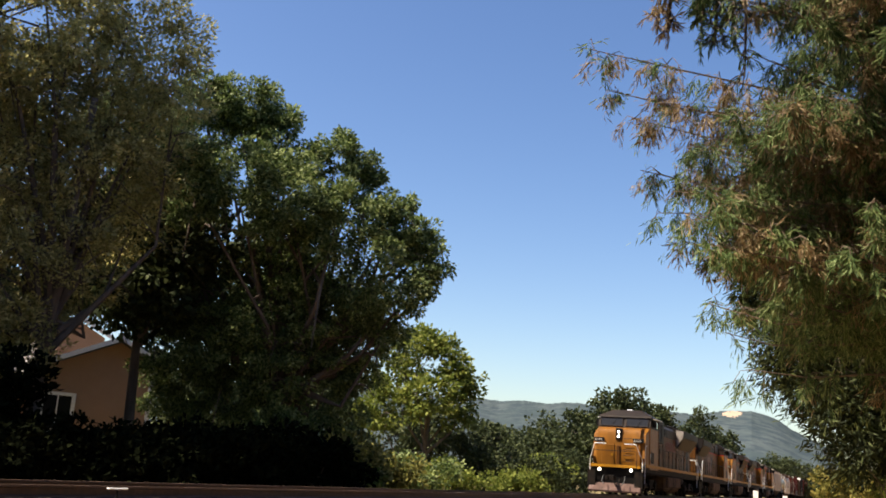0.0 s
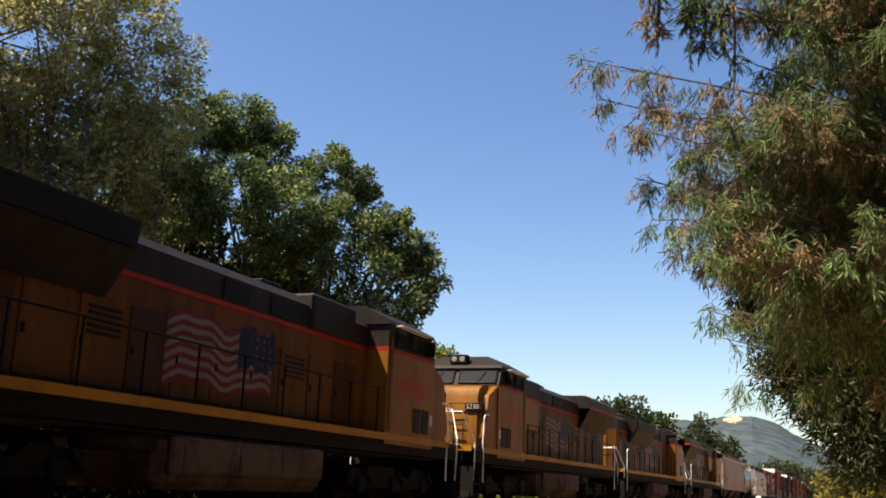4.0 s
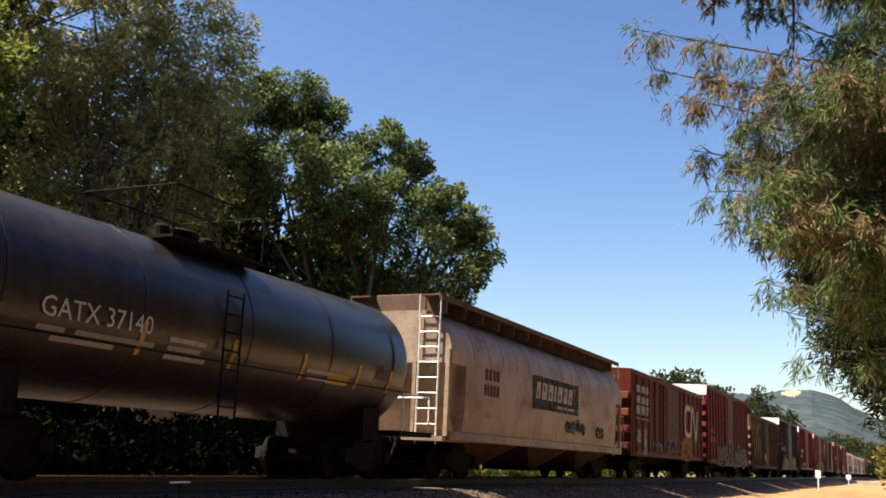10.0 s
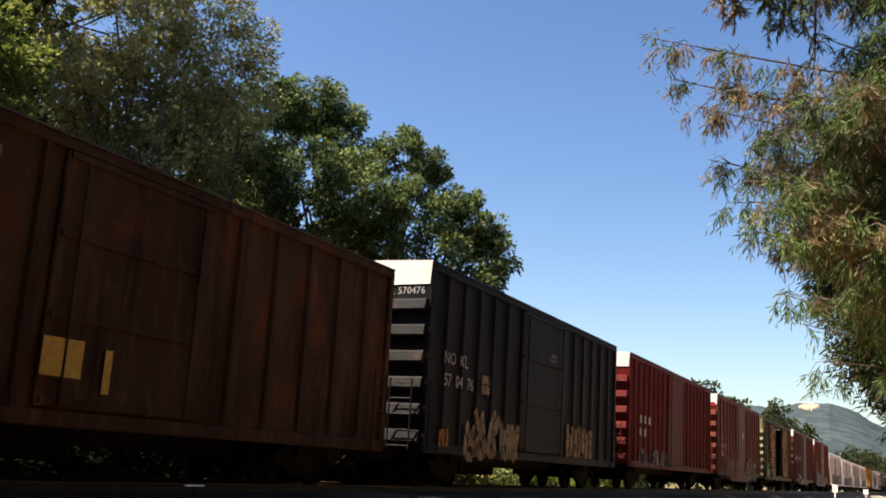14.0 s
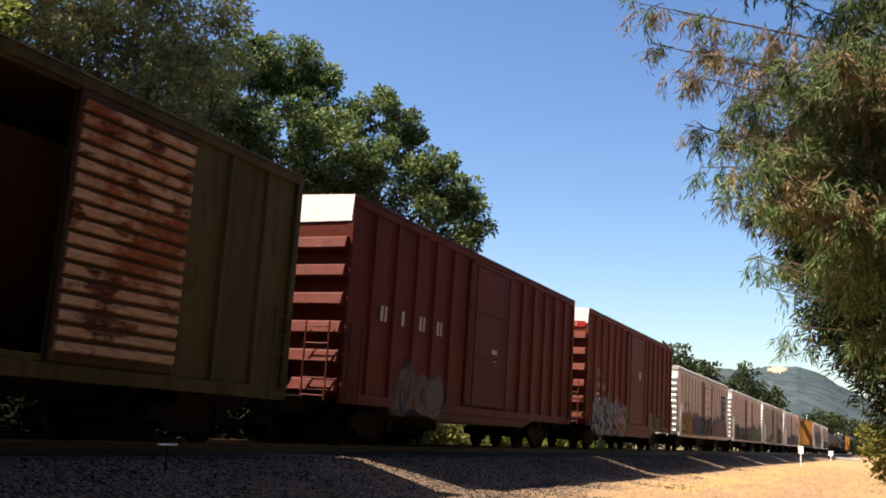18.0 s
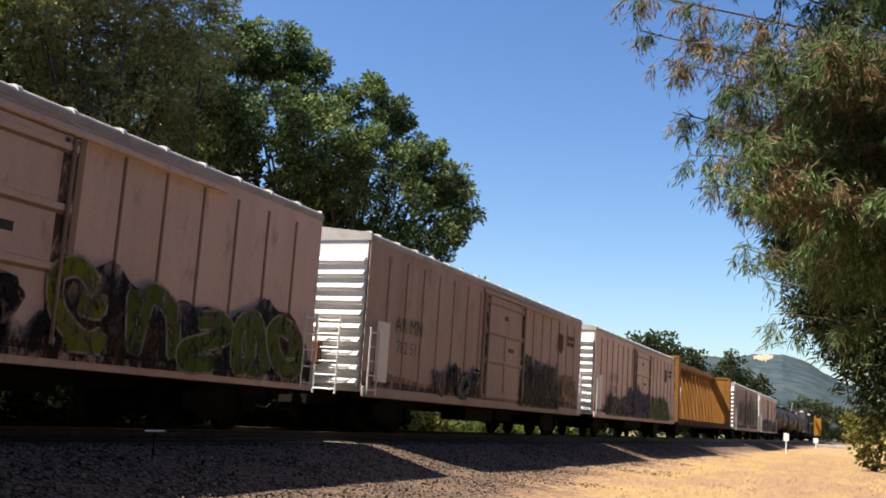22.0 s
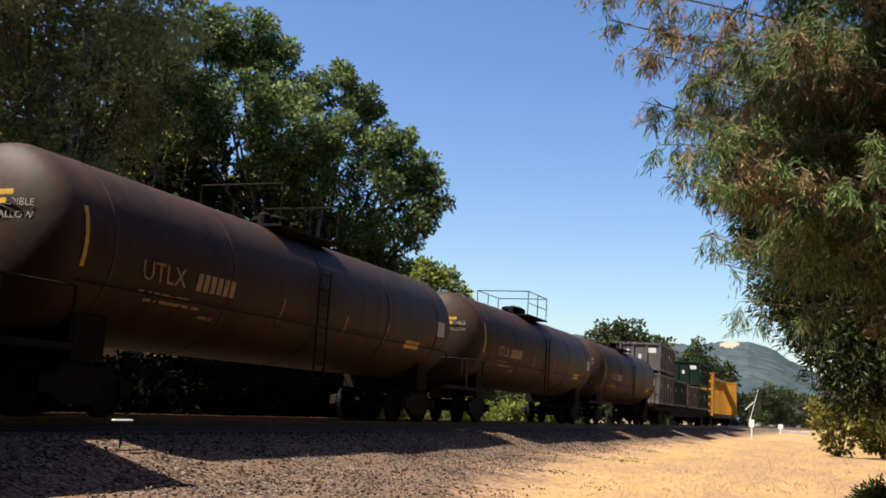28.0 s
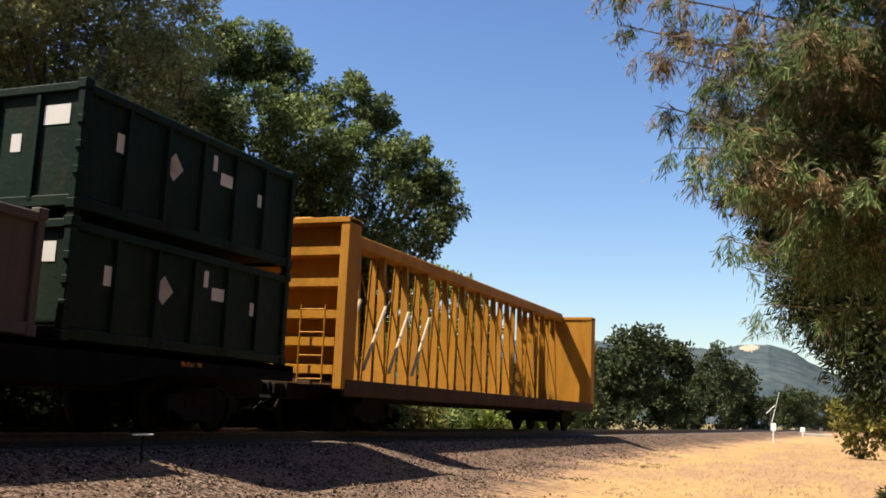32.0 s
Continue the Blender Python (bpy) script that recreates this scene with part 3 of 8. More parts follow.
oak_base = spot(31.0, 39)
tree("oak_tree", "large dense green oak tree behind the track, sunlit on top", oak_base, 13, 0.42,
     [aim(oak_base, a[0], a[1] + (0.4 if a[1] > 12 else 0), *a[2:]) for a in ((36.8, 19.0, 38, 0.9), (35.4, 19.7, 38, 0.9), (34.0, 19.2, 38, 1.0), (32.9, 18.5, 38, 0.8), (27.0, 16.6, 38, 0.8), (23.6, 12.9, 38, 0.8), (22.9, 12.3, 38, 0.7), (22.5, 11.5, 38, 0.55), (22.8, 10.6, 38, 0.6), (25.0, 14.9, 38, 0.6), (28.2, 17.4, 38, 0.7), (33.4, 19.8, 38, 0.7), (37.2, 19.9, 38, 0.8), (25.0, 14.2, 38, 0.7), (37.4, 17.2, 38, 1.2), (38.2, 14.0, 39, 1.5), (36.0, 18.6, 38, 0.9), (34.6, 17.8, 39, 1.2), (32.6, 17.6, 38, 1.2), (31.9, 18.9, 38, 0.6), (30.6, 16.4, 38, 1.0), (29.0, 17.4, 38, 0.9), (27.6, 16.0, 38, 0.9), (26.6, 14.3, 38, 1.1), (25.6, 13.2, 38, 0.8), (23.9, 12.2, 38, 0.9), (23.5, 11.3, 38, 0.7), (24.0, 9.9, 38, 0.8),
                                  (28.6, 13.4, 35.5, 1.7), (31.4, 14.2, 35, 1.9), (34.6, 14.8, 35, 1.9), (37.4, 14.6, 35, 1.6), (32.2, 9.5, 39, 2.3), (31.2, 4.6, 37.8, 1.5), (32.6, 7.2, 37.8, 1.6), (29.6, 8.6, 37.8, 1.5), (34.8, 6.4, 38.6, 1.6), (30.2, 1.8, 37.8, 1.3), (38.4, 11.2, 41, 1.7), (37.6, 11.8, 39, 1.3), (29.4, 6.4, 39, 2.0), (30.8, 11.4, 38.5, 1.8), (26.2, 10.5, 37, 1.7), (34.0, 8.5, 41, 3.0), (30.0, 8.2, 41, 2.9), (27.0, 6.6, 40, 2.1), (33.0, 3.4, 41, 2.4), (29.3, 3.4, 41, 2.4), (37.2, 8.5, 42, 2.3), (36.4, 4, 42, 1.9), (25.2, 7.6, 38, 1.0), (39.6, 15.0, 40, 2.0), (40.6, 12.0, 40, 2.0), (39.2, 10.0, 40, 1.8), (41.0, 17.0, 41, 2.0), (38.9, 17.4, 40, 1.3))],
     M["leaf_oak"], 3, clumps=2300, per=125, spread=0.36, leaf=(0.165, 0.08))
grey_base = spot(44.0, 33)
tree("grey_green_tree", "tall grey-green tree with thin leaning stems and gaps in the crown", grey_base, 17, 0.30,
     [aim(grey_base, *a) for a in ((40.2, 21.2, 33, 1.8), (41.6, 24.4, 33, 1.9), (44.5, 26.0, 33, 2.4), (43.0, 20.5, 33, 2.2), (46.5, 22.5, 32, 2.4), (39.8, 17.5, 33, 1.5), (41.5, 15.5, 33, 1.9), (44.6, 15.5, 33, 2.0), (48.5, 19.0, 32, 2.2), (38.6, 19.6, 33, 1.1), (38.8, 15.4, 34, 1.2), (42.6, 17.8, 33, 1.6), (45.8, 18.6, 33, 1.8), (38.6, 22.4, 33, 0.9), (47.5, 27.5, 32, 2.6), (40.0, 12.6, 34, 1.5), (43.0, 11.5, 33, 1.5), (42.4, 8.6, 34, 1.4), (45.2, 8.4, 33, 1.8), (47.8, 10.5, 32, 2.2), (46.2, 13.0, 33, 2.2), (44.4, 5.4, 33, 1.5), (47.0, 5.6, 32, 1.8), (51.0, 25.0, 32, 2.4))],
     M["leaf_grey"], 5, clumps=1150, per=85, spread=0.46, leaf=(0.17, 0.075), lean=(1.2, -0.4))
side_base = spot(55.5, 31)
tree("light_green_tree", "light green broadleaf tree beside the track", side_base, 12, 0.28,
     [aim(side_base, *a) for a in ((52.4, 19.4, 29, 1.5), (52.6, 16.6, 29, 1.4), (54.4, 21.0, 30, 2.0), (54.8, 15.0, 30, 2.2), (57.0, 18.0, 31, 2.6))],
     M["leaf_light"], 8, clumps=260, per=90, spread=0.5, leaf=(0.19, 0.11))
rear_base = spot(42.0, 64)
tree("shade_tree", "dense dark tree rising behind the house", rear_base, 13, 0.35,
     [aim(rear_base, *a) for a in ((38.6, 8.2, 62, 2.2), (41.0, 9.4, 64, 2.6), (43.6, 8.6, 64, 2.6), (46.0, 7.4, 63, 2.6), (40.0, 12.0, 65, 1.9), (44.8, 12.0, 65, 2.2), (38.4, 4.5, 66, 2.4), (46.6, 3.4, 62, 2.4), (49.0, 9.0, 62, 3.0), (48.6, 13.6, 62, 2.6))],
     M["leaf_far"], 15, clumps=420, per=70, spread=0.8, leaf=(0.36, 0.22))
mid_base = spot(22.5, 62)
tree("round_green_tree", "rounded green tree standing behind the oak", mid_base, 8.5, 0.25,
     [aim(mid_base, *a) for a in ((23.4, 6.9, 62, 1.5), (21.6, 6.3, 62, 1.5), (20.3, 5.2, 62, 1.2), (22.4, 4.4, 61, 1.7), (24.4, 5.0, 62, 1.7), (20.9, 3.6, 62, 1.1), (25.4, 3.2, 61, 1.4))],
     M["leaf_light"], 9, clumps=170, per=62, spread=0.55, leaf=(0.28, 0.18))

SHRUBS = (  # angle, distance, height, half width, material
    (-2.3, 19, 0.62, 0.45, "leaf_evergreen"), (0.0, 58, 3.0, 1.15, "leaf_yellow"), (-2.2, 60, 2.6, 1.3, "leaf_light"), (26.6, 44, 3.0, 1.9, "leaf_yellow"), (25.2, 46, 2.0, 1.6, "leaf_yellow"), (27.2, 40, 1.5, 1.3, "leaf_light"), (21.0, 58, 2.3, 1.8, "leaf_light"), (19.2, 64, 4.2, 2.2, "leaf_far"),
    (17.4, 70, 4.0, 2.4, "leaf_far"), (15.8, 78, 3.2, 2.4, "leaf_light"), (17.0, 60, 1.8, 1.6, "leaf_light"), (14.6, 88, 4.6, 2.2, "leaf_far"), (23.0, 52, 2.2, 1.6, "leaf_oak"),
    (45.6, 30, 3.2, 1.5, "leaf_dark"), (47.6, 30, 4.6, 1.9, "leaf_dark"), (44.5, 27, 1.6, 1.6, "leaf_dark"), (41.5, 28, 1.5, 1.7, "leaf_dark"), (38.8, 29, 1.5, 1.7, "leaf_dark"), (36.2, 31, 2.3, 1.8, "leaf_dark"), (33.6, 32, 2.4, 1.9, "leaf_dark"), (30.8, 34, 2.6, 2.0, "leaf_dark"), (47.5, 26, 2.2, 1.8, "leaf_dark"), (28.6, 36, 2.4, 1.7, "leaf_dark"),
)
for i, (az, dist, h, hw, mat) in enumerate(SHRUBS):
    rng = np.random.default_rng(100 + i)
    base = spot(az, dist)
    ob = thing("shrub", "leafy shrub on the bank behind the track" if mat != "leaf_yellow" else "yellow-green shrub catching the sun", "shrub", "shrubs along the track")
    ob.matrix_basis = pose(*base)
    lobes = [(0, 0, h * 0.45, hw, hw, h * 0.5)] + [(*(rng.normal(size=2) * hw * 0.5), h * rng.uniform(0.35, 0.8), hw * 0.55, hw * 0.55, h * 0.25) for _ in range(5)]
    for l in lobes[1:]:
        part("stem", tube(bmesh.new(), [(0, 0, -0.2), (l[0] * 0.4, l[1] * 0.4, l[2] * 0.5), l[:3]], 0.06, 5, 0.015), M["bark"], ob)
    pts, nrm = crown_points(rng, lobes, int(45 + 10 * hw * h), 42, 0.4)
    pts[:, 2] = np.maximum(pts[:, 2], 0.02)
    near = dist < 25 and mat == "leaf_evergreen"
    if near:
        pts, nrm = crown_points(rng, lobes, 150, 80, 0.2)
    part("foliage", leaves("foliage", pts, nrm, 0.11 if near else 0.24, 0.022 if near else 0.14, M[mat], rng, 0.1), None, ob)

FAR_TREES = (  # angle, distance, height, half width
    (12.0, 118, 14.0, 4.2), (13.5, 122, 12.2, 3.8), (10.4, 126, 11.8, 3.2), (9.4, 150, 7.5, 3.0), (7.1, 160, 15.0, 4.8), (8.4, 164, 11.5, 3.6), (5.9, 168, 11.5, 3.6), (3.6, 230, 10.5, 4.0), (4.6, 250, 9.0, 4.5),
    (2.2, 300, 11.0, 6.0), (1.2, 330, 9.0, 5.0), (15.6, 115, 7.0, 4.0), (16.8, 120, 7.4, 4.0), (18.5, 130, 8.0, 4.4), (2.9, 320, 8.0, 5.0), (10.2, 200, 9.0, 5.0), (0.2, 340, 9.0, 5.0), (-1.6, 330, 10.0, 6.0),
    (23.0, 105, 8.0, 5.0), (27.0, 95, 8.0, 5.0), (31.0, 85, 9.0, 5.5), (35.0, 82, 9.0, 5.0), (45.0, 80, 10.0, 6.0), (49.0, 70, 10.0, 6.0),
)
for i, (az, dist, h, hw) in enumerate(FAR_TREES):
    base = spot(az, dist)
    rng = np.random.default_rng(300 + i)
    lobes = [(*(rng.normal(size=2) * hw * 0.42), h * rng.uniform(0.12, 0.82), hw * 0.5, hw * 0.5, h * 0.16) for _ in range(10)] + [(0, 0, h * 0.5, hw * 0.7, hw * 0.7, h * 0.42)]
    tree("distant_tree", "dark green tree in the distance along the railway", base, h, 0.25, lobes, M["leaf_far"], 400 + i, clumps=190, per=36, spread=0.85, leaf=(0.50, 0.32), group="distant trees", forks=h * 0.2)

# -------- conifer hanging over the verge, its trunk out of view
con_base = (13.6, 12.6, ground_height(13.6, 12.6))
conifer = thing("conifer_tree", "feathery conifer with drooping green and dry brown sprays", "tree")
conifer.matrix_basis = pose(*con_base)
TRUNK_H = 15.0
part("trunk", tube(bmesh.new(), [(0, 0, -0.3), (0.05, 0, 4), (0, 0.1, 9), (0, 0, TRUNK_H)], 0.33, 10, 0.08), M["bark"], conifer, smooth=True)
con_rng = np.random.default_rng(21)


def limb_tip(az, el, dist):
    a = aim(con_base, az, el, dist, 1)
    return Vector(a[:3])


BOUGHS = [limb_tip(*a) for a in (
    (14.0, 24.3, 11.2), (12.6, 22.0, 11.4), (11.4, 20.5, 11.6), (10.8, 17.6, 11.6), (9.6, 15.2, 11.6), (8.4, 13.6, 11.7), (7.0, 10.2, 11.4), (6.0, 8.6, 11.8), (4.6, 6.6, 11.8),
    (9.4, 21.4, 11.0), (8.0, 19.0, 11.2), (6.6, 16.0, 11.2), (5.4, 13.0, 11.2), (8.6, 28.0, 10.0), (7.0, 27.0, 10.2), (10.4, 30.0, 10.0), (5.6, 20.8, 10.8), (4.8, 24.0, 10.4), (3.4, 28.0, 10.2))]
EDGE = ((1.0, 0.2), (3.0, 1.6), (5.0, 2.9), (8.0, 5.0), (10.0, 5.6), (12.0, 6.0), (15.0, 8.0), (18.0, 8.6), (21.0, 6.2), (24.0, 3.2), (27.0, 2.6), (32.0, 3.0))
for k in range(112):
    el = 9.5 + 23.5 * (k + con_rng.uniform(0, 1)) / 112
    most = np.interp(el, [e[0] for e in EDGE], [e[1] for e in EDGE])
    tip = limb_tip(most - (most + 4.5) * con_rng.uniform(0, 1) ** 1.25, el, con_rng.uniform(9.6, 13.4))
    if not (el < 9 and k % 3) and not (el < 13 and k % 2):
        BOUGHS.append(tip)
spray = {True: [[], [], []], False: [[], [], []]}
for n, tip in enumerate(BOUGHS):
    root = Vector((0, 0, max(0.6, min(TRUNK_H - 1, tip.z - con_rng.uniform(-0.1, 0.7)))))
    mid = root.lerp(tip, 0.55) + Vector((0, 0, con_rng.uniform(-0.15, 0.15)))
    end = mid.lerp(tip, 0.55) + Vector(con_rng.normal(size=3) * 0.06) + Vector((0, 0, -0.06))
    bough = tube(bmesh.new(), [root, root.lerp(mid, 0.5) + Vector(con_rng.normal(size=3) * 0.07), mid, end, tip], 0.024, 5, 0.005)
    length = (tip - root).length
    along = (tip - root).normalized()
    dry = 0.5 if con_rng.random() < 0.36 else 0.07
    beat, shift = con_rng.uniform(5, 9), con_rng.uniform(0, 6)
    # twigs leave the bough sideways, then hang; thin drooping whips of needles dangle from each
    for k in range(int(15 * length)):
        u = 0.25 + 0.75 * (k + con_rng.uniform(0, 1)) / int(15 * length)
        if math.sin(beat * u * length + shift) < con_rng.uniform(-1.2, 0.5):
            continue
        q = mid.lerp(tip, (u - 0.55) / 0.45) if u > 0.55 else root.lerp(mid, u / 0.55)
        out = (Vector(con_rng.normal(size=3)) * 0.75 + along * 0.55 + Vector((0, 0, -0.1))).normalized()
        e = q + out * con_rng.uniform(0.14, 0.46) * (1.25 - 0.6 * u)
        sag = e + Vector((0, 0, -con_rng.uniform(0.02, 0.12)))
        tube(bough, [q, q.lerp(e, 0.6) + Vector((0, 0, 0.02)), sag], 0.007, 3, 0.003)
        brown = con_rng.random() < dry * (1.3 if u > 0.5 else 0.8)
        for w in range(int(con_rng.integers(6, 12))):
            a = q.lerp(sag, con_rng.uniform(0.15, 1.0))
            fall = (Vector(con_rng.normal(size=3)) * 0.42 + out * 0.25 + Vector((0, 0, -0.85))).normalized() * con_rng.uniform(0.08, 0.26)
            m = int(con_rng.integers(6, 11))
            f = np.linspace(0.02, 1.0, m)[:, None] + con_rng.normal(size=(m, 1)) * 0.03
            c = np.array(a)[None] + np.array(fall)[None] * f + con_rng.normal(size=(m, 3)) * 0.007
            fan = np.array(fall.normalized())[None] + con_rng.normal(size=(m, 3)) * 0.33
            spray[brown][0].append(c)
            spray[brown][1].append(fan)
    part("limb", bough, M["twig"], conifer)
# thin branches hanging straight down from a high bough
for az, el0, el1, full in ((4.9, 28.5, 22.6, 0.35), (5.6, 28.6, 24.9, 0.6), (6.6, 28.6, 24.4, 0.6), (7.4, 28.8, 24.7, 0.7), (9.3, 29.0, 25.2, 0.5), (9.9, 29.2, 25.8, 0.5)):
    hi, lo = limb_tip(az, el0, 10.2), limb_tip(az, el1, 10.2)
    root = Vector((0, 0, min(TRUNK_H - 1, hi.z)))
    bough = tube(bmesh.new(), [root, root.lerp(hi, 0.6) + Vector((0, 0, 0.1)), hi, hi.lerp(lo, 0.5) + Vector((0.02, 0, 0)), lo], 0.035, 5, 0.010)
    for k in range(26):
        u = 0.2 + 0.8 * con_rng.random() ** 0.6
        q = hi.lerp(lo, u)
        out = (Vector(con_rng.normal(size=3)) * 0.7 + Vector((0, 0, -0.55))).normalized()
        e = q + out * con_rng.uniform(0.08, 0.24)
        tube(bough, [q, q.lerp(e, 0.5) + Vector((0, 0, 0.02)), e], 0.009, 4, 0.005)
        m = int(26 * full)
        w = con_rng.uniform(0.2, 1.05, (m, 1))
        spray[full == 0.5][0].append(np.array(q) * (1 - w) + np.array(e) * w)
        spray[full == 0.5][1].append(np.array(out)[None] + con_rng.normal(size=(m, 3)) * 0.4 + np.array([[0, 0, -0.5]]))
    part("hanging_branch", bough, M["bark"], conifer)
for brown, nm, mt in ((False, "green_sprays", "needle_green"), (True, "dry_sprays", "needle_brown")):
    part(nm, leaves(nm, np.concatenate(spray[brown][0]), np.concatenate(spray[brown][1]), 0.105, 0.0125, M[mt], con_rng, 0.1, 0.12), None, conifer, "dry brown drooping sprays" if brown else "")

# -------- dense dark tree added close behind the conifer to stand for its shaded depths
dense_base = (*polar(-8.5, 17.5), ground_height(*polar(-8.5, 17.5)))
dense_lobes = []
for k in range(11):
    el = 2.4 + 1.5 * k
    most = np.interp(el, [e[0] for e in EDGE], [e[1] for e in EDGE]) if el < 14 else (5.0 if el < 20 else 3.6)
    dense_lobes.append(aim(dense_base, most - 2.0, el, 17, 0.5))
    dense_lobes.append(aim(dense_base, most - 5.4, el, 17.5, 0.8))
tree("conifer_shade_mass", "dense dark evergreen added behind the conifer in place of its shade", dense_base, 9, 0.10, dense_lobes, M["leaf_evergreen"], 77, clumps=1150, per=75, spread=0.3, leaf=(0.14, 0.03), droop=0.5, forks=1.2)

# -------- low hedge along the far side of the track, its shade put into leaf colour
for i in range(15):
    hy_ = 7.5 + 1.9 * i
    hx_ = -6.6 + 0.5 * math.sin(i * 1.9)
    rng = np.random.default_rng(1500 + i)
    ob = thing("hedge_shrub", "low dense shrub beyond the rails, its leaves darkened for shade", "shrub", "hedge along the track")
    ob.matrix_basis = pose(hx_, hy_, ground_height(hx_, hy_))
    lobes = [(*(rng.normal(size=2) * 0.35), rng.uniform(0.5, 1.6), 1.0, 1.25, 0.7) for _ in range(7)]
    bm = bmesh.new()
    for l in lobes:
        tube(bm, [(0, 0, -0.2), (l[0] * 0.5, l[1] * 0.5, 0.4), l[:3]], 0.04, 5, 0.01)
    part("stem_cluster", bm, M["bark"], ob)
    pts, nrm = crown_points(rng, lobes, 90, 55, 0.3)
    pts[:, 2] = np.clip(pts[:, 2], 0.02, 2.4)
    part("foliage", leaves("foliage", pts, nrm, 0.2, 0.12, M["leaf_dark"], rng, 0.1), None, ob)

# -------- hills, with distance haze put into their colour
hill_m = material("haze_tinted_hill", (0.042, 0.059, 0.064), 1.0, 0, [((0.066, 0.083, 0.087), 0.8, 0.012, 0.4, 0.6, None), ((0.032, 0.046, 0.056), 0.8, 0.03, 0.45, 0.6, None)], coords="World", spec=0.0)
sand_m = material("bare_sandy_slope", (0.40, 0.30, 0.22), 1.0, 0, [((0.22, 0.17, 0.13), 0.8, 0.02, 0.4, 0.65, None)], coords="World", spec=0.0)


def hill(name, az0, az1, dist, depth, rise, seed, label):
    """A ridge seen from the track: rise(az) is its height in degrees."""
    n, k = 760, 40
    v = []
    for i in range(n):
        az = az0 + (az1 - az0) * i / (n - 1)
        for j in range(k):
            u = j / (k - 1)
            d = dist + depth * u
            p = polar(az, d)
            h = math.tan(radians(rise(az))) * (dist + depth) * (math.sin(u * math.pi / 2) ** 0.9)
            h *= 1 + 0.12 * noise.noise((p[0] * 0.004, p[1] * 0.004, seed)) * math.sin(u * math.pi)
            h += noise.noise((p[0] * 0.05, p[1] * 0.05, seed)) * 4 * u + noise.noise((p[0] * 0.2, p[1] * 0.2, seed)) * 2.2 * u
            v.append((*p, h - 2))
    g = np.arange(n * k).reshape(n, k)
    f = np.stack([g[:-1, :-1], g[1:, :-1], g[1:, 1:], g[:-1, 1:]], -1).reshape(-1, 4)
    me = fast_mesh(name, v, f)
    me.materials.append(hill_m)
    me.materials.append(sand_m)
    bare = np.zeros((n - 1, k - 1), np.int32)
    for i in range(n - 1):
        az = az0 + (az1 - az0) * i / (n - 1)
        for j in range(k - 1):
            u = j / (k - 1)
            wob = 0.45 * noise.noise((az * 4, u * 20, 5.0)) + 0.3 * noise.noise((az * 11, u * 50, 8.0))
            if ((az - 5.75 + (u - 0.6) * 1.5) / 0.5) ** 2 + ((u - 0.73) / 0.07) ** 2 + 0.6 * wob < 1:
                bare[i, j] = 1
    me.polygons.foreach_set("material_index", bare.ravel())
    me.polygons.foreach_set("use_smooth", [True] * len(me.polygons))
    return tagged(new(name, me), label, "hill", kind="structure")


def ridge(az):
    return 4.15 + 0.12 * math.sin(az * 0.5 + 0.4) - max(0, (4.6 - az)) * 0.45 + 0.05 * math.sin(az * 2.3)


hill("backdrop_hill", -12, 45, 1500, 900, lambda a: max(1.2, ridge(a)), 2.0, "wooded hills tinted for haze, with one bare sandy patch")

# -------- trees added to cast shade on the bank on the far side of the track
for i, (x, y, h) in enumerate(((-14.5, 1, 14), (-16, 8, 16), (-15, 14.5, 15), (-18, 20, 16), (-20, 27, 15), (-15.5, -6, 14))):
    rng = np.random.default_rng(900 + i)
    lobes = [(*(rng.normal(size=2) * 1.6), h * f, 3.0, 3.2, h * 0.16) for f in (0.22, 0.36, 0.5, 0.64, 0.78, 0.9)]
    tree("bank_tree", "dense dark tree on the bank behind the track", (x, y, ground_height(x, y)), h, 0.3, lobes, M["leaf_far"], 950 + i, clumps=220, per=28, spread=0.9, leaf=(0.62, 0.40), group="trees on the bank", forks=h * 0.2)

# one more tree, added to keep sun off the lower oak
behind = (-12.6, 30.0, ground_height(-12.6, 30.0))
tree("bank_tree", "dark tree pressed between the oak and the grey-green tree", behind, 12, 0.26, [(0.4, -0.4, 7.2, 1.9, 1.9, 1.4), (-1.0, 0.8, 8.4, 1.9, 1.9, 1.5), (1.2, 0.6, 9.4, 1.8, 1.8, 1.4), (-0.4, -0.8, 10.4, 1.7, 1.7, 1.3), (0.6, 0.4, 11.4, 1.4, 1.4, 1.1)],
     M["leaf_far"], 990, clumps=260, per=46, spread=0.6, leaf=(0.3, 0.18), group="trees on the bank", forks=5.5)

# -------- broad unseen trees added right behind the bystander; crowns overhead cut sky light
for i, (x, y, h, r) in enumerate(((16.5, -6.0, 15, 6.5), (12.5, -13.5, 14, 6.0), (10.5, -23, 14, 6.0), (20.0, 5.0, 15, 6.0), (9.5, -33, 14, 6.0), (18, -17, 16, 6.5))):
    rng = np.random.default_rng(1200 + i)
    lobes = [(*(rng.normal(size=2) * r * 0.4), h * rng.uniform(0.5, 0.85), r * 0.6, r * 0.6, h * 0.17) for _ in range(9)] + [(0, 0, h * 0.62, r * 0.9, r * 0.9, h * 0.2)]
    tree("shade_tree", "broad dense shade tree behind the verge", (x, y, ground_height(x, y)), h, 0.3, lobes, M["leaf_far"], 1250 + i, clumps=260, per=34, spread=1.1, leaf=(0.82, 0.56), group="shade trees", forks=h * 0.25)

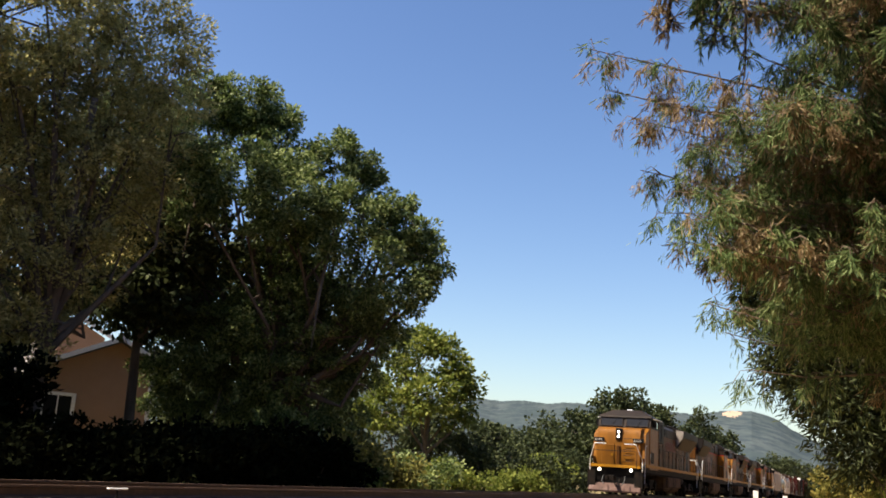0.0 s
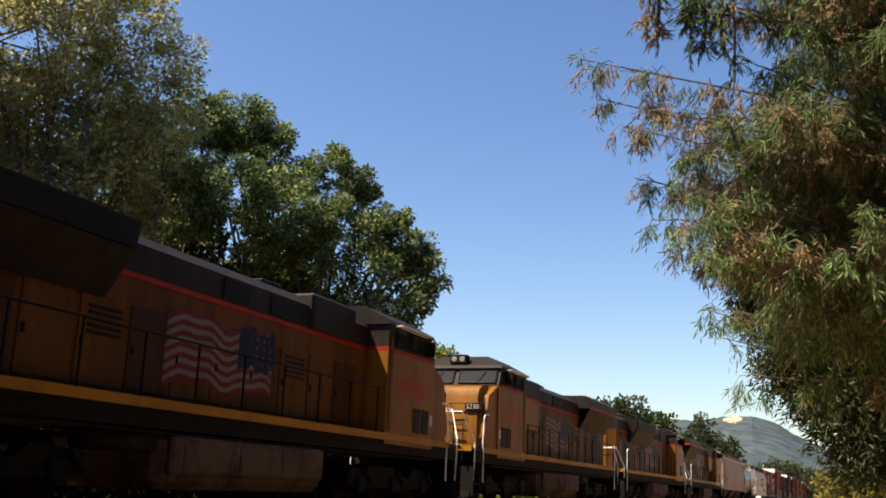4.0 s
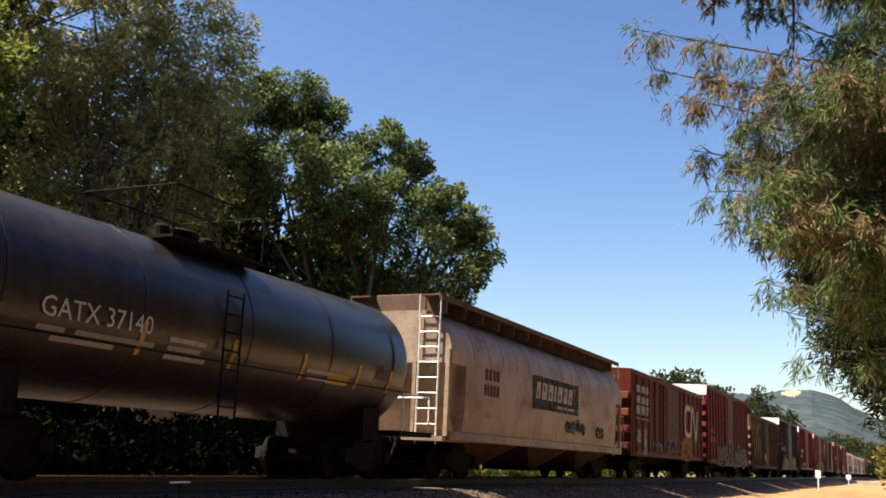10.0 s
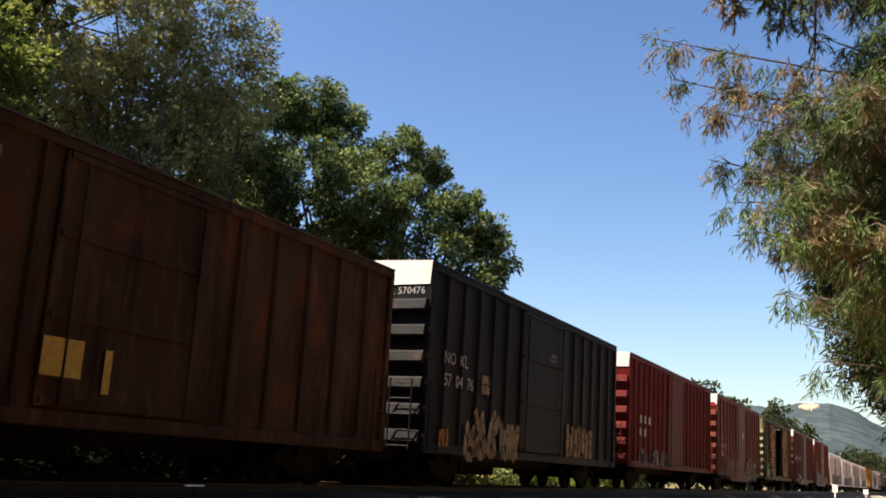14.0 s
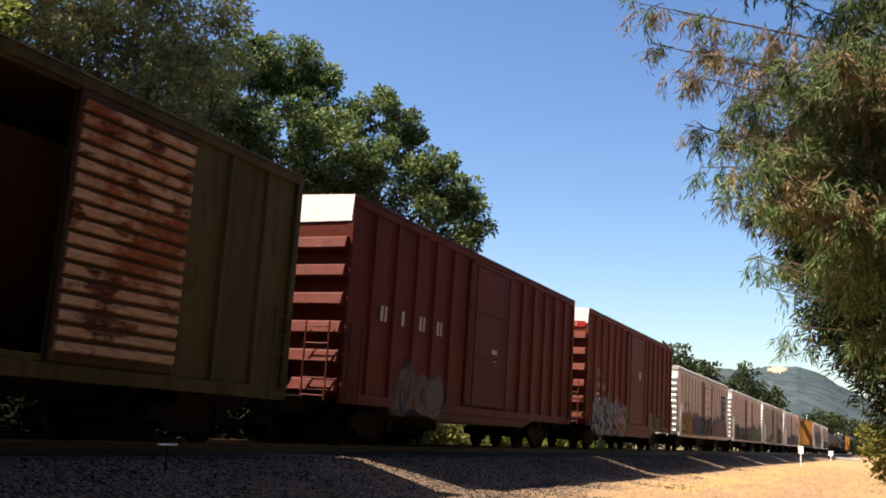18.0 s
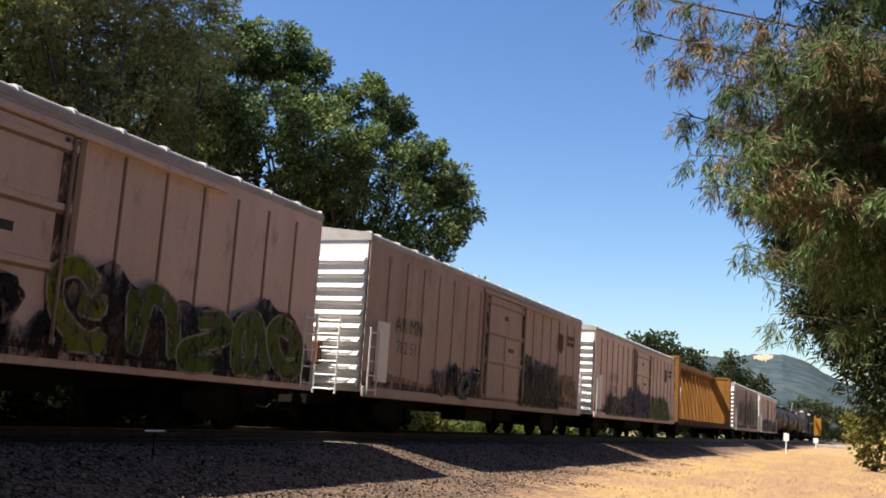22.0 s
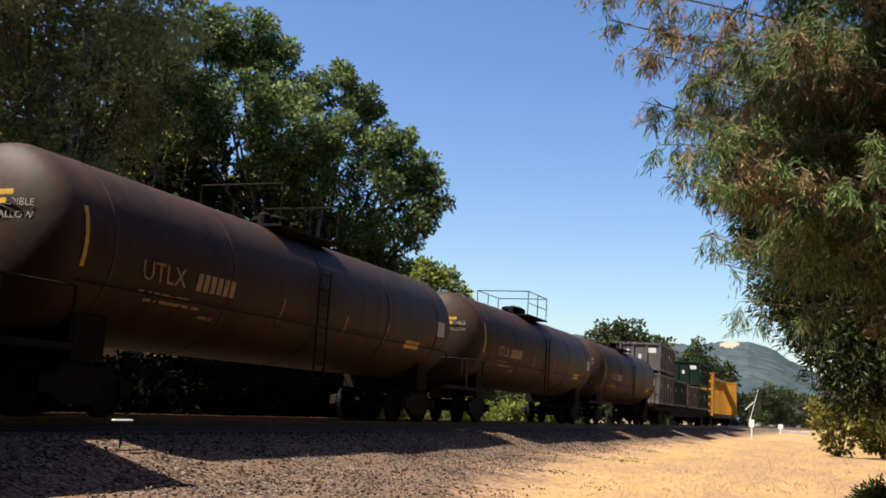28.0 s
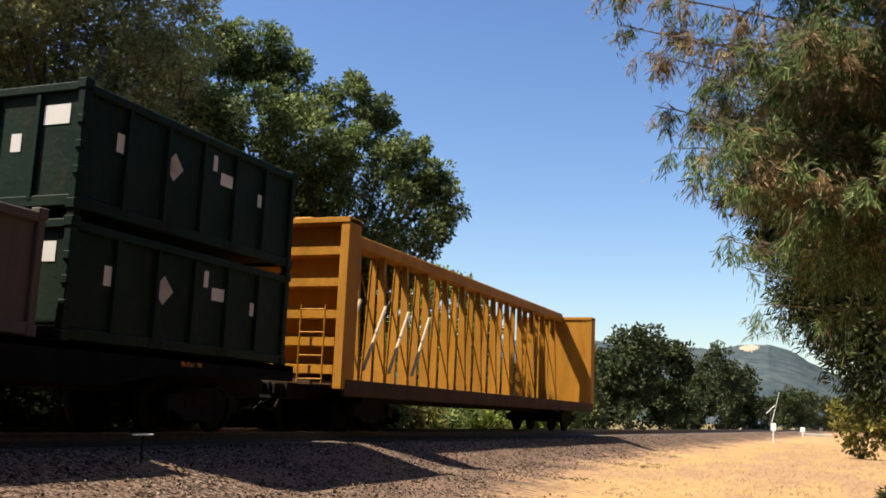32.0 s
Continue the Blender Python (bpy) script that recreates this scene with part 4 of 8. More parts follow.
# two more unseen tall trees, added so their crowns meet high over the bystander
for i, (x, y, lobes) in enumerate(((16.5, -2.5, ((-6.5, 2.5, 13.5, 3.6, 3.6, 2.2), (-2.5, 3.5, 13.0, 4.2, 3.6, 2.4), (-4.5, -1.5, 12.0, 4.5, 4.0, 2.4), (1.5, 0, 12.0, 4.0, 4.0, 2.6), (-9.0, -0.5, 13.0, 3.2, 3.4, 2.0), (-7.0, -4.5, 11.0, 3.6, 3.6, 2.2))),
                                     (12.0, -9.5, ((-5.0, 2.5, 11.5, 4.0, 4.0, 2.4), (-1.0, 3.0, 10.5, 4.0, 3.6, 2.4), (-5.5, -3.0, 11.0, 4.2, 4.2, 2.4), (0, -2.0, 11.0, 4.4, 4.4, 2.6), (-8.0, 0, 11.0, 3.4, 4.0, 2.0))))):
    tree("shade_tree", "tall spreading shade tree over the verge", (x, y, ground_height(x, y)), 13, 0.34, list(lobes), M["leaf_far"], 1350 + i, clumps=260, per=40, spread=1.0, leaf=(0.82, 0.52), group="shade trees", forks=4.0)

# -------- unseen trees added behind the bystander, along the verge's other side, as sky blockers
for i in range(24):
    y = -46 + i * 7.2
    x = 18.5 + 2.2 * math.sin(i * 1.7) + (3 if y > 45 else 0) + max(0, y - 66) * 0.1
    h = 19 + 3 * math.sin(i * 2.3)
    rng = np.random.default_rng(700 + i)
    x += 2.0 if 10 < y < 50 else 0
    lobes = [(*(rng.normal(size=2) * 1.0), h * f, 3.2 - 1.4 * f, 3.8 - 1.4 * f, h * 0.13) for f in (0.15, 0.3, 0.45, 0.6, 0.75, 0.9)]
    tree("conifer_tree", "dark green conifer added unseen along the verge to block sky light", (x, y, ground_height(x, y)), h, 0.28, lobes, M["leaf_far"], 800 + i, clumps=200, per=24, spread=0.9, leaf=(0.82, 0.46), group="trees along the verge", forks=h * 0.3)

# -------- rolling stock. Each car stands on the rail top, its length along y, its nearer end at -y.
MOVES = []  # thing, its place along the train, turned round
S = 1.03


def wheelset_mesh(r):
    bm = bmesh.new()
    for s in (-1, 1):
        lathe(bm, [(s * 0.70 - 0.065, r + 0.025), (s * 0.70 - s * 0.065 + s * 0.03 - 0.0, r + 0.02), (s * 0.70 + 0.07, r), (s * 0.70 + 0.07, r - 0.06), (s * 0.70 + 0.02, r - 0.08), (s * 0.70 + 0.04, 0.12)][:: 1], "x", 24)
    tube(bm, [(-1.0, 0, 0), (1.0, 0, 0)], 0.085, 10)
    return mesh_of("wheelset", bm, M["steel"])


def bogie_mesh(wb):
    """A three-piece freight bogie: two side frames and the bolster."""
    bm = bmesh.new()
    h = wb / 2
    for s in (-1, 1):
        x = s * 0.99
        ring = [(-h - 0.22, 0.38), (-h - 0.16, 0.60), (-h + 0.25, 0.66), (-0.5, 0.78), (0.5, 0.78), (h - 0.25, 0.66), (h + 0.16, 0.60), (h + 0.22, 0.38), (h - 0.12, 0.40), (0.55, 0.30), (0.42, 0.20), (-0.42, 0.20), (-0.55, 0.30), (-h + 0.12, 0.40)]
        prism(bm, ring, x - 0.07, x + 0.07, "x")
        for k in (-0.16, 0, 0.16):
            tube(bm, [(x, k, 0.26), (x, k, 0.62)], 0.055, 8)
        for e in (-h, h):
            box(bm, x - 0.13, x + 0.13, e - 0.13, e + 0.13, 0.36, 0.60)
    box(bm, -1.05, 1.05, -0.2, 0.2, 0.40, 0.70)
    return mesh_of("bogie", bm, M["steel"])


def loco_bogie_mesh():
    bm = bmesh.new()
    for s in (-1, 1):
        x = s * 1.1
        ring = [(-2.5, 0.55), (-2.4, 0.85), (-1.3, 0.95), (-1.0, 0.72), (-0.2, 0.72), (0.1, 0.95), (1.3, 0.95), (2.4, 0.85), (2.5, 0.55), (2.2, 0.45), (-2.2, 0.45)]
        prism(bm, ring, x - 0.09, x + 0.09, "x")
        for e in (-1.85, 0, 1.85):
            box(bm, x - 0.17, x + 0.17, e - 0.2, e + 0.2, 0.36, 0.72, 0.03)
            tube(bm, [(x, e + 0.35, 0.55), (x, e + 0.35, 0.95)], 0.09, 8)
            tube(bm, [(x + s * 0.14, e - 0.5, 0.6), (x + s * 0.14, e - 0.15, 0.86)], 0.07, 8)
    box(bm, -1.1, 1.1, -0.3, 0.3, 0.5, 0.95)
    return mesh_of("bogie", bm, M["steel"])


WHEELS, LOCO_WHEELS = wheelset_mesh(0.42), wheelset_mesh(0.53)
BOGIE, LOCO_BOGIE = bogie_mesh(1.75), loco_bogie_mesh()


def coupler_mesh():
    bm = boxes((-0.09, 0.09, -0.55, 0.25, 0.78, 0.98), (-0.17, 0.17, -0.85, -0.55, 0.74, 1.02), bevel=0.02)
    box(bm, -0.28, -0.12, -0.95, -0.6, 0.76, 1.0, 0.02)
    tube(bm, [(0.3, 0, 0.85), (0.35, -0.35, 0.45), (0.32, -0.75, 0.42), (0.25, -0.95, 0.6)], 0.03, 6)
    return mesh_of("coupler", bm, M["steel"])


COUPLER = coupler_mesh()


def running_gear(car, half, inset, six=False):
    """Bogies with their wheelsets, and the couplers."""
    for s in (-1, 1):
        b = placed("bogie", LOCO_BOGIE if six else BOGIE, car, pose(0, s * (half - inset), 0))
        for e in ((-1.85, 0, 1.85) if six else (-0.875, 0.875)):
            placed("wheelset", LOCO_WHEELS if six else WHEELS, b, pose(0, e, 0.53 if six else 0.42))
        placed("coupler", COUPLER, car, pose(0, s * half, 0, 0, 0, 0 if s < 0 else 180))


def ladder(bm, x, y, z0, z1, w, n, axis, r=0.016):
    """Rungs and stiles. axis: the way the rungs run."""
    for k in range(n):
        z = z0 + (z1 - z0) * k / (n - 1)
        tube(bm, [(x, y, z), (x + w, y, z)] if axis == "x" else [(x, y, z), (x, y + w, z)], r, 5)
    for e in (0, w):
        tube(bm, [(x + e, y, z0 - 0.1), (x + e, y, z1 + 0.1)] if axis == "x" else [(x, y + e, z0 - 0.1), (x, y + e, z1 + 0.1)], r * 1.3, 5)
    return bm


def rib_mesh(w, d, h, mat):
    bm = prism(bmesh.new(), [(-w / 2, 0), (-w * 0.3, d), (w * 0.3, d), (w / 2, 0)], 0, h, "z")
    bmesh.ops.rotate(bm, verts=bm.verts, matrix=Matrix.Rotation(-math.pi / 2, 3, "Z"))
    return mesh_of("rib", bm, mat)


RIBS = {}


def rib(w, d, h, mat):
    key = (round(w, 3), round(d, 3), round(h, 2), mat.name)
    if key not in RIBS:
        RIBS[key] = rib_mesh(w, d, h, mat)
    return RIBS[key]


def ribbon(pts, w, x, ends=0.6):
    """A flat stroke of half width w along a smooth curve through (y, z) points, on the plane x."""
    bent = []
    for i in range(len(pts) - 1):
        a, b, c, d = (Vector(pts[max(0, min(len(pts) - 1, i + k))]) for k in (-1, 0, 1, 2))
        for k in range(6):
            u = k / 6
            bent.append(0.5 * (2 * b + (c - a) * u + (2 * a - 5 * b + 4 * c - d) * u * u + (3 * b - 3 * c + d - a) * u ** 3))
    pts = bent + [Vector(pts[-1])]
    n, bm, prev = len(pts), bmesh.new(), None
    for i in range(n):
        a, b = pts[max(0, i - 1)], pts[min(n - 1, i + 1)]
        d = (b - a).normalized()
        ww = w * (ends if i in (0, n - 1) else 1.0)
        row = [bm.verts.new((x, pts[i][0] - d.y * ww, pts[i][1] + d.x * ww)), bm.verts.new((x, pts[i][0] + d.y * ww, pts[i][1] - d.x * ww))]
        if prev:
            bm.faces.new((prev[0], prev[1], row[1], row[0]))
        prev = row
    return bm


# the bones of bubble shapes, in a box one wide and one high
SHAPES = (
    [[(0.85, 0.85), (0.45, 0.97), (0.12, 0.6), (0.2, 0.15), (0.6, 0.02), (0.9, 0.25)], [(0.9, 0.3), (0.85, 0.5), (0.5, 0.48)]],
    [[(0.88, 0.9), (0.4, 0.98), (0.15, 0.72), (0.5, 0.5), (0.85, 0.28), (0.6, 0.02), (0.1, 0.1)]],
    [[(0.1, 0.02), (0.2, 0.5), (0.5, 0.98), (0.78, 0.5), (0.92, 0.0)], [(0.25, 0.35), (0.75, 0.38)]],
    [[(0.15, 0.0), (0.12, 0.95)], [(0.12, 0.95), (0.7, 0.98), (0.85, 0.7), (0.2, 0.52)], [(0.35, 0.5), (0.6, 0.25), (0.95, 0.0)]],
    [[(0.5, 0.98), (0.12, 0.75), (0.1, 0.25), (0.5, 0.02), (0.88, 0.25), (0.9, 0.75), (0.5, 0.98)]],
    [[(0.1, 0.95), (0.9, 0.95)], [(0.52, 0.95), (0.45, 0.45), (0.55, 0.0)]],
    [[(0.12, 1.0), (0.2, 0.4), (0.45, 0.02), (0.75, 0.25), (0.85, 1.0)]],
    [[(0.15, 0.0), (0.1, 1.0)], [(0.15, 0.52), (0.55, 0.6), (0.9, 1.0)], [(0.4, 0.56), (0.65, 0.3), (0.95, 0.02)]],
    [[(0.1, 0.05), (0.15, 0.95), (0.5, 0.3), (0.85, 0.95), (0.9, 0.05)]],
)


def spray_tag(car, x, y0, y1, z0, z1, fills, outline, seed, count=6, label="sprayed graffiti shapes", cloud=None, paint="spray_"):
    """Graffiti: a ragged cloud of colour with fat interlocking bubble shapes over it; every stroke is a flat part."""
    rng = np.random.default_rng(seed)
    step, h = (y1 - y0) / count, z1 - z0
    if cloud:
        a, b, c = rng.uniform(0, 6, 3)
        top = []
        for k in range(41):
            u = k / 40
            lift = 0.88 + 0.13 * math.sin(9 * u + a) + 0.09 * math.sin(23 * u + b) + 0.05 * math.sin(57 * u + c)
            top.append((y0 - 0.3 + (y1 - y0 + 0.6) * u, z0 + h * lift * min(1, 0.3 + 8 * min(u, 1 - u))))
        bm = bmesh.new()
        bm.faces.new([bm.verts.new((x + 0.002, u, v)) for u, v in [(y0 - 0.3, z0 - 0.02), (y1 + 0.3, z0 - 0.02)] + top[::-1]])
        part("graffiti_cloud", bm, M[paint + cloud], car, "ragged cloud of sprayed colour")
    level = x + 0.0035
    for k in range(count):
        wide, tall = step * rng.uniform(1.0, 1.35), h * rng.uniform(0.72, 0.98)
        left, foot, slant = y0 + step * k - 0.04 * step, z0 + h * rng.uniform(0, 0.1), rng.uniform(-0.12, 0.16)
        w = min(0.2, 0.12 * min(step, h * 1.1)) * rng.uniform(0.8, 1.15)
        fill = fills[rng.integers(len(fills))]
        fa, fb = rng.integers(2), rng.integers(2)
        bent = rng.uniform(-0.35, 0.35, 4)
        bones = []
        for bone in SHAPES[rng.integers(len(SHAPES))] + SHAPES[rng.integers(len(SHAPES))][:1]:
            row = []
            for a, b in bone:
                a, b = (1 - a if fa else a), (1 - b if fb else b)
                a, b = a + bent[0] * b * (1 - b) + bent[1] * (b - 0.5), b + bent[2] * a * (1 - a) * 0.7
                row.append((left + wide * (0.12 + 0.76 * a) + slant * tall * b, foot + tall * min(1, 0.08 + 0.84 * b)))
            bones.append(row)
        for pts in bones:
            level += 0.0006
            part("graffiti_outline", ribbon(pts, w + 0.04, level), M[paint + outline], car, label)
        for pts in bones:
            level += 0.0006
            part("graffiti_fill", ribbon(pts, w, level), M[paint + fill], car, label)
        level += 0.0006
        part("graffiti_highlight", ribbon([(a - 0.3 * w, b + 0.3 * w) for a, b in bones[0][:3]], 0.02, level), M[paint + ("white" if outline != "white" else "grey")], car, label)


def bars(car, x, y0, z0, rows, mat, h=0.12, gap=0.08, name="stencil_bar", label="worn stencilled marks"):
    """Marks that cannot be read: short plain bars. rows: lists of (start, length)."""
    for n, row in enumerate(rows):
        z = z0 - n * (h + gap)
        for s, w in row:
            part(name, boxes((x, x + 0.004, y0 + s, y0 + s + w, z, z + h)), mat, car, label)


def on_side(x, y, z):
    """Where lettering stands on the side towards the camera, reading along y."""
    return Matrix.Translation((x, y, z)) @ Matrix(((0, 0, 1, 0), (1, 0, 0, 0), (0, 1, 0, 0), (0, 0, 0, 1)))


def on_end(x, y, z):
    """Where lettering stands on the end at -y."""
    return Matrix.Translation((x, y, z)) @ Matrix(((1, 0, 0, 0), (0, 0, -1, 0), (0, 1, 0, 0), (0, 0, 0, 1)))


W = 1.53  # half width of the car sides


def boxcar(label, y0, y1, top, sill, mat, ribs=14, door=None, end_bars=5, end_top=None, opening=None, drop=0.0, door_mat=None, rib_d=0.07, end_mat=None):
    """An outside-post boxcar between y0 and y1 of the train. door: (from, to) along the body, 0 to 1."""
    car = thing("boxcar", label, "boxcar", "freight cars of the train")
    mid, h = (y0 + y1) / 2, (y1 - y0) / 2
    MOVES.append((car, mid, False))
    sheet = W - rib_d
    d0, d1 = [(-h + 2 * h * f) for f in (door or (0.42, 0.62))]
    for s in (-1, 1):
        rows = [(min(s * sheet, s * (sheet - 0.06)), max(s * sheet, s * (sheet - 0.06)), -h, h, sill, top)]
        if opening and s > 0:
            o0, o1 = [(-h + 2 * h * f) for f in opening]
            a, b = sheet - 0.06, sheet
            rows = [(a, b, -h, o0, sill, top), (a, b, o1, h, sill, top), (a, b, o0, o1, sill, sill + 0.25), (a, b, o0, o1, top - 0.2, top)]
        for row in rows:
            part("side_sheet", boxes(row), mat, car)
        part("side_sill", boxes((s * (W - 0.05) - 0.05, s * (W - 0.05) + 0.05, -h, h, sill - 0.08, sill + 0.14), bevel=0.015), mat, car)
        if drop:
            bm = prism(bmesh.new(), [(-h * 0.52, sill - 0.07), (-h * 0.40, sill - drop), (h * 0.40, sill - drop), (h * 0.52, sill - 0.07)], s * (W - 0.07) - 0.03, s * (W - 0.07) + 0.03, "x")
            part("fishbelly_sill", bm, mat, car)
        part("top_chord", boxes((s * (W - 0.05) - 0.05, s * (W - 0.05) + 0.05, -h, h, top - 0.14, top + 0.02), bevel=0.015), mat, car)
        part("corner_post", boxes((s * (W - 0.08) - 0.084, s * (W - 0.08) + 0.084, -h - 0.01, -h + 0.16, sill, top), bevel=0.02), mat, car)
        part("corner_post", boxes((s * (W - 0.08) - 0.084, s * (W - 0.08) + 0.084, h - 0.16, h + 0.01, sill, top), bevel=0.02), mat, car)
        me = rib(0.16, rib_d, top - sill - 0.28, mat)
        for k in range(1, ribs):
            y = -h + 2 * h * k / ribs
            if d0 - 0.1 < y < d1 + 0.1 or (opening and s > 0 and o0 - 0.1 < y < o1 + (o0 - d0) + 0.1):
                continue
            placed("rib", me, car, pose(s * sheet, y, sill + 0.14, 0, 0, 0 if s > 0 else 180))
        dm = door_mat or mat
        x0, x1 = sorted((s * (sheet + 0.005), s * (sheet + 0.075)))
        bm = boxes((x0, x1, d0, d1, sill + 0.16, top - 0.16), bevel=0.02)
        door_ob = part("sliding_door", bm, dm, car)
        xb0, xb1 = sorted((s * (sheet + 0.075), s * (sheet + 0.11)))
        for q in (0.0, 0.34, 0.67, 1.0):
            z = sill + 0.2 + (top - sill - 0.45) * q
            part("door_bar", boxes((xb0, xb1, d0 + 0.05, d1 - 0.05, z, z + 0.09)), dm, door_ob)
        xr = s * (sheet + 0.13)
        for yy in (d0 + 0.35, d1 - 0.35):
            part("lock_rod", tube(bmesh.new(), [(xr, yy, sill + 0.2), (xr, yy, top - 0.25)], 0.022, 6), dm, door_ob)
    if opening:
        part("inner_lining", boxes((-sheet + 0.065, -sheet + 0.09, -h + 0.1, h - 0.1, sill + 0.12, top - 0.1)), M["lining"], car, "red-brown board lining inside the car")
        for k in range(9):
            z = sill + 0.3 + k * 0.42
            part("lining_rail", boxes((-sheet + 0.092, -sheet + 0.12, -h + 0.1, h - 0.1, z, z + 0.1)), M["lining"], car)
    # ends with pressed horizontal ribs
    for s in (-1, 1):
        y = s * h
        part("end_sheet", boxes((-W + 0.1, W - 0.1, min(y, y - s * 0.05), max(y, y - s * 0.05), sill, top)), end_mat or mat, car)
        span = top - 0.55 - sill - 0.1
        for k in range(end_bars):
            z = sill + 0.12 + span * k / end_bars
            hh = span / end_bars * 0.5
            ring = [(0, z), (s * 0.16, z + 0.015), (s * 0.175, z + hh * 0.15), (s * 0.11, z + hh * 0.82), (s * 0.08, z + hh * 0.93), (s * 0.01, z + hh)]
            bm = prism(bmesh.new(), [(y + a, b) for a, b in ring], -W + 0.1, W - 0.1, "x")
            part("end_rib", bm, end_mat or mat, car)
        if end_top:
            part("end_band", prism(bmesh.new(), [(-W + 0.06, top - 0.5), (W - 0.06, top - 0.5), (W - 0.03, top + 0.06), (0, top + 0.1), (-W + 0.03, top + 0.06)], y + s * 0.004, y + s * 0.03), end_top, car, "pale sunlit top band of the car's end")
    bm = prism(bmesh.new(), [(-W - 0.02, top + 0.02), (-W, top + 0.06), (0, top + 0.12), (W, top + 0.06), (W + 0.02, top + 0.02)], -h + 0.004, h - 0.004)
    part("roof", bm, mat, car)
    part("floor", boxes((-W + 0.12, W - 0.12, -h + 0.05, h - 0.05, sill - 0.02, sill + 0.1)), M["steel"], car)
    part("centre_sill", boxes((-0.35, 0.35, -h - 0.3, h + 0.3, sill - 0.32, sill - 0.03)), M["steel"], car)
    for e in (-1, 1):
        part("bolster", boxes((-1.2, 1.2, e * (h - 2.4) - 0.2, e * (h - 2.4) + 0.2, sill - 0.25, sill - 0.03)), M["steel"], car)
    part("brake_reservoir", boxes((-0.9, -0.36, -1.2, 1.0, sill - 0.55, sill - 0.1), bevel=0.05), M["steel"], car)
    # ladder, brake platform and wheel on the nearer end
    bm = ladder(bmesh.new(), 0.72, -h - 0.24, sill + 0.05, sill + 1.45, 0.55, 5, "x")
    part("end_ladder", bm, mat, car)
    part("side_ladder", ladder(bmesh.new(), W + 0.05, -h + 0.1, sill + 0.05, sill + 1.45, 0.5, 5, "y"), mat, car)
    part("side_ladder", ladder(bmesh.new(), W + 0.05, h - 0.6, sill + 0.05, sill + 1.45, 0.5, 5, "y"), mat, car)
    part("brake_housing", boxes((-0.95, 0.2, -h - 0.3, -h - 0.16, sill + 0.25, sill + 0.8), bevel=0.03), mat, car)
    part("crossover_platform", boxes((-0.9, 0.9, -h - 0.45, -h, sill + 0.0, sill + 0.04)), M["steel"], car)
    running_gear(car, h + 0.55, 2.2 + 0.55)
    return car


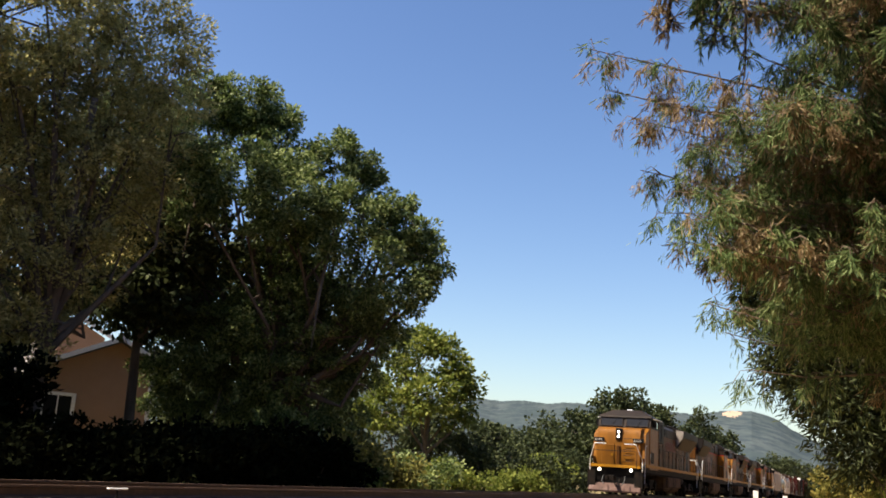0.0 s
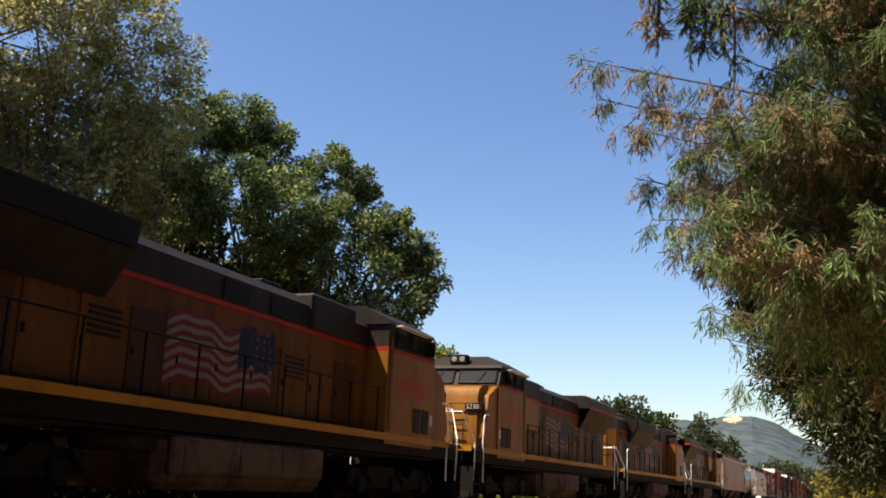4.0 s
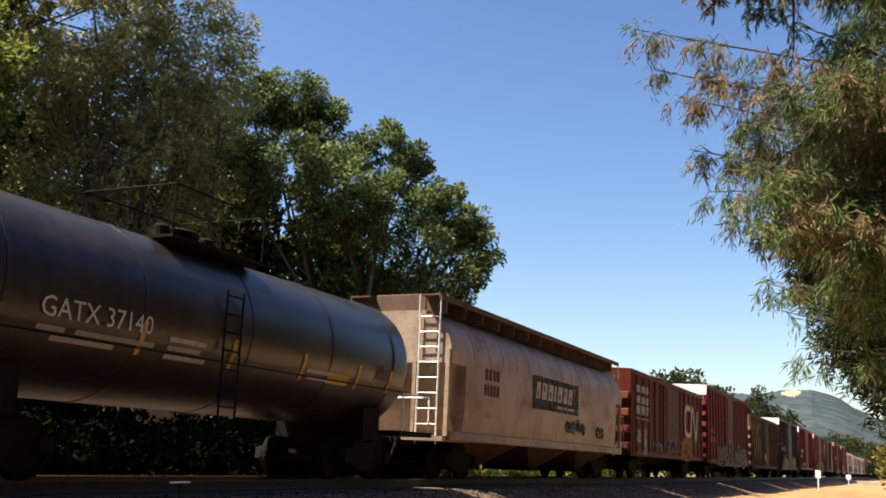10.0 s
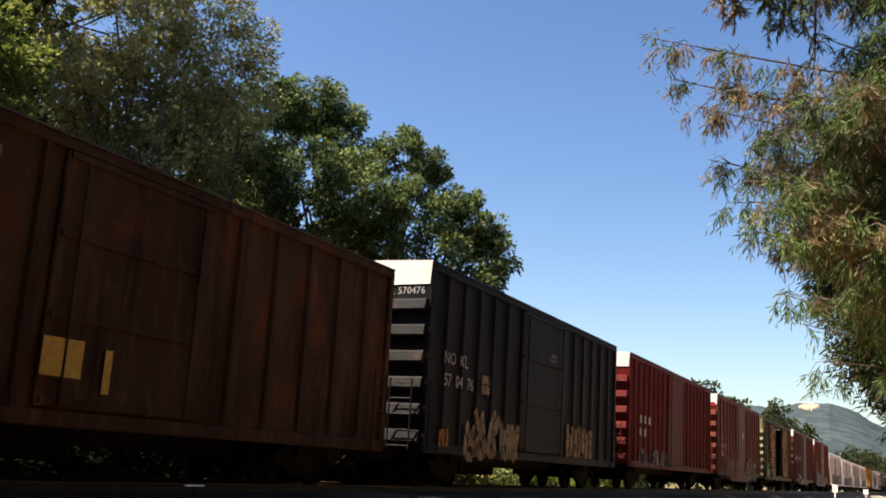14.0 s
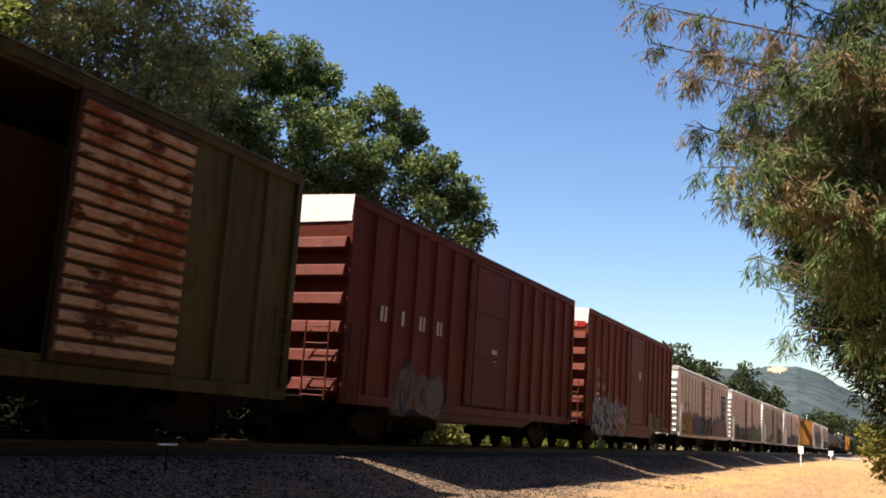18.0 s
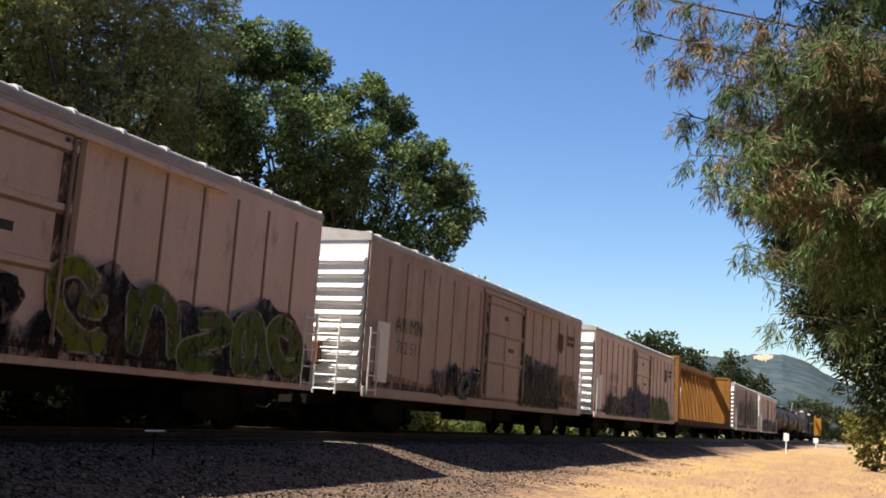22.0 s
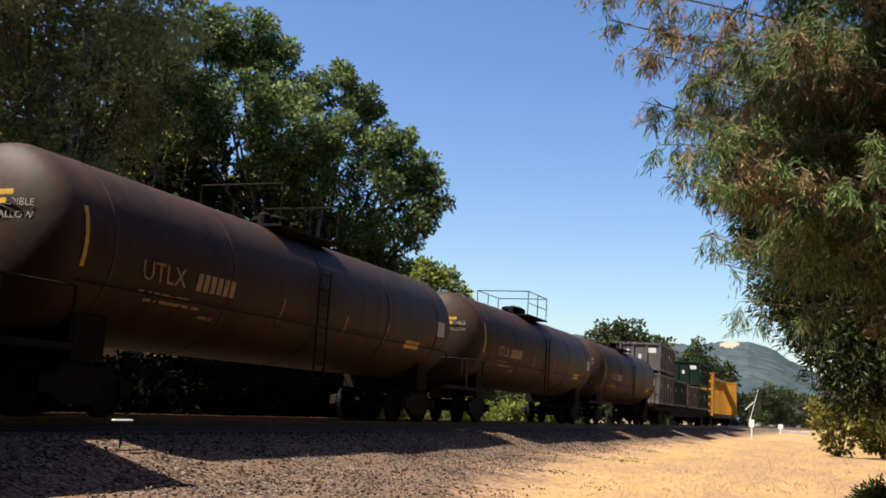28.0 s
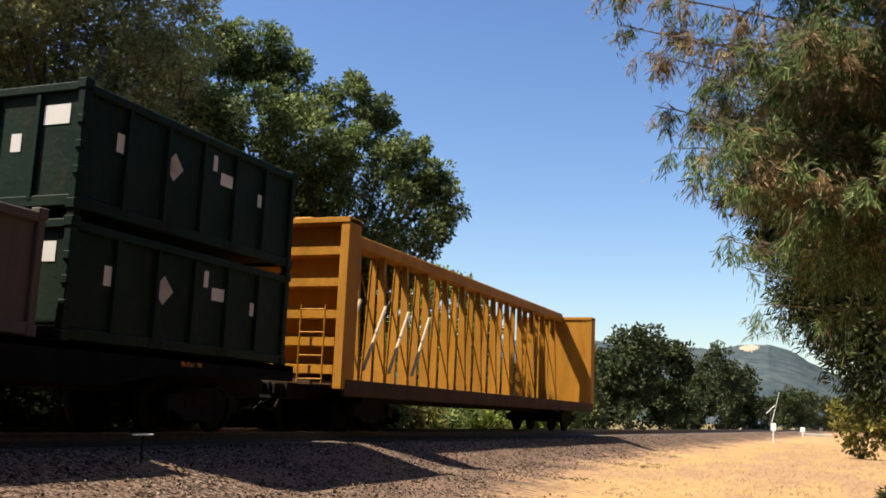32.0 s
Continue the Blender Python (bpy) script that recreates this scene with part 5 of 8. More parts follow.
def reefer(label, y0, y1, top, sill, mat, door=(0.42, 0.56)):
    """A mechanical refrigerator car: posts on smooth sides, rounded roof edge, ends pressed in many bars."""
    car = thing("refrigerator_car", label, "reefer car", "freight cars of the train")
    mid, h = (y0 + y1) / 2, (y1 - y0) / 2
    MOVES.append((car, mid, False))
    d0, d1 = [-h + 2 * h * f for f in door]
    me = rib(0.055, 0.03, top - sill - 0.45, M["reefer_seam"])
    for s in (-1, 1):
        x0, x1 = sorted((s * (W - 0.04), s * (W - 0.10)))
        part("side_sheet", boxes((x0, x1, -h, h, sill, top)), mat, car)
        part("side_sill", boxes((s * W - 0.035, s * W + 0.035, -h, h, sill - 0.1, sill + 0.12), bevel=0.015), mat, car)
        n = 18
        for k in range(1, n):
            y = -h + 2 * h * k / n
            if d0 - 0.15 < y < d1 + 0.15:
                continue
            placed("post", me, car, pose(s * (W - 0.04), y, sill + 0.14, 0, 0, 0 if s > 0 else 180))
        xa, xb = sorted((s * (W - 0.035), s * (W + 0.02)))
        bm = boxes((xa, xb, d0, d1, sill + 0.14, top - 0.32), bevel=0.02)
        door_ob = part("plug_door", bm, mat, car)
        xc, xd = sorted((s * (W + 0.02), s * (W + 0.05)))
        for q in (0.0, 0.36, 0.66, 0.97):
            z = sill + 0.2 + (top - sill - 0.65) * q
            part("door_bar", boxes((xc, xd, d0 + 0.04, d1 - 0.04, z, z + 0.1), bevel=0.008), mat, door_ob)
            # brown strip painted below each bar for its shadow
            part("rust_run", boxes((min(xc, s * (W + 0.024)), max(xc, s * (W + 0.024)), d0 + 0.04, d1 - 0.04, z - 0.05, z)), M["reefer_seam"], door_ob, "rust run under the door bar")
        for yy in (d0 + 0.15, d1 - 0.15):
            part("lock_rod", tube(bmesh.new(), [(s * (W + 0.07), yy, sill + 0.2), (s * (W + 0.07), yy, top - 0.35)], 0.03, 6), M["reefer_seam"], door_ob)
        yy = (d0 + d1) / 2
        part("door_stile", boxes((min(s * (W + 0.018), s * (W + 0.045)), max(s * (W + 0.018), s * (W + 0.045)), yy - 0.07, yy + 0.07, sill + 0.2, sill + 0.2 + (top - sill - 0.65) * 0.66), bevel=0.008), mat, door_ob)
        if s > 0:
            for ya in (d0 - 0.04, d1 - 0.34):
                part("rust_stain", boxes((W + 0.0205, W + 0.0225, ya + 0.04, ya + 0.38, sill + 0.2, top - 0.36)), M["faded_oxide"], door_ob, "brown rust stain along the door edge")
            for q, w in ((0.83, 0.36), (0.5, 0.5)):
                z = sill + 0.2 + (top - sill - 0.65) * q
                part("stencil_bar", boxes((W + 0.0215, W + 0.0245, yy - w / 2 + (0.5 if q < 0.6 else 0), yy + w / 2 + (0.5 if q < 0.6 else 0), z, z + 0.13)), M["mark_black"], door_ob, "small black stencilled mark")
            wavy_strip(car, "rust_stain", M["faded_orange"], "rust-brown stain along the foot of the side", W - 0.0385, -h + 0.05, h - 0.05, sill + 0.1, sill + 0.42, 0.05, h)
            wavy_strip(car, "rust_stain", M["faded_oxide"], "dark grime along the foot of the side", W - 0.0375, -h + 0.05, h - 0.05, sill + 0.06, sill + 0.26, 0.05, h * 2)
        for ya, yb in ((d0 - 0.1, d0 + 0.02), (d1 - 0.02, d1 + 0.1)):
            part("door_edge", boxes((xa, xb + 0.012 if s > 0 else xb, ya, yb, sill + 0.12, top - 0.28)), M["reefer_seam"], door_ob)
        xe, xf = sorted((s * (W - 0.03), s * (W + 0.06)))
        part("door_rail", boxes((xe, xf, d0 - 0.2, min(h - 0.3, d1 + (d1 - d0)), top - 0.3, top - 0.2), bevel=0.01), mat, car)
    # side edge of the roof, rolled over
    R = 0.10
    arc = [(W - R + R * math.cos(a) - 0.03, top - R + 0.08 + R * math.sin(a)) for a in [math.pi / 2 * k / 5 for k in range(6)]]
    ring = [(W - 0.03, top - 0.1)] + arc + [(0, top + 0.24)] + [(-x, z) for x, z in arc[::-1]] + [(-W + 0.03, top - 0.1)]
    bm = prism(bmesh.new(), ring, -h - 0.03, h + 0.03)
    part("roof", bm, M["reefer_roof"], car, "weathered pale metal roof")
    key = ("roof_rib", round(top, 2))
    if key not in RIBS:
        RIBS[key] = mesh_of("roof_rib", prism(bmesh.new(), [(x * 1.006, z + 0.03) for x, z in ring[1:-1]], 0, 0.08), M["alu"])
    for k in range(int(2 * h)):
        placed("roof_rib", RIBS[key], car, pose(0, -h + 0.4 + k, 0))
    for s in (-1, 1):
        y = s * h
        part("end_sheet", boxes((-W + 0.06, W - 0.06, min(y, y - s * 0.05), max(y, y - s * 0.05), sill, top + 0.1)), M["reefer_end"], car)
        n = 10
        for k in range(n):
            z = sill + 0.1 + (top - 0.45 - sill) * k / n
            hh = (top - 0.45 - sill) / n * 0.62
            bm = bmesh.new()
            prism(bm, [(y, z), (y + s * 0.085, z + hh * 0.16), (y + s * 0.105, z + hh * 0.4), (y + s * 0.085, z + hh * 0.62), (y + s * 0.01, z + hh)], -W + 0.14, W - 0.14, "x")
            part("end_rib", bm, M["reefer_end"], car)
        part("end_ladder", ladder(bmesh.new(), s * -0.72 - 0.27, y + s * 0.24, sill + 0.02, sill + 1.5, 0.55, 6, "x", 0.02), M["white_metal"], car)
    part("side_ladder", ladder(bmesh.new(), W + 0.07, -h + 0.08, sill + 0.05, sill + 1.3, 0.42, 5, "y"), M["white_metal"], car)
    part("side_ladder", ladder(bmesh.new(), W + 0.07, h - 0.5, sill + 0.05, sill + 1.3, 0.42, 5, "y"), M["white_metal"], car)
    part("louvre_door", boxes((W - 0.035, W + 0.0, -h + 0.55, -h + 1.15, sill + 0.25, sill + 1.6), bevel=0.01), M["white_metal"], car)
    part("brake_housing", boxes((-0.5, 0.55, -h - 0.28, -h - 0.12, sill + 0.55, sill + 1.05), bevel=0.03), M["rusty"], car)
    part("centre_sill", boxes((-0.35, 0.35, -h - 0.3, h + 0.3, sill - 0.32, sill - 0.12)), M["steel"], car)
    part("floor_pan", boxes((-1.25, 1.25, -h + 0.05, h - 0.05, sill - 0.12, sill)), M["steel"], car)
    part("fuel_tank", boxes((0.5, 1.25, -2.0, 0.2, sill - 0.5, sill - 0.12), bevel=0.05), M["steel"], car)
    part("equipment_box", boxes((0.36, 1.0, 1.2, 2.6, sill - 0.45, sill - 0.12), bevel=0.03), M["steel"], car)
    running_gear(car, h + 0.6, 2.4 + 0.6)
    return car


def hopper(label, y0, y1, top, mat, curved=True, bays=3, sill=1.05):
    """A covered hopper: curved sides, sloped end sheets, discharge bays, roof walk."""
    car = thing("covered_hopper", label, "hopper car", "freight cars of the train")
    mid, h = (y0 + y1) / 2, (y1 - y0) / 2
    MOVES.append((car, mid, False))

    k = 8
    side = []
    for i in range(k + 1):
        u = i / k
        z = sill + (top - sill) * u
        side.append((W - 0.02 - (0.12 * (2 * u - 1) ** 2 if curved else 0.02 * u), z))
    if not curved:
        side = [(1.38, sill), (1.47, sill + 0.35), (1.505, sill + 0.8), (1.51, 2.3), (1.505, top - 1.15), (1.48, top - 0.95), (1.43, top - 0.76), (1.35, top - 0.56), (1.24, top - 0.38), (1.1, top - 0.22), (0.92, top - 0.1), (0.7, top - 0.02)]
    ring = side + [(-x, z) for x, z in side[::-1]]
    b0 = h - 0.9
    part("hopper_body", prism(bmesh.new(), ring, -b0, b0), mat, car)
    for s in (-1, 1):
        # overhanging end panel over the slope sheet
        if curved:
            part("end_panel", boxes((-W + 0.16, W - 0.16, min(s * b0, s * h), max(s * b0, s * h), top - 1.35, top)), mat, car)
        else:
            high = [(1.5, top - 1.35)] + side[4:]
            part("end_panel", prism(bmesh.new(), high + [(-x, z) for x, z in high[::-1]], s * b0, s * h), mat, car)
        bm = prism(bmesh.new(), [(s * (b0 - 0.02), sill), (s * (b0 + 0.02), sill), (s * (h - 0.02), top - 1.33), (s * (b0 - 0.02), top - 1.33)], -W + 0.3, W - 0.3, "x")
        part("slope_sheet", bm, mat, car)
        for x in (-W + 0.12, W - 0.12):
            part("corner_post", boxes((x - 0.06, x + 0.06, s * h - 0.06, s * h + 0.06, sill, top if curved else top - 1.0), bevel=0.01), mat, car)
        for x in (-0.5, 0.5):
            part("end_post", boxes((x - 0.05, x + 0.05, s * h - 0.06, s * h + 0.04, sill, top - 1.3)), mat, car)
        bm = ladder(bmesh.new(), 0.62, s * (h + 0.08), sill - 0.1, top - 0.2 if not curved else top - 1.35, 0.55, 9 if not curved else 6, "x", 0.018)
        part("end_ladder", bm, M["white_metal"] if not curved else mat, car)
        part("end_platform", boxes((-W + 0.1, W - 0.1, min(s * (b0 - 0.5), s * (h + 0.25)), max(s * (b0 - 0.5), s * (h + 0.25)), sill - 0.12, sill)), mat, car)
    for s in (-1, 1):
        part("side_sill", boxes((s * (W - 0.06) - 0.05, s * (W - 0.06) + 0.05, -h, h, sill - 0.1, sill + 0.12), bevel=0.02), mat, car)
        if curved:
            part("top_chord", boxes((s * (W - 0.1) - 0.07, s * (W - 0.1) + 0.05, -h, h, top - 0.1, top + 0.04), bevel=0.02), M["brace"], car)
            continue
        for y in np.arange(-b0 + 0.5, b0, 1.06):
            band = bmesh.new()
            prev = None
            for x, z in side[4:]:
                row = [band.verts.new((s * (x + 0.006), y, z + 0.006)), band.verts.new((s * (x + 0.006), y + 0.05, z + 0.006))]
                if prev:
                    band.faces.new((prev[0], prev[1], row[1], row[0]))
                prev = row
            part("weld_band", band, M["rusty"], car)
    for b in range(bays):
        c = -b0 + 2 * b0 * (b + 0.5) / bays
        w = b0 / bays * 0.92
        bm = bmesh.new()
        t = [bm.verts.new(p) for p in ((-W + 0.14, c - w, sill), (W - 0.14, c - w, sill), (W - 0.14, c + w, sill), (-W + 0.14, c + w, sill))]
        q = [bm.verts.new(p) for p in ((-0.75, c - 0.35, 0.35), (0.75, c - 0.35, 0.35), (0.75, c + 0.35, 0.35), (-0.75, c + 0.35, 0.35))]
        for i in range(4):
            bm.faces.new((t[i], t[(i + 1) % 4], q[(i + 1) % 4], q[i]))
        bm.faces.new(q)
        # bay browns are darkened to stand for shade below the body
        bay = part("discharge_bay", bm, M["rusty_dark"] if not curved else M["bay_brown"], car)
        part("outlet_gate", boxes((-0.8, 0.8, c - 0.4, c + 0.4, 0.24, 0.36), bevel=0.02), M["steel"], bay)
    if curved:
        part("roof", prism(bmesh.new(), [(-W + 0.08, top), (W - 0.08, top), (W - 0.2, top + 0.08), (0, top + 0.2), (-W + 0.2, top + 0.08)], -h, h), mat, car)
    else:
        part("roof_trough", boxes((-0.72, 0.72, -h, h, top - 0.04, top + 0.40), bevel=0.02), M["rusty_roof"], car, "rust-brown hatch trough along the roof")
    # roof walk on brackets along both edges
    for s in (-1, 1):
        bm = bmesh.new()
        if not curved:
            box(bm, min(s * 0.73, s * 1.30), max(s * 0.73, s * 1.30), -h - 0.35, h + 0.35, top + 0.30, top + 0.335)
            box(bm, s * 1.27 - 0.02, s * 1.27 + 0.02, -h - 0.35, h + 0.35, top + 0.20, top + 0.30)
        for j in range(9 if curved else 0):
            x = s * (0.74 + 0.068 * j)
            box(bm, x - 0.022, x + 0.022, -h - 0.35, h + 0.35, top + 0.30, top + 0.335)
        for j in range(int(2 * h / 1.2) + 1):
            y = -h + 1.2 * j
            box(bm, s * 1.02 - 0.28, s * 1.02 + 0.28, y, y + 0.05, top + (0.06 if curved else -0.12), top + 0.30)
        part("roof_walk", bm, M["grating"] if curved else M["rusty_roof"], car, "grated running board on the roof" if curved else "rusty running board along the roof")
    for e in (-1, 1):
        for x in (0.7, 1.28):
            part("grab_rail", tube(bmesh.new(), [(x, e * (h + 0.3), top - 0.3), (x, e * (h + 0.3), top + 0.34)], 0.018, 5), M["white_metal"], car)
    if curved:
        bm = bmesh.new()
        for i in range(7):
            for j in range(9):
                box(bm, -0.62 + 0.11 * j, -0.56 + 0.11 * j, -h - 0.16, -h - 0.12, top - 1.0 + 0.13 * i, top - 0.93 + 0.13 * i)
        box(bm, -0.7, 0.45, -h - 0.12, -h - 0.1, top - 1.1, top + 0.02)
        part("brake_step_grating", bm, M["steel"], car)
    part("centre_sill", boxes((-0.3, 0.3, -h - 0.3, h + 0.3, 0.75, 1.0)), M["steel"], car)
    running_gear(car, h + 0.5, 1.75 + 0.5)
    return car


def tank_car(label, y0, y1, radius, zc, mat, walk_at=0.0, jacket=True):
    """A tank car: shell with domed heads and bands, saddles, top platform with rails."""
    car = thing("tank_car", label, "tank car", "freight cars of the train")
    mid, h = (y0 + y1) / 2, (y1 - y0) / 2
    MOVES.append((car, mid, False))
    dome = [(-h + radius * 0.42 * (1 - math.cos(a)), radius * math.sin(a)) for a in [math.pi / 2 * i / 8 for i in range(9)]]
    rows = [(w, max(r, 0.02)) for w, r in dome]
    rows = rows + [(-w, r) for w, r in rows[::-1]]
    bm = lathe(bmesh.new(), rows, "y", 56, (0, 0, zc))
    part("tank_shell", bm, mat, car, smooth=True)
    for y in (-h * 0.82, -h * 0.42, 0.02, h * 0.42, h * 0.82):
        part("shell_band", lathe(bmesh.new(), [(y - 0.045, radius * 0.99), (y - 0.04, radius + 0.012), (y + 0.04, radius + 0.012), (y + 0.045, radius * 0.99)], "y", 56, (0, 0, zc)), mat, car, smooth=False)
    for s in (-1, 1):
        part("saddle", boxes((-1.1, 1.1, s * (h - 1.5) - 0.35, s * (h - 1.5) + 0.35, 0.85, zc - radius * 0.72)), M["steel"], car)
        part("end_platform", boxes((-1.5, 1.5, min(s * (h - 0.9), s * (h + 0.75)), max(s * (h - 0.9), s * (h + 0.75)), 0.98, 1.08)), M["steel"], car)
        bm = bmesh.new()
        for x in (-1.45, 1.45):
            tube(bm, [(x, s * (h - 0.7), 1.0), (x, s * (h - 0.7), 1.9), (x, s * (h + 0.65), 1.9), (x, s * (h + 0.65), 1.0)], 0.02, 5)
        tube(bm, [(-1.45, s * (h + 0.65), 1.9), (1.45, s * (h + 0.65), 1.9)], 0.02, 5)
        part("end_railing", bm, M["white_metal"] if not jacket else M["steel"], car)
    # platform round the manway
    zt = zc + radius
    bm = boxes((-1.05, 1.05, walk_at - 1.3, walk_at + 1.3, zt - 0.12, zt - 0.07))
    for x in (-1.0, 1.0):
        for y in (-1.25, 0, 1.25):
            tube(bm, [(x, walk_at + y, zt - 0.1), (x, walk_at + y, zt + 0.78)], 0.018, 5)
        tube(bm, [(x, walk_at - 1.25, zt + 0.78), (x, walk_at + 1.25, zt + 0.78)], 0.018, 5)
        tube(bm, [(x, walk_at - 1.25, zt + 0.35), (x, walk_at + 1.25, zt + 0.35)], 0.014, 5)
    for y in (-1.25, 1.25):
        tube(bm, [(-1.0, walk_at + y, zt + 0.78), (1.0, walk_at + y, zt + 0.78)], 0.018, 5)
    part("top_platform", bm, M["steel"], car)
    part("manway", lathe(bmesh.new(), [(zt - 0.1, 0.36), (zt + 0.2, 0.36), (zt + 0.2, 0.42), (zt + 0.27, 0.42), (zt + 0.32, 0.3)], "z", 20, (0, walk_at, 0)), M["steel"], car, smooth=False)
    for y in (0.6, -0.6):
        part("valve_housing", lathe(bmesh.new(), [(zt - 0.1, 0.14), (zt + 0.25, 0.14), (zt + 0.3, 0.08)], "z", 12, (0.2, walk_at + y, 0)), M["steel"], car)
    part("side_ladder", ladder(bmesh.new(), radius + 0.03, walk_at - 0.25, 0.9, zc + 0.5, 0.45, 8, "y"), M["steel"], car)
    for s in (-1, 1):
        part("stub_sill", boxes((-0.3, 0.3, min(s * (h - 2.4), s * (h + 0.6)), max(s * (h - 2.4), s * (h + 0.6)), 0.72, 1.0)), M["steel"], car)
        part("handrail", tube(bmesh.new(), [(s * (radius + 0.06), -h + 0.6, zc - 0.62), (s * (radius + 0.06), h - 0.6, zc - 0.62)], 0.016, 5), M["steel"], car)
    running_gear(car, h + 0.75, 1.75 + 0.55)
    return car


def centrebeam(label, y0, y1, top, m=None):
    """A centre-beam flat car: bulkheads and an open truss along the middle."""
    car = thing("centre_beam_flatcar", label, "flat car", "freight cars of the train")
    mid, h = (y0 + y1) / 2, (y1 - y0) / 2
    MOVES.append((car, mid, False))
    m, deck = m or M["centre_yellow"], 1.12
    part("deck", boxes((-W + 0.02, W - 0.02, -h, h, deck - 0.12, deck), bevel=0.01), M["rusty_dark"], car)
    for s in (-1, 1):
        part("side_sill", boxes((s * (W - 0.06) - 0.05, s * (W - 0.06) + 0.05, -h, h, deck - 0.34, deck + 0.02), bevel=0.015), M["rusty_dark"], car, "rust-brown side sill")
    part("centre_sill", boxes((-0.35, 0.35, -h - 0.4, h + 0.4, 0.68, deck - 0.1)), M["steel"], car)
    for s in (-1, 1):
        y = s * h
        a, b = min(y - s * 0.34, y - s * 0.4), max(y - s * 0.34, y - s * 0.4)
        part("bulkhead", boxes((-W + 0.04, W - 0.04, a, b, deck, top)), m, car)
        for x in (-W + 0.13, W - 0.13):
            part("bulkhead_post", boxes((x - 0.11, x + 0.11, min(y - s * 0.42, y + s * 0.14), max(y - s * 0.42, y + s * 0.14), deck - 0.2, top), bevel=0.015), m, car)
        part("bulkhead_cap", boxes((-W + 0.02, W - 0.02, min(y - s * 0.44, y + s * 0.16), max(y - s * 0.44, y + s * 0.16), top - 0.09, top + 0.03), bevel=0.01), m, car)
        for z in (deck + 0.1, deck + 0.7, deck + 1.3, deck + 2.0, deck + 2.7):
            part("bulkhead_beam", prism(bmesh.new(), [(y - s * 0.34, z), (y + s * 0.04, z + 0.02), (y + s * 0.04, z + 0.2), (y - s * 0.34, z + 0.24)], -W + 0.24, W - 0.24, "x"), m, car)
        part("end_ladder", ladder(bmesh.new(), 0.45, y + s * 0.2, deck, deck + 1.5, 0.6, 4, "x"), m, car)
    # the beam: top chord, posts, diagonal straps
    part("top_chord", boxes((-0.24, 0.24, -h + 0.36, h - 0.36, top - 0.16, top + 0.17), bevel=0.03), m, car)
    n = 15
    for k in range(1, n):
        y = -h + 2 * h * k / n
        for s in (-1, 1):
            # tapered web plate with a narrow flange on its outer edge
            web = [(s * 0.04, deck), (s * 0.32, deck), (s * 0.17, top - 0.12), (s * 0.04, top - 0.12)]
            post = part("beam_post", prism(bmesh.new(), web, y - 0.03, y + 0.03), m, car)
            edge = [(s * 0.32, deck), (s * 0.35, deck), (s * 0.20, top - 0.12), (s * 0.17, top - 0.12)]
            part("flange", prism(bmesh.new(), edge, y - 0.055, y + 0.055), m, post)
        if k < n - 1:
            yb = y + 2 * h / n
            part("diagonal_rod", tube(bmesh.new(), [(0.24, y, top - 0.75), (0.38, yb, deck + 0.15)], 0.022, 6), m, car)
    # these few straps get a pale colour in place of sunlight
    for k in (1, 2, 3, 4):
        ya, yb = -h + 2 * h * (k + 0.05) / n, -h + 2 * h * (k + 0.95) / n
        part("diagonal_brace", tube(bmesh.new(), [(0.43, ya, deck + 0.35), (0.32, yb, deck + 2.05)], 0.045, 6), M["brace"], car, "pale weathered diagonal strap")
    running_gear(car, h + 0.5, 2.3 + 0.5)
    return car


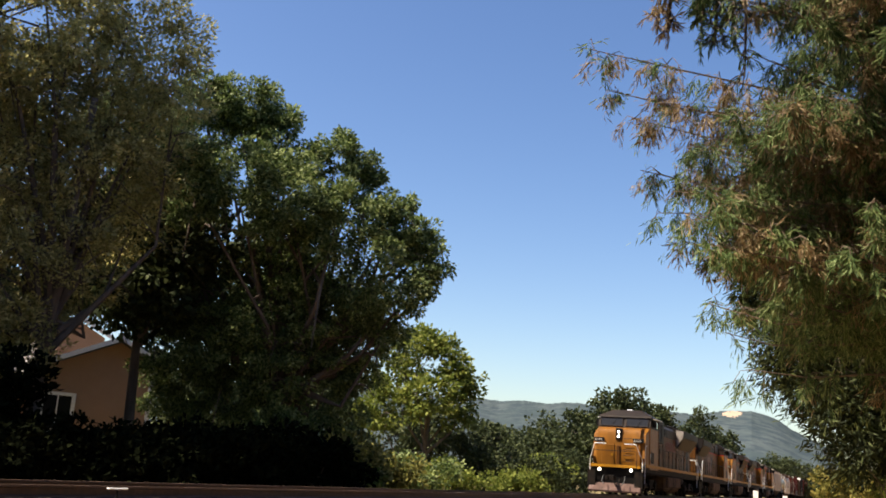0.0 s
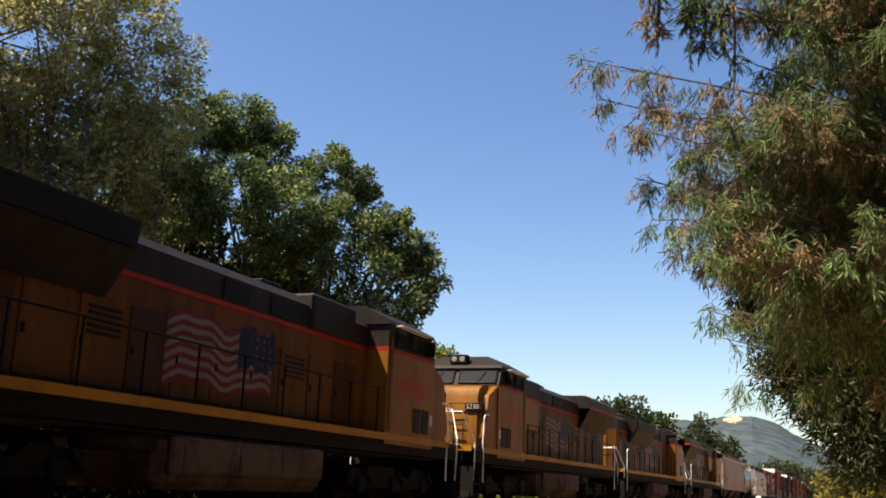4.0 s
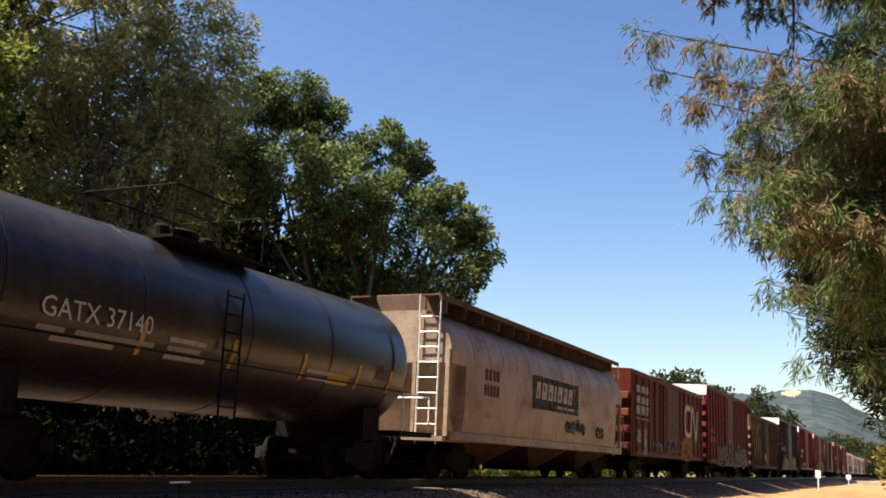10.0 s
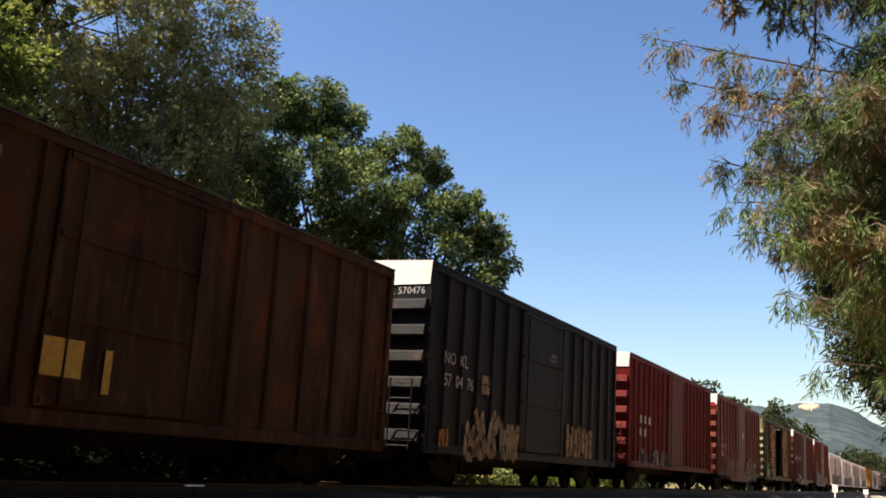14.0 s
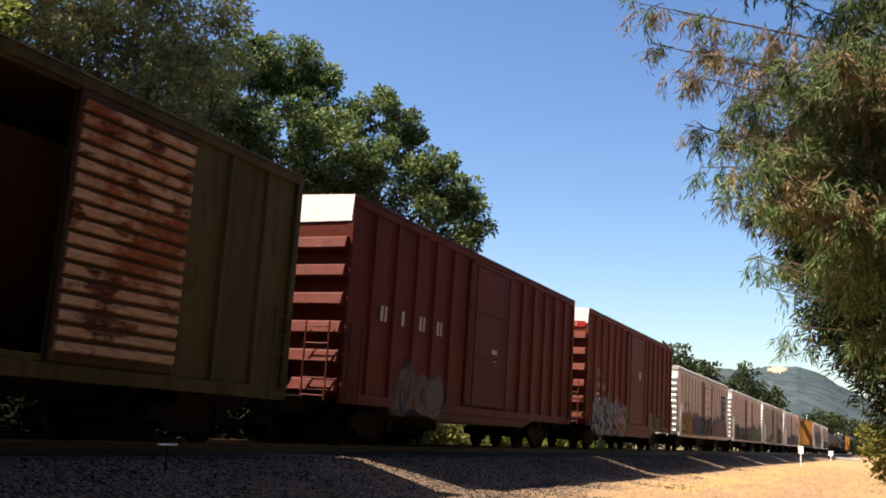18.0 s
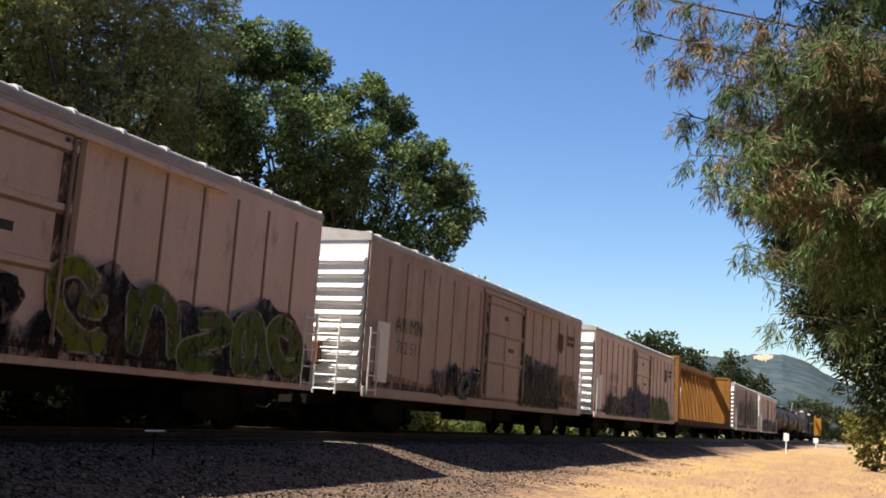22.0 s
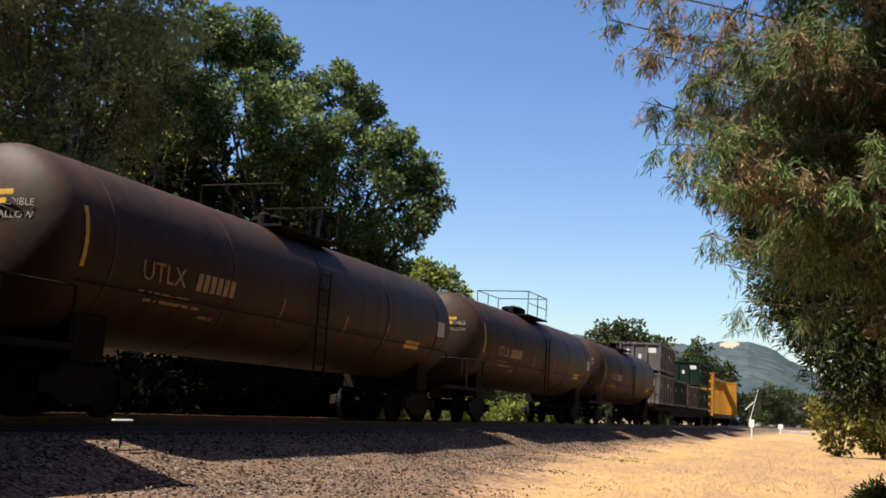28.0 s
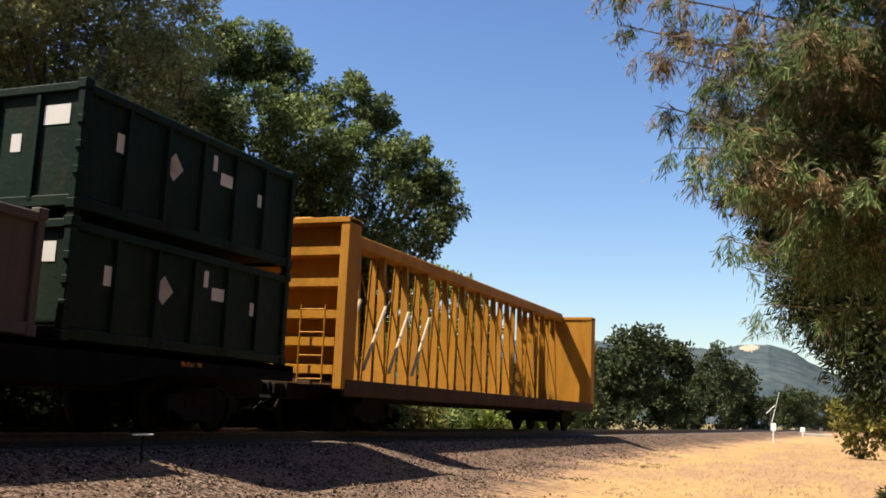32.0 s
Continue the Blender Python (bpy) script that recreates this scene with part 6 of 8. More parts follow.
def bin_container(name, label, y0, y1, z0, z1, mat, group="open-top containers"):
    """An open-top ribbed steel bin, 20 feet long."""
    ob = thing(name, label, "container", group)
    mid, h = (y0 + y1) / 2, (y1 - y0) / 2
    MOVES.append((ob, mid, False))
    w = 1.24
    for s in (-1, 1):
        part("side_wall", boxes((min(s * w, s * (w - 0.05)), max(s * w, s * (w - 0.05)), -h + 0.06, h - 0.06, z0 + 0.16, z1 - 0.02)), mat, ob)
        part("end_wall", boxes((-w + 0.05, w - 0.05, min(s * h, s * (h - 0.05)), max(s * h, s * (h - 0.05)), z0 + 0.16, z1 - 0.02)), mat, ob)
        part("top_rail", boxes((s * w - 0.07, s * w + 0.07, -h, h, z1 - 0.14, z1), bevel=0.02), mat, ob)
        part("bottom_rail", boxes((s * w - 0.06, s * w + 0.06, -h, h, z0 + 0.02, z0 + 0.2), bevel=0.02), mat, ob)
        part("end_rail", boxes((-w, w, s * h - 0.07, s * h + 0.07, z1 - 0.12, z1 + 0.02), bevel=0.02), mat, ob)
        part("end_sill", boxes((-w, w, s * h - 0.06, s * h + 0.06, z0 + 0.04, z0 + 0.22), bevel=0.02), mat, ob)
        for e in (-1, 1):
            for za, zb in ((z1 - 0.1, z1 + 0.06), (z0, z0 + 0.16)):
                part("corner_casting", boxes((s * w - 0.09, s * w + 0.09, e * h - 0.09, e * h + 0.09, za, zb), bevel=0.015), mat, ob)
            part("corner_post", boxes((s * w - 0.07, s * w + 0.07, e * h - 0.07, e * h + 0.07, z0 + 0.16, z1 - 0.1), bevel=0.015), mat, ob)
        me = rib(0.12, 0.07, z1 - z0 - 0.3, mat)
        for k in range(1, 6):
            placed("rib", me, ob, pose(s * w, -h + 2 * h * k / 6, z0 + 0.16, 0, 0, 0 if s > 0 else 180))
        for x in (-0.42, 0.42):
            placed("rib", me, ob, pose(x, s * h, z0 + 0.16, 0, 0, -90 if s < 0 else 90))
        for y in (-0.9, 0.9):
            part("fork_pocket", boxes((s * (w + 0.035), s * (w + 0.066), y - 0.16, y + 0.16, z0 + 0.04, z0 + 0.16) if s > 0 else (s * (w + 0.066), s * (w + 0.035), y - 0.16, y + 0.16, z0 + 0.04, z0 + 0.16)), M["black"], ob)
    if z0 > 2:
        for sx in (-1, 1):
            for e in (-1, 1):
                part("stacking_cone", boxes((sx * w - 0.06, sx * w + 0.06, e * h - 0.06, e * h + 0.06, z0 - 0.17, z0 + 0.01)), M["steel"], ob)
    part("floor", boxes((-w, w, -h, h, z0 + 0.1, z0 + 0.16)), mat, ob)
    part("tarp", boxes((-w + 0.08, w - 0.08, -h + 0.08, h - 0.08, z1 - 0.2, z1 - 0.12)), M["black"], ob)
    for z in (0.3, 0.5, 0.7):
        zz = z0 + (z1 - z0) * z
        part("hinge", boxes((w - 0.02, w + 0.1, -h - 0.1, -h + 0.02, zz - 0.06, zz + 0.06), bevel=0.01), mat, ob)
    for y, z, a, b in ((-h + 0.75, z1 - 0.85, 0.32, 0.30), (0.55, z1 - 0.75, 0.42, 0.22), (0.3, z1 - 0.55, 0.12, 0.28), (1.75, z1 - 0.9, 0.2, 0.24)):
        part("placard", boxes((w + 0.005, w + 0.009, y, y + a, z, z + b)), M["paper"], ob, "white paper placard")
    for x, z, a, b in ((0.5, z1 - 0.6, 0.5, 0.3), (-0.1, z1 - 0.98, 0.2, 0.28), (-0.85, z1 - 0.7, 0.14, 0.3)):
        part("placard", boxes((x, x + a, -h - 0.012, -h - 0.006, z, z + b)), M["paper"], ob, "white paper placard")
    for zc_, yc_ in ((z1 - 0.75, -0.75),):
        ring = [(yc_ - 0.24, zc_), (yc_, zc_ - 0.24), (yc_ + 0.24, zc_), (yc_, zc_ + 0.24)]
        part("hazard_diamond", prism(bmesh.new(), ring, w + 0.004, w + 0.008, "x"), M["paper_worn"], ob, "worn white diamond placard")
    return ob


def flatcar(label, y0, y1):
    car = thing("container_flatcar", label, "flat car", "freight cars of the train")
    mid, h = (y0 + y1) / 2, (y1 - y0) / 2
    MOVES.append((car, mid, False))
    part("deck", boxes((-1.35, 1.35, -h, h, 1.18, 1.3), bevel=0.01), M["steel"], car)
    for s in (-1, 1):
        part("side_sill", prism(bmesh.new(), [(-h, 1.3), (h, 1.3), (h, 1.0), (h * 0.7, 0.95), (h * 0.6, 0.72), (-h * 0.6, 0.72), (-h * 0.7, 0.95), (-h, 1.0)], s * 1.3 - 0.05, s * 1.3 + 0.05, "x"), M["pilot"], car)
        for k in range(4):
            y = -h + 2 * h * (k + 0.5) / 4
            part("reflector", boxes((s * 1.352 - 0.004, s * 1.352 + 0.004, y - 0.28, y + 0.28, 1.1, 1.18)), M["spray_orange"], car)
    part("centre_sill", boxes((-0.35, 0.35, -h - 0.4, h + 0.4, 0.65, 1.18)), M["steel"], car)
    part("hand_brake", tube(bmesh.new(), [(0.9, -h - 0.1, 1.1), (0.9, -h - 0.1, 2.1), (1.1, -h - 0.1, 2.2), (1.1, -h - 0.1, 1.1)], 0.025, 6), M["steel"], car)
    running_gear(car, h + 0.5, 3.0)
    return car


def wavy_strip(car, name, mat, label, x, y0, y1, z0, z1, amp=0.09, phase=0.0):
    """A flat painted strip that waves along y."""
    bm = bmesh.new()
    prev = None
    for i in range(17):
        u = i / 16
        y = y0 + (y1 - y0) * u
        dz = amp * math.sin(u * 10.5 + phase) + 0.05 * math.sin(u * 23)
        a, b = bm.verts.new((x, y, z0 + dz)), bm.verts.new((x, y, z1 + dz))
        if prev:
            bm.faces.new((prev[0], a, b, prev[1]))
        prev = (a, b)
    return part(name, bm, mat, car, label)


def flag_panel(car, x, y0, y1, z0, z1, flip=1):
    """A waving flag on the hood side, in thin stripes with a dark canton."""
    n = 13
    o = 0.003 if x > 0 else -0.003
    for k in range(n):
        za, zb = z0 + (z1 - z0) * k / n, z0 + (z1 - z0) * (k + 1) / n
        wavy_strip(car, "flag_stripe", M["flag_red"] if k % 2 == 0 else M["flag_white"], "waving striped flag painted on the hood", x, y0, y1, za, zb)
    ya, yb = (y1 - (y1 - y0) * 0.36, y1 + 0.05) if flip > 0 else (y0 - 0.05, y0 + (y1 - y0) * 0.36)
    cn_ = wavy_strip(car, "flag_canton", M["blue"], "dark blue flag canton", x + o, ya, yb, z0 + (z1 - z0) * 0.40, z1 + 0.03, 0.05, 1.0)
    for k in range(5):
        for j in range(4):
            yy = ya + (yb - ya) * (k + 0.6) / 5.3
            zz = z0 + (z1 - z0) * (0.48 + 0.13 * j)
            part("star", boxes((x + 2 * o - 0.001, x + 2 * o + 0.001, yy, yy + 0.05, zz, zz + 0.05)), M["spray_grey"], cn_)


def loco(label, y0, y1, kind, turned, number, flag=True, radiator=(0.3, 5.6)):
    """A six-axle diesel locomotive, 3.1 m wide. Its cab stands at -y; turned swaps the ends.
    kind: 'emd' with flared radiators at the rear, 'ge' with a winged radiator roof and steps in the hood."""
    car = thing("diesel_locomotive", label, "locomotive", "locomotives of the train")
    mid, h = (y0 + y1) / 2, (y1 - y0) / 2 - 0.35
    MOVES.append((car, mid, turned))
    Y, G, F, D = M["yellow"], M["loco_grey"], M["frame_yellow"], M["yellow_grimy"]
    lead = y0 < -230
    deck = 1.74
    part("frame", boxes((-1.45, 1.45, -h + 0.52, h - 0.52, 1.28, deck - 0.1)), M["steel"], car)
    for s in (-1, 1):
        part("frame_stripe", boxes((s * 1.5 - 0.02, s * 1.5 + 0.02, -h + 1.2, h - 1.2, deck - 0.16, deck)), F, car, "orange-yellow stripe along the walkway edge")
        part("walkway", boxes((min(s * 0.85, s * 1.5), max(s * 0.85, s * 1.5), -h + 1.2, h - 1.2, deck - 0.05, deck - 0.01)), G, car)
        bm = boxes((s * 1.38 - 0.08, s * 1.38 + 0.08, -2.6, 2.6, 0.55, 1.2), bevel=0.05)
        part("fuel_tank_side", bm, M["tank_dust"], car)
    part("fuel_tank", boxes((-1.32, 1.32, -2.8, 2.8, 0.32, 1.25), bevel=0.14), M["tank_dust"], car, "dusty brown fuel tank")
    for s in (-1, 1):
        part("air_reservoir", tube(bmesh.new(), [(s * 1.2, 2.9, 1.05), (s * 1.2, 4.6, 1.05)], 0.17, 12), M["steel"], car, smooth=True)
    # wide-nose cab
    n0 = -h + (0.95 if lead else 1.2)
    nt_ = deck + 2.02
    nose = [(n0 + 0.06, deck - 0.1), (n0 + 0.02, deck + 0.3), (n0 + 0.06, deck + 1.56), (n0 + 0.2, deck + 1.82), (n0 + 0.5, deck + 1.94), (-h + 2.45, nt_), (-h + 2.45, deck - 0.1)]
    bm = prism(bmesh.new(), nose, -1.46, 1.46, "x")
    bmesh.ops.bevel(bm, geom=[e for e in bm.edges if abs(abs(e.verts[0].co.x) - 1.46) < 1e-3 and abs(abs(e.verts[1].co.x) - 1.46) < 1e-3 and e.verts[0].co.x * e.verts[1].co.x > 0 and max(v.co.y for v in e.verts) < n0 + 1.2], offset=0.26, segments=5, affect="EDGES")
    for edge in bm.edges:
        edge.smooth = len(edge.link_faces) == 2 and edge.calc_face_angle() < 0.5
    part("nose", bm, Y, car, smooth=True)
    part("nose_door", boxes((-0.95, -0.22, n0 - 0.012, n0 + 0.1, deck - 0.3, deck + 1.0), bevel=0.02), Y, car)
    part("door_latch", boxes((-0.4, -0.28, n0 - 0.04, n0, deck + 0.35, deck + 0.5), bevel=0.01), M["frame_yellow"], car)
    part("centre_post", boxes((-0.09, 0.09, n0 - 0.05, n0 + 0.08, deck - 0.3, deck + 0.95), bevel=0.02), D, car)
    for z in (0.1, 0.42, 0.74, 1.08, 1.34):
        part("nose_rung", tube(bmesh.new(), [(0.3, n0 + 0.08, deck + z), (0.3, n0 - 0.06, deck + z), (0.78, n0 - 0.06, deck + z), (0.78, n0 + 0.08, deck + z)], 0.016, 5), M["loco_grey"], car)
    c0, c1 = -h + 2.4, -h + 5.4
    top = 4.72 if kind == "emd" else 4.70
    part("cab_body", boxes((-1.5, 1.5, c0, c1, deck - 0.25, nt_ + 0.02)), Y, car)
    upper = [(c0 - 0.01, nt_ + 0.02), (c0 + 0.26, top - 0.34), (c1, top - 0.34), (c1, nt_ + 0.02)]
    part("cab_upper", prism(bmesh.new(), upper, -1.5, 1.5, "x"), G, car, "grey upper part of the cab")
    if y0 > -230:
        part("cab_stripe", boxes((-1.508, 1.508, c0 + 0.1, c1 + 0.004, nt_ - 0.04, nt_ + 0.05)), M["red"], car)
    bm = bmesh.new()
    lo = [bm.verts.new(v) for v in ((-1.56, c0 + 0.14, top - 0.36), (1.56, c0 + 0.14, top - 0.36), (1.56, c1 + 0.06, top - 0.36), (-1.56, c1 + 0.06, top - 0.36))]
    md = [bm.verts.new(v) for v in ((-1.5, c0 + 0.22, top - 0.26), (1.5, c0 + 0.22, top - 0.26), (1.5, c1 + 0.06, top - 0.26), (-1.5, c1 + 0.06, top - 0.26))]
    hi = [bm.verts.new(v) for v in ((-0.82, c0 + 0.8, top + 0.1), (0.82, c0 + 0.8, top + 0.1), (0.82, c1 + 0.06, top + 0.1), (-0.82, c1 + 0.06, top + 0.1))]
    for ra, rb in ((lo, md), (md, hi)):
        for k in range(4):
            bm.faces.new((ra[k], ra[(k + 1) % 4], rb[(k + 1) % 4], rb[k]))
    bm.faces.new(hi)
    bm.faces.new(lo[::-1])
    part("cab_roof", bm, G, car, "brown-grey bevelled cab roof")
    part("antenna_dome", lathe(bmesh.new(), [(top + 0.1, 0.22), (top + 0.17, 0.2), (top + 0.2, 0.05)], "z", 12, (0, c0 + 1.6, 0)), M["white_metal"], car)
    for x0, x1 in ((-1.38, -0.1), (0.1, 1.38)):
        bm = bmesh.new()
        za, zb = nt_ + 0.10, top - 0.40
        ya = c0 - 0.025 + (za - nt_ - 0.02) / (top - 0.36 - nt_) * 0.26
        yb = c0 - 0.025 + (zb - nt_ - 0.02) / (top - 0.36 - nt_) * 0.26
        q_pts = [(x0, ya, za), (x1, ya, za), (x1, yb, zb), (x0, yb, zb)]
        bm.faces.new([bm.verts.new(p) for p in q_pts])
        win = part("windshield", bm, M["glass"], car)
        for a, b in zip(q_pts, q_pts[1:] + q_pts[:1]):
            part("window_frame", tube(bmesh.new(), [(a[0], a[1] - 0.01, a[2]), (b[0], b[1] - 0.01, b[2])], 0.03, 5), G, win)
        part("wiper", tube(bmesh.new(), [((x0 + x1) / 2, ya - 0.05, za), ((x0 + x1) / 2 + 0.25, yb - 0.05, zb - 0.08)], 0.012, 4), M["black"], win)
    for s in (-1, 1):
        for a, b in ((c0 + 0.75, c0 + 1.6), (c0 + 1.75, c0 + 2.6)):
            x0, x1 = sorted((s * 1.501, s * 1.506))
            zl, zh = nt_ + 0.09, top - 0.42
            win = part("side_window", boxes((x0, x1, a, b, zl, zh)), M["glass"], car)
            for p, q in (((a, zl), (b, zl)), ((b, zl), (b, zh)), ((b, zh), (a, zh)), ((a, zh), (a, zl))):
                part("window_frame", tube(bmesh.new(), [(s * 1.51, *p), (s * 1.51, *q)], 0.03, 5), M["black"], win)
        part("sunshade", boxes((min(s * 1.5, s * 1.72), max(s * 1.5, s * 1.72), c0 + 0.7, c0 + 2.7, top - 0.38, top - 0.35)), M["alu"], car, "pale sunshade over the side windows")
        x0, x1 = sorted((s * 1.502, s * 1.52))
        for a in (c0 + 0.35, c0 + 0.9):
            part("side_grille", boxes((x0, x1, a, a + 0.42, deck + 0.1, deck + 0.72)), M["black"], car)
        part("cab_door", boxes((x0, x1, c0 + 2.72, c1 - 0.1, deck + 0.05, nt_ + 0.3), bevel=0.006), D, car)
        part("notice", boxes((x0, x1, c0 + 0.08, c0 + 0.26, deck + 0.35, deck + 0.62)), M["mark_white"], car, "small white notice")
        part("mirror", boxes((min(s * 1.5, s * 1.75), max(s * 1.5, s * 1.75), c0 + 0.6, c0 + 0.64, nt_ + 0.1, nt_ + 0.5)), M["black"], car)
    # headlights, ditch lights, number boards
    hb = part("headlight_housing", boxes((-0.17, 0.17, n0 - 0.02, n0 + 0.42, deck + 1.26, deck + 1.9), bevel=0.03) if kind == "emd" else boxes((-0.3, 0.3, c0 + 0.2, c0 + 0.5, top - 0.2, top + 0.1), bevel=0.03), M["black"], car)
    lit = M["headlight"] if not turned and y0 < -230 else M["lens"]
    for k in (0, 1):
        z = deck + 1.45 + 0.26 * k
        part("headlight", lathe(bmesh.new(), [(n0 - 0.035, 0.01), (n0 - 0.03, 0.06), (n0 + 0.05, 0.07)], "y", 14, (0, 0, z)) if kind == "emd" else lathe(bmesh.new(), [(c0 + 0.18, 0.01), (c0 + 0.185, 0.09), (c0 + 0.24, 0.1)], "y", 14, (-0.14 + 0.28 * k, 0, top - 0.05)), lit, hb)
    for s in (-1, 1):
        part("ditch_light", lathe(bmesh.new(), [(-h + 0.07, 0.01), (-h + 0.08, 0.065), (-h + 0.2, 0.075)], "y", 14, (s * 0.88, 0, deck - 0.40)), lit, car)
        nb = part("number_board", boxes((s * 1.1 - 0.29, s * 1.1 + 0.29, n0 - 0.02, n0 + 0.16, deck + 1.13, deck + 1.36), bevel=0.012), M["black"], car)
        lettering(number, 0.215, M["mark_white"], nb, on_end(s * 1.1 - 0.25, n0 - 0.026, deck + 1.17), "board_number", "white number on the board")
    # front platform, pilot, steps, handrails
    for s in (-1, 1):
        fy, fz, fw = (h - 0.22, deck - 0.13, 1.4) if lead and s < 0 else (h, deck, 1.5)
        e0, e1 = sorted((s * (h - 1.25), s * (fy - 0.05)))
        part("end_platform", boxes((-fw + 0.05, fw - 0.05, e0, e1, fz - 0.1, fz - 0.03)), G, car)
        part("end_stripe", boxes((-fw, fw, min(s * fy, s * (fy - 0.04)), max(s * fy, s * (fy - 0.04)), fz - 0.14, fz + 0.01)), F, car)
        part("pilot", boxes((-1.4, 1.4, min(s * (h - 0.42), s * (h - 0.5)), max(s * (h - 0.42), s * (h - 0.5)), 0.6, deck - 0.12), bevel=0.01), M["pilot"], car, "soot-black pilot plate under the platform")
        bm = prism(bmesh.new(), [(s * (h - 0.28), 0.62), (s * (h - 0.02), 0.22), (s * (h - 0.05), 0.12), (s * (h - 0.36), 0.12), (s * (h - 0.45), 0.62)], -1.42, 1.42, "x")
        part("plow", bm, M["plow"] if lead else M["pilot"], car, "scuffed pinkish plow blade" if lead else "")
        for x in (-0.88, 0.88):
            part("lamp_bracket", boxes((x - 0.05, x + 0.05, min(s * (h - 0.45), s * (h - 0.12)), max(s * (h - 0.45), s * (h - 0.12)), deck - 0.43, deck - 0.37)), M["steel"], car)
        for x in (-1.3, 1.3):
            st = bmesh.new()
            for z in (0.35, 0.65, 0.95):
                box(st, x - 0.22, x + 0.22, min(s * (h - 0.75), s * (h - 0.2)), max(s * (h - 0.75), s * (h - 0.2)), z, z + 0.03)
            box(st, x - 0.22, x + 0.22, s * (h - 0.47) - 0.3, s * (h - 0.47) - 0.26, 0.3, deck - 0.45)
            box(st, x - 0.22, x + 0.22, s * (h - 0.47) + 0.26, s * (h - 0.47) + 0.3, 0.3, deck - 0.45)
            part("steps", st, M["steel"], car)
        for x in (-1.46, 1.46):
            i = 1 if x > 0 else -1
            for pts in ([(i * 0.5, h - 0.06, deck + 1.0), (i * 1.15, h - 0.06, deck + 1.0), (x, h - 0.4, deck + 0.15), (x, h - 0.4, deck - 0.25), (x * 0.98, h - 0.4, 0.72)],
                        [(x, h - 1.2, 0.7), (x, h - 1.2, deck - 0.2), (x, h - 1.12, deck + 0.1), (x, h - 1.2, deck + 0.92), (x, h - 1.3, deck + 1.02), (x, h - 1.65, deck + 1.02)]):
                part("stair_handrail", tube(bmesh.new(), [(a, s * b, c) for a, b, c in pts], 0.022, 6), M["white_metal"], car, "white stair handrail")
        part("end_railing", tube(bmesh.new(), [(-1.2, s * (h - 0.05), deck - 0.05), (-1.2, s * (h - 0.05), deck + 0.62), (-0.4, s * (h - 0.05), deck + 0.62), (0.4, s * (h - 0.05), deck + 0.62), (1.2, s * (h - 0.05), deck + 0.62), (1.2, s * (h - 0.05), deck - 0.4)], 0.02, 6), G, car)
        part("hoses", tube(tube(bmesh.new(), [(-0.6, s * h, 1.0), (-0.6, s * (h + 0.35), 0.7), (-0.45, s * (h + 0.5), 0.55)], 0.035, 6), [(0.6, s * h, 1.0), (0.62, s * (h + 0.35), 0.7), (0.5, s * (h + 0.5), 0.5)], 0.035, 6), M["rubber"], car)
    # walkway railings
    for s in (-1, 1):
        for k in range(11):
            y = c1 + 0.4 + (h - 1.9 - c1) * k / 10
            part("stanchion", tube(bmesh.new(), [(s * 1.47, y, deck), (s * 1.47, y, deck + 1.02)], 0.022, 5), M["black"], car)
        part("walkway_handrail", tube(bmesh.new(), [(s * 1.47, c1 + 0.2, deck + 1.02), (s * 1.47, h - 1.6, deck + 1.02)], 0.02, 5), M["black"], car)
    # long hood
    hw, ht = 0.93, 4.52
    e = h - 1.2
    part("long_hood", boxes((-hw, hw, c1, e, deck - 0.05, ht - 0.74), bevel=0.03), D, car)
    part("hood_roof", prism(bmesh.new(), [(-hw - 0.01, ht - 0.75), (hw + 0.01, ht - 0.75), (hw + 0.01, ht - 0.24), (hw - 0.25, ht - 0.02), (-hw + 0.25, ht - 0.02), (-hw - 0.01, ht - 0.24)], c1, e), G, car)
    for s in (-1, 1):
        if y0 > -230:
            part("hood_stripe", boxes((s * (hw + 0.016) - 0.006, s * (hw + 0.016) + 0.006, c1 + 0.1, e - 0.05, ht - 0.83, ht - 0.74)), M["red"], car, "thin red stripe under the grey roof")
        n = 12
        for k in range(n):
            a = c1 + 0.6 + (e - c1 - 0.8) * k / n
            b = a + (e - c1 - 0.8) / n - 0.12
            x0, x1 = sorted((s * hw, s * (hw + 0.025)))
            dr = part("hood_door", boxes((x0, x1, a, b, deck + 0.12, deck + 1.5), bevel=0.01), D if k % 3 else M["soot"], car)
            part("latch", boxes((s * (hw + 0.035) - 0.012, s * (hw + 0.035) + 0.012, b - 0.12, b - 0.06, deck + 0.7, deck + 0.85)), M["steel"], dr)
            if k in (2, 7, 10):
                for q in range(5):
                    part("louvre", boxes((s * (hw + 0.035) - 0.014, s * (hw + 0.035) + 0.014, a + 0.12, b - 0.18, deck + 0.9 + 0.1 * q, deck + 0.95 + 0.1 * q)), M["black"], dr)
        x0, x1 = sorted((s * hw, s * (hw + 0.04)))
        for a, b in ((0.8, 2.6), (3.0, 4.6), (5.4, 6.3)):
            part("hood_grille", boxes((x0, x1, c1 + a, c1 + b, ht - 0.68, ht - 0.3)), M["black"], car)
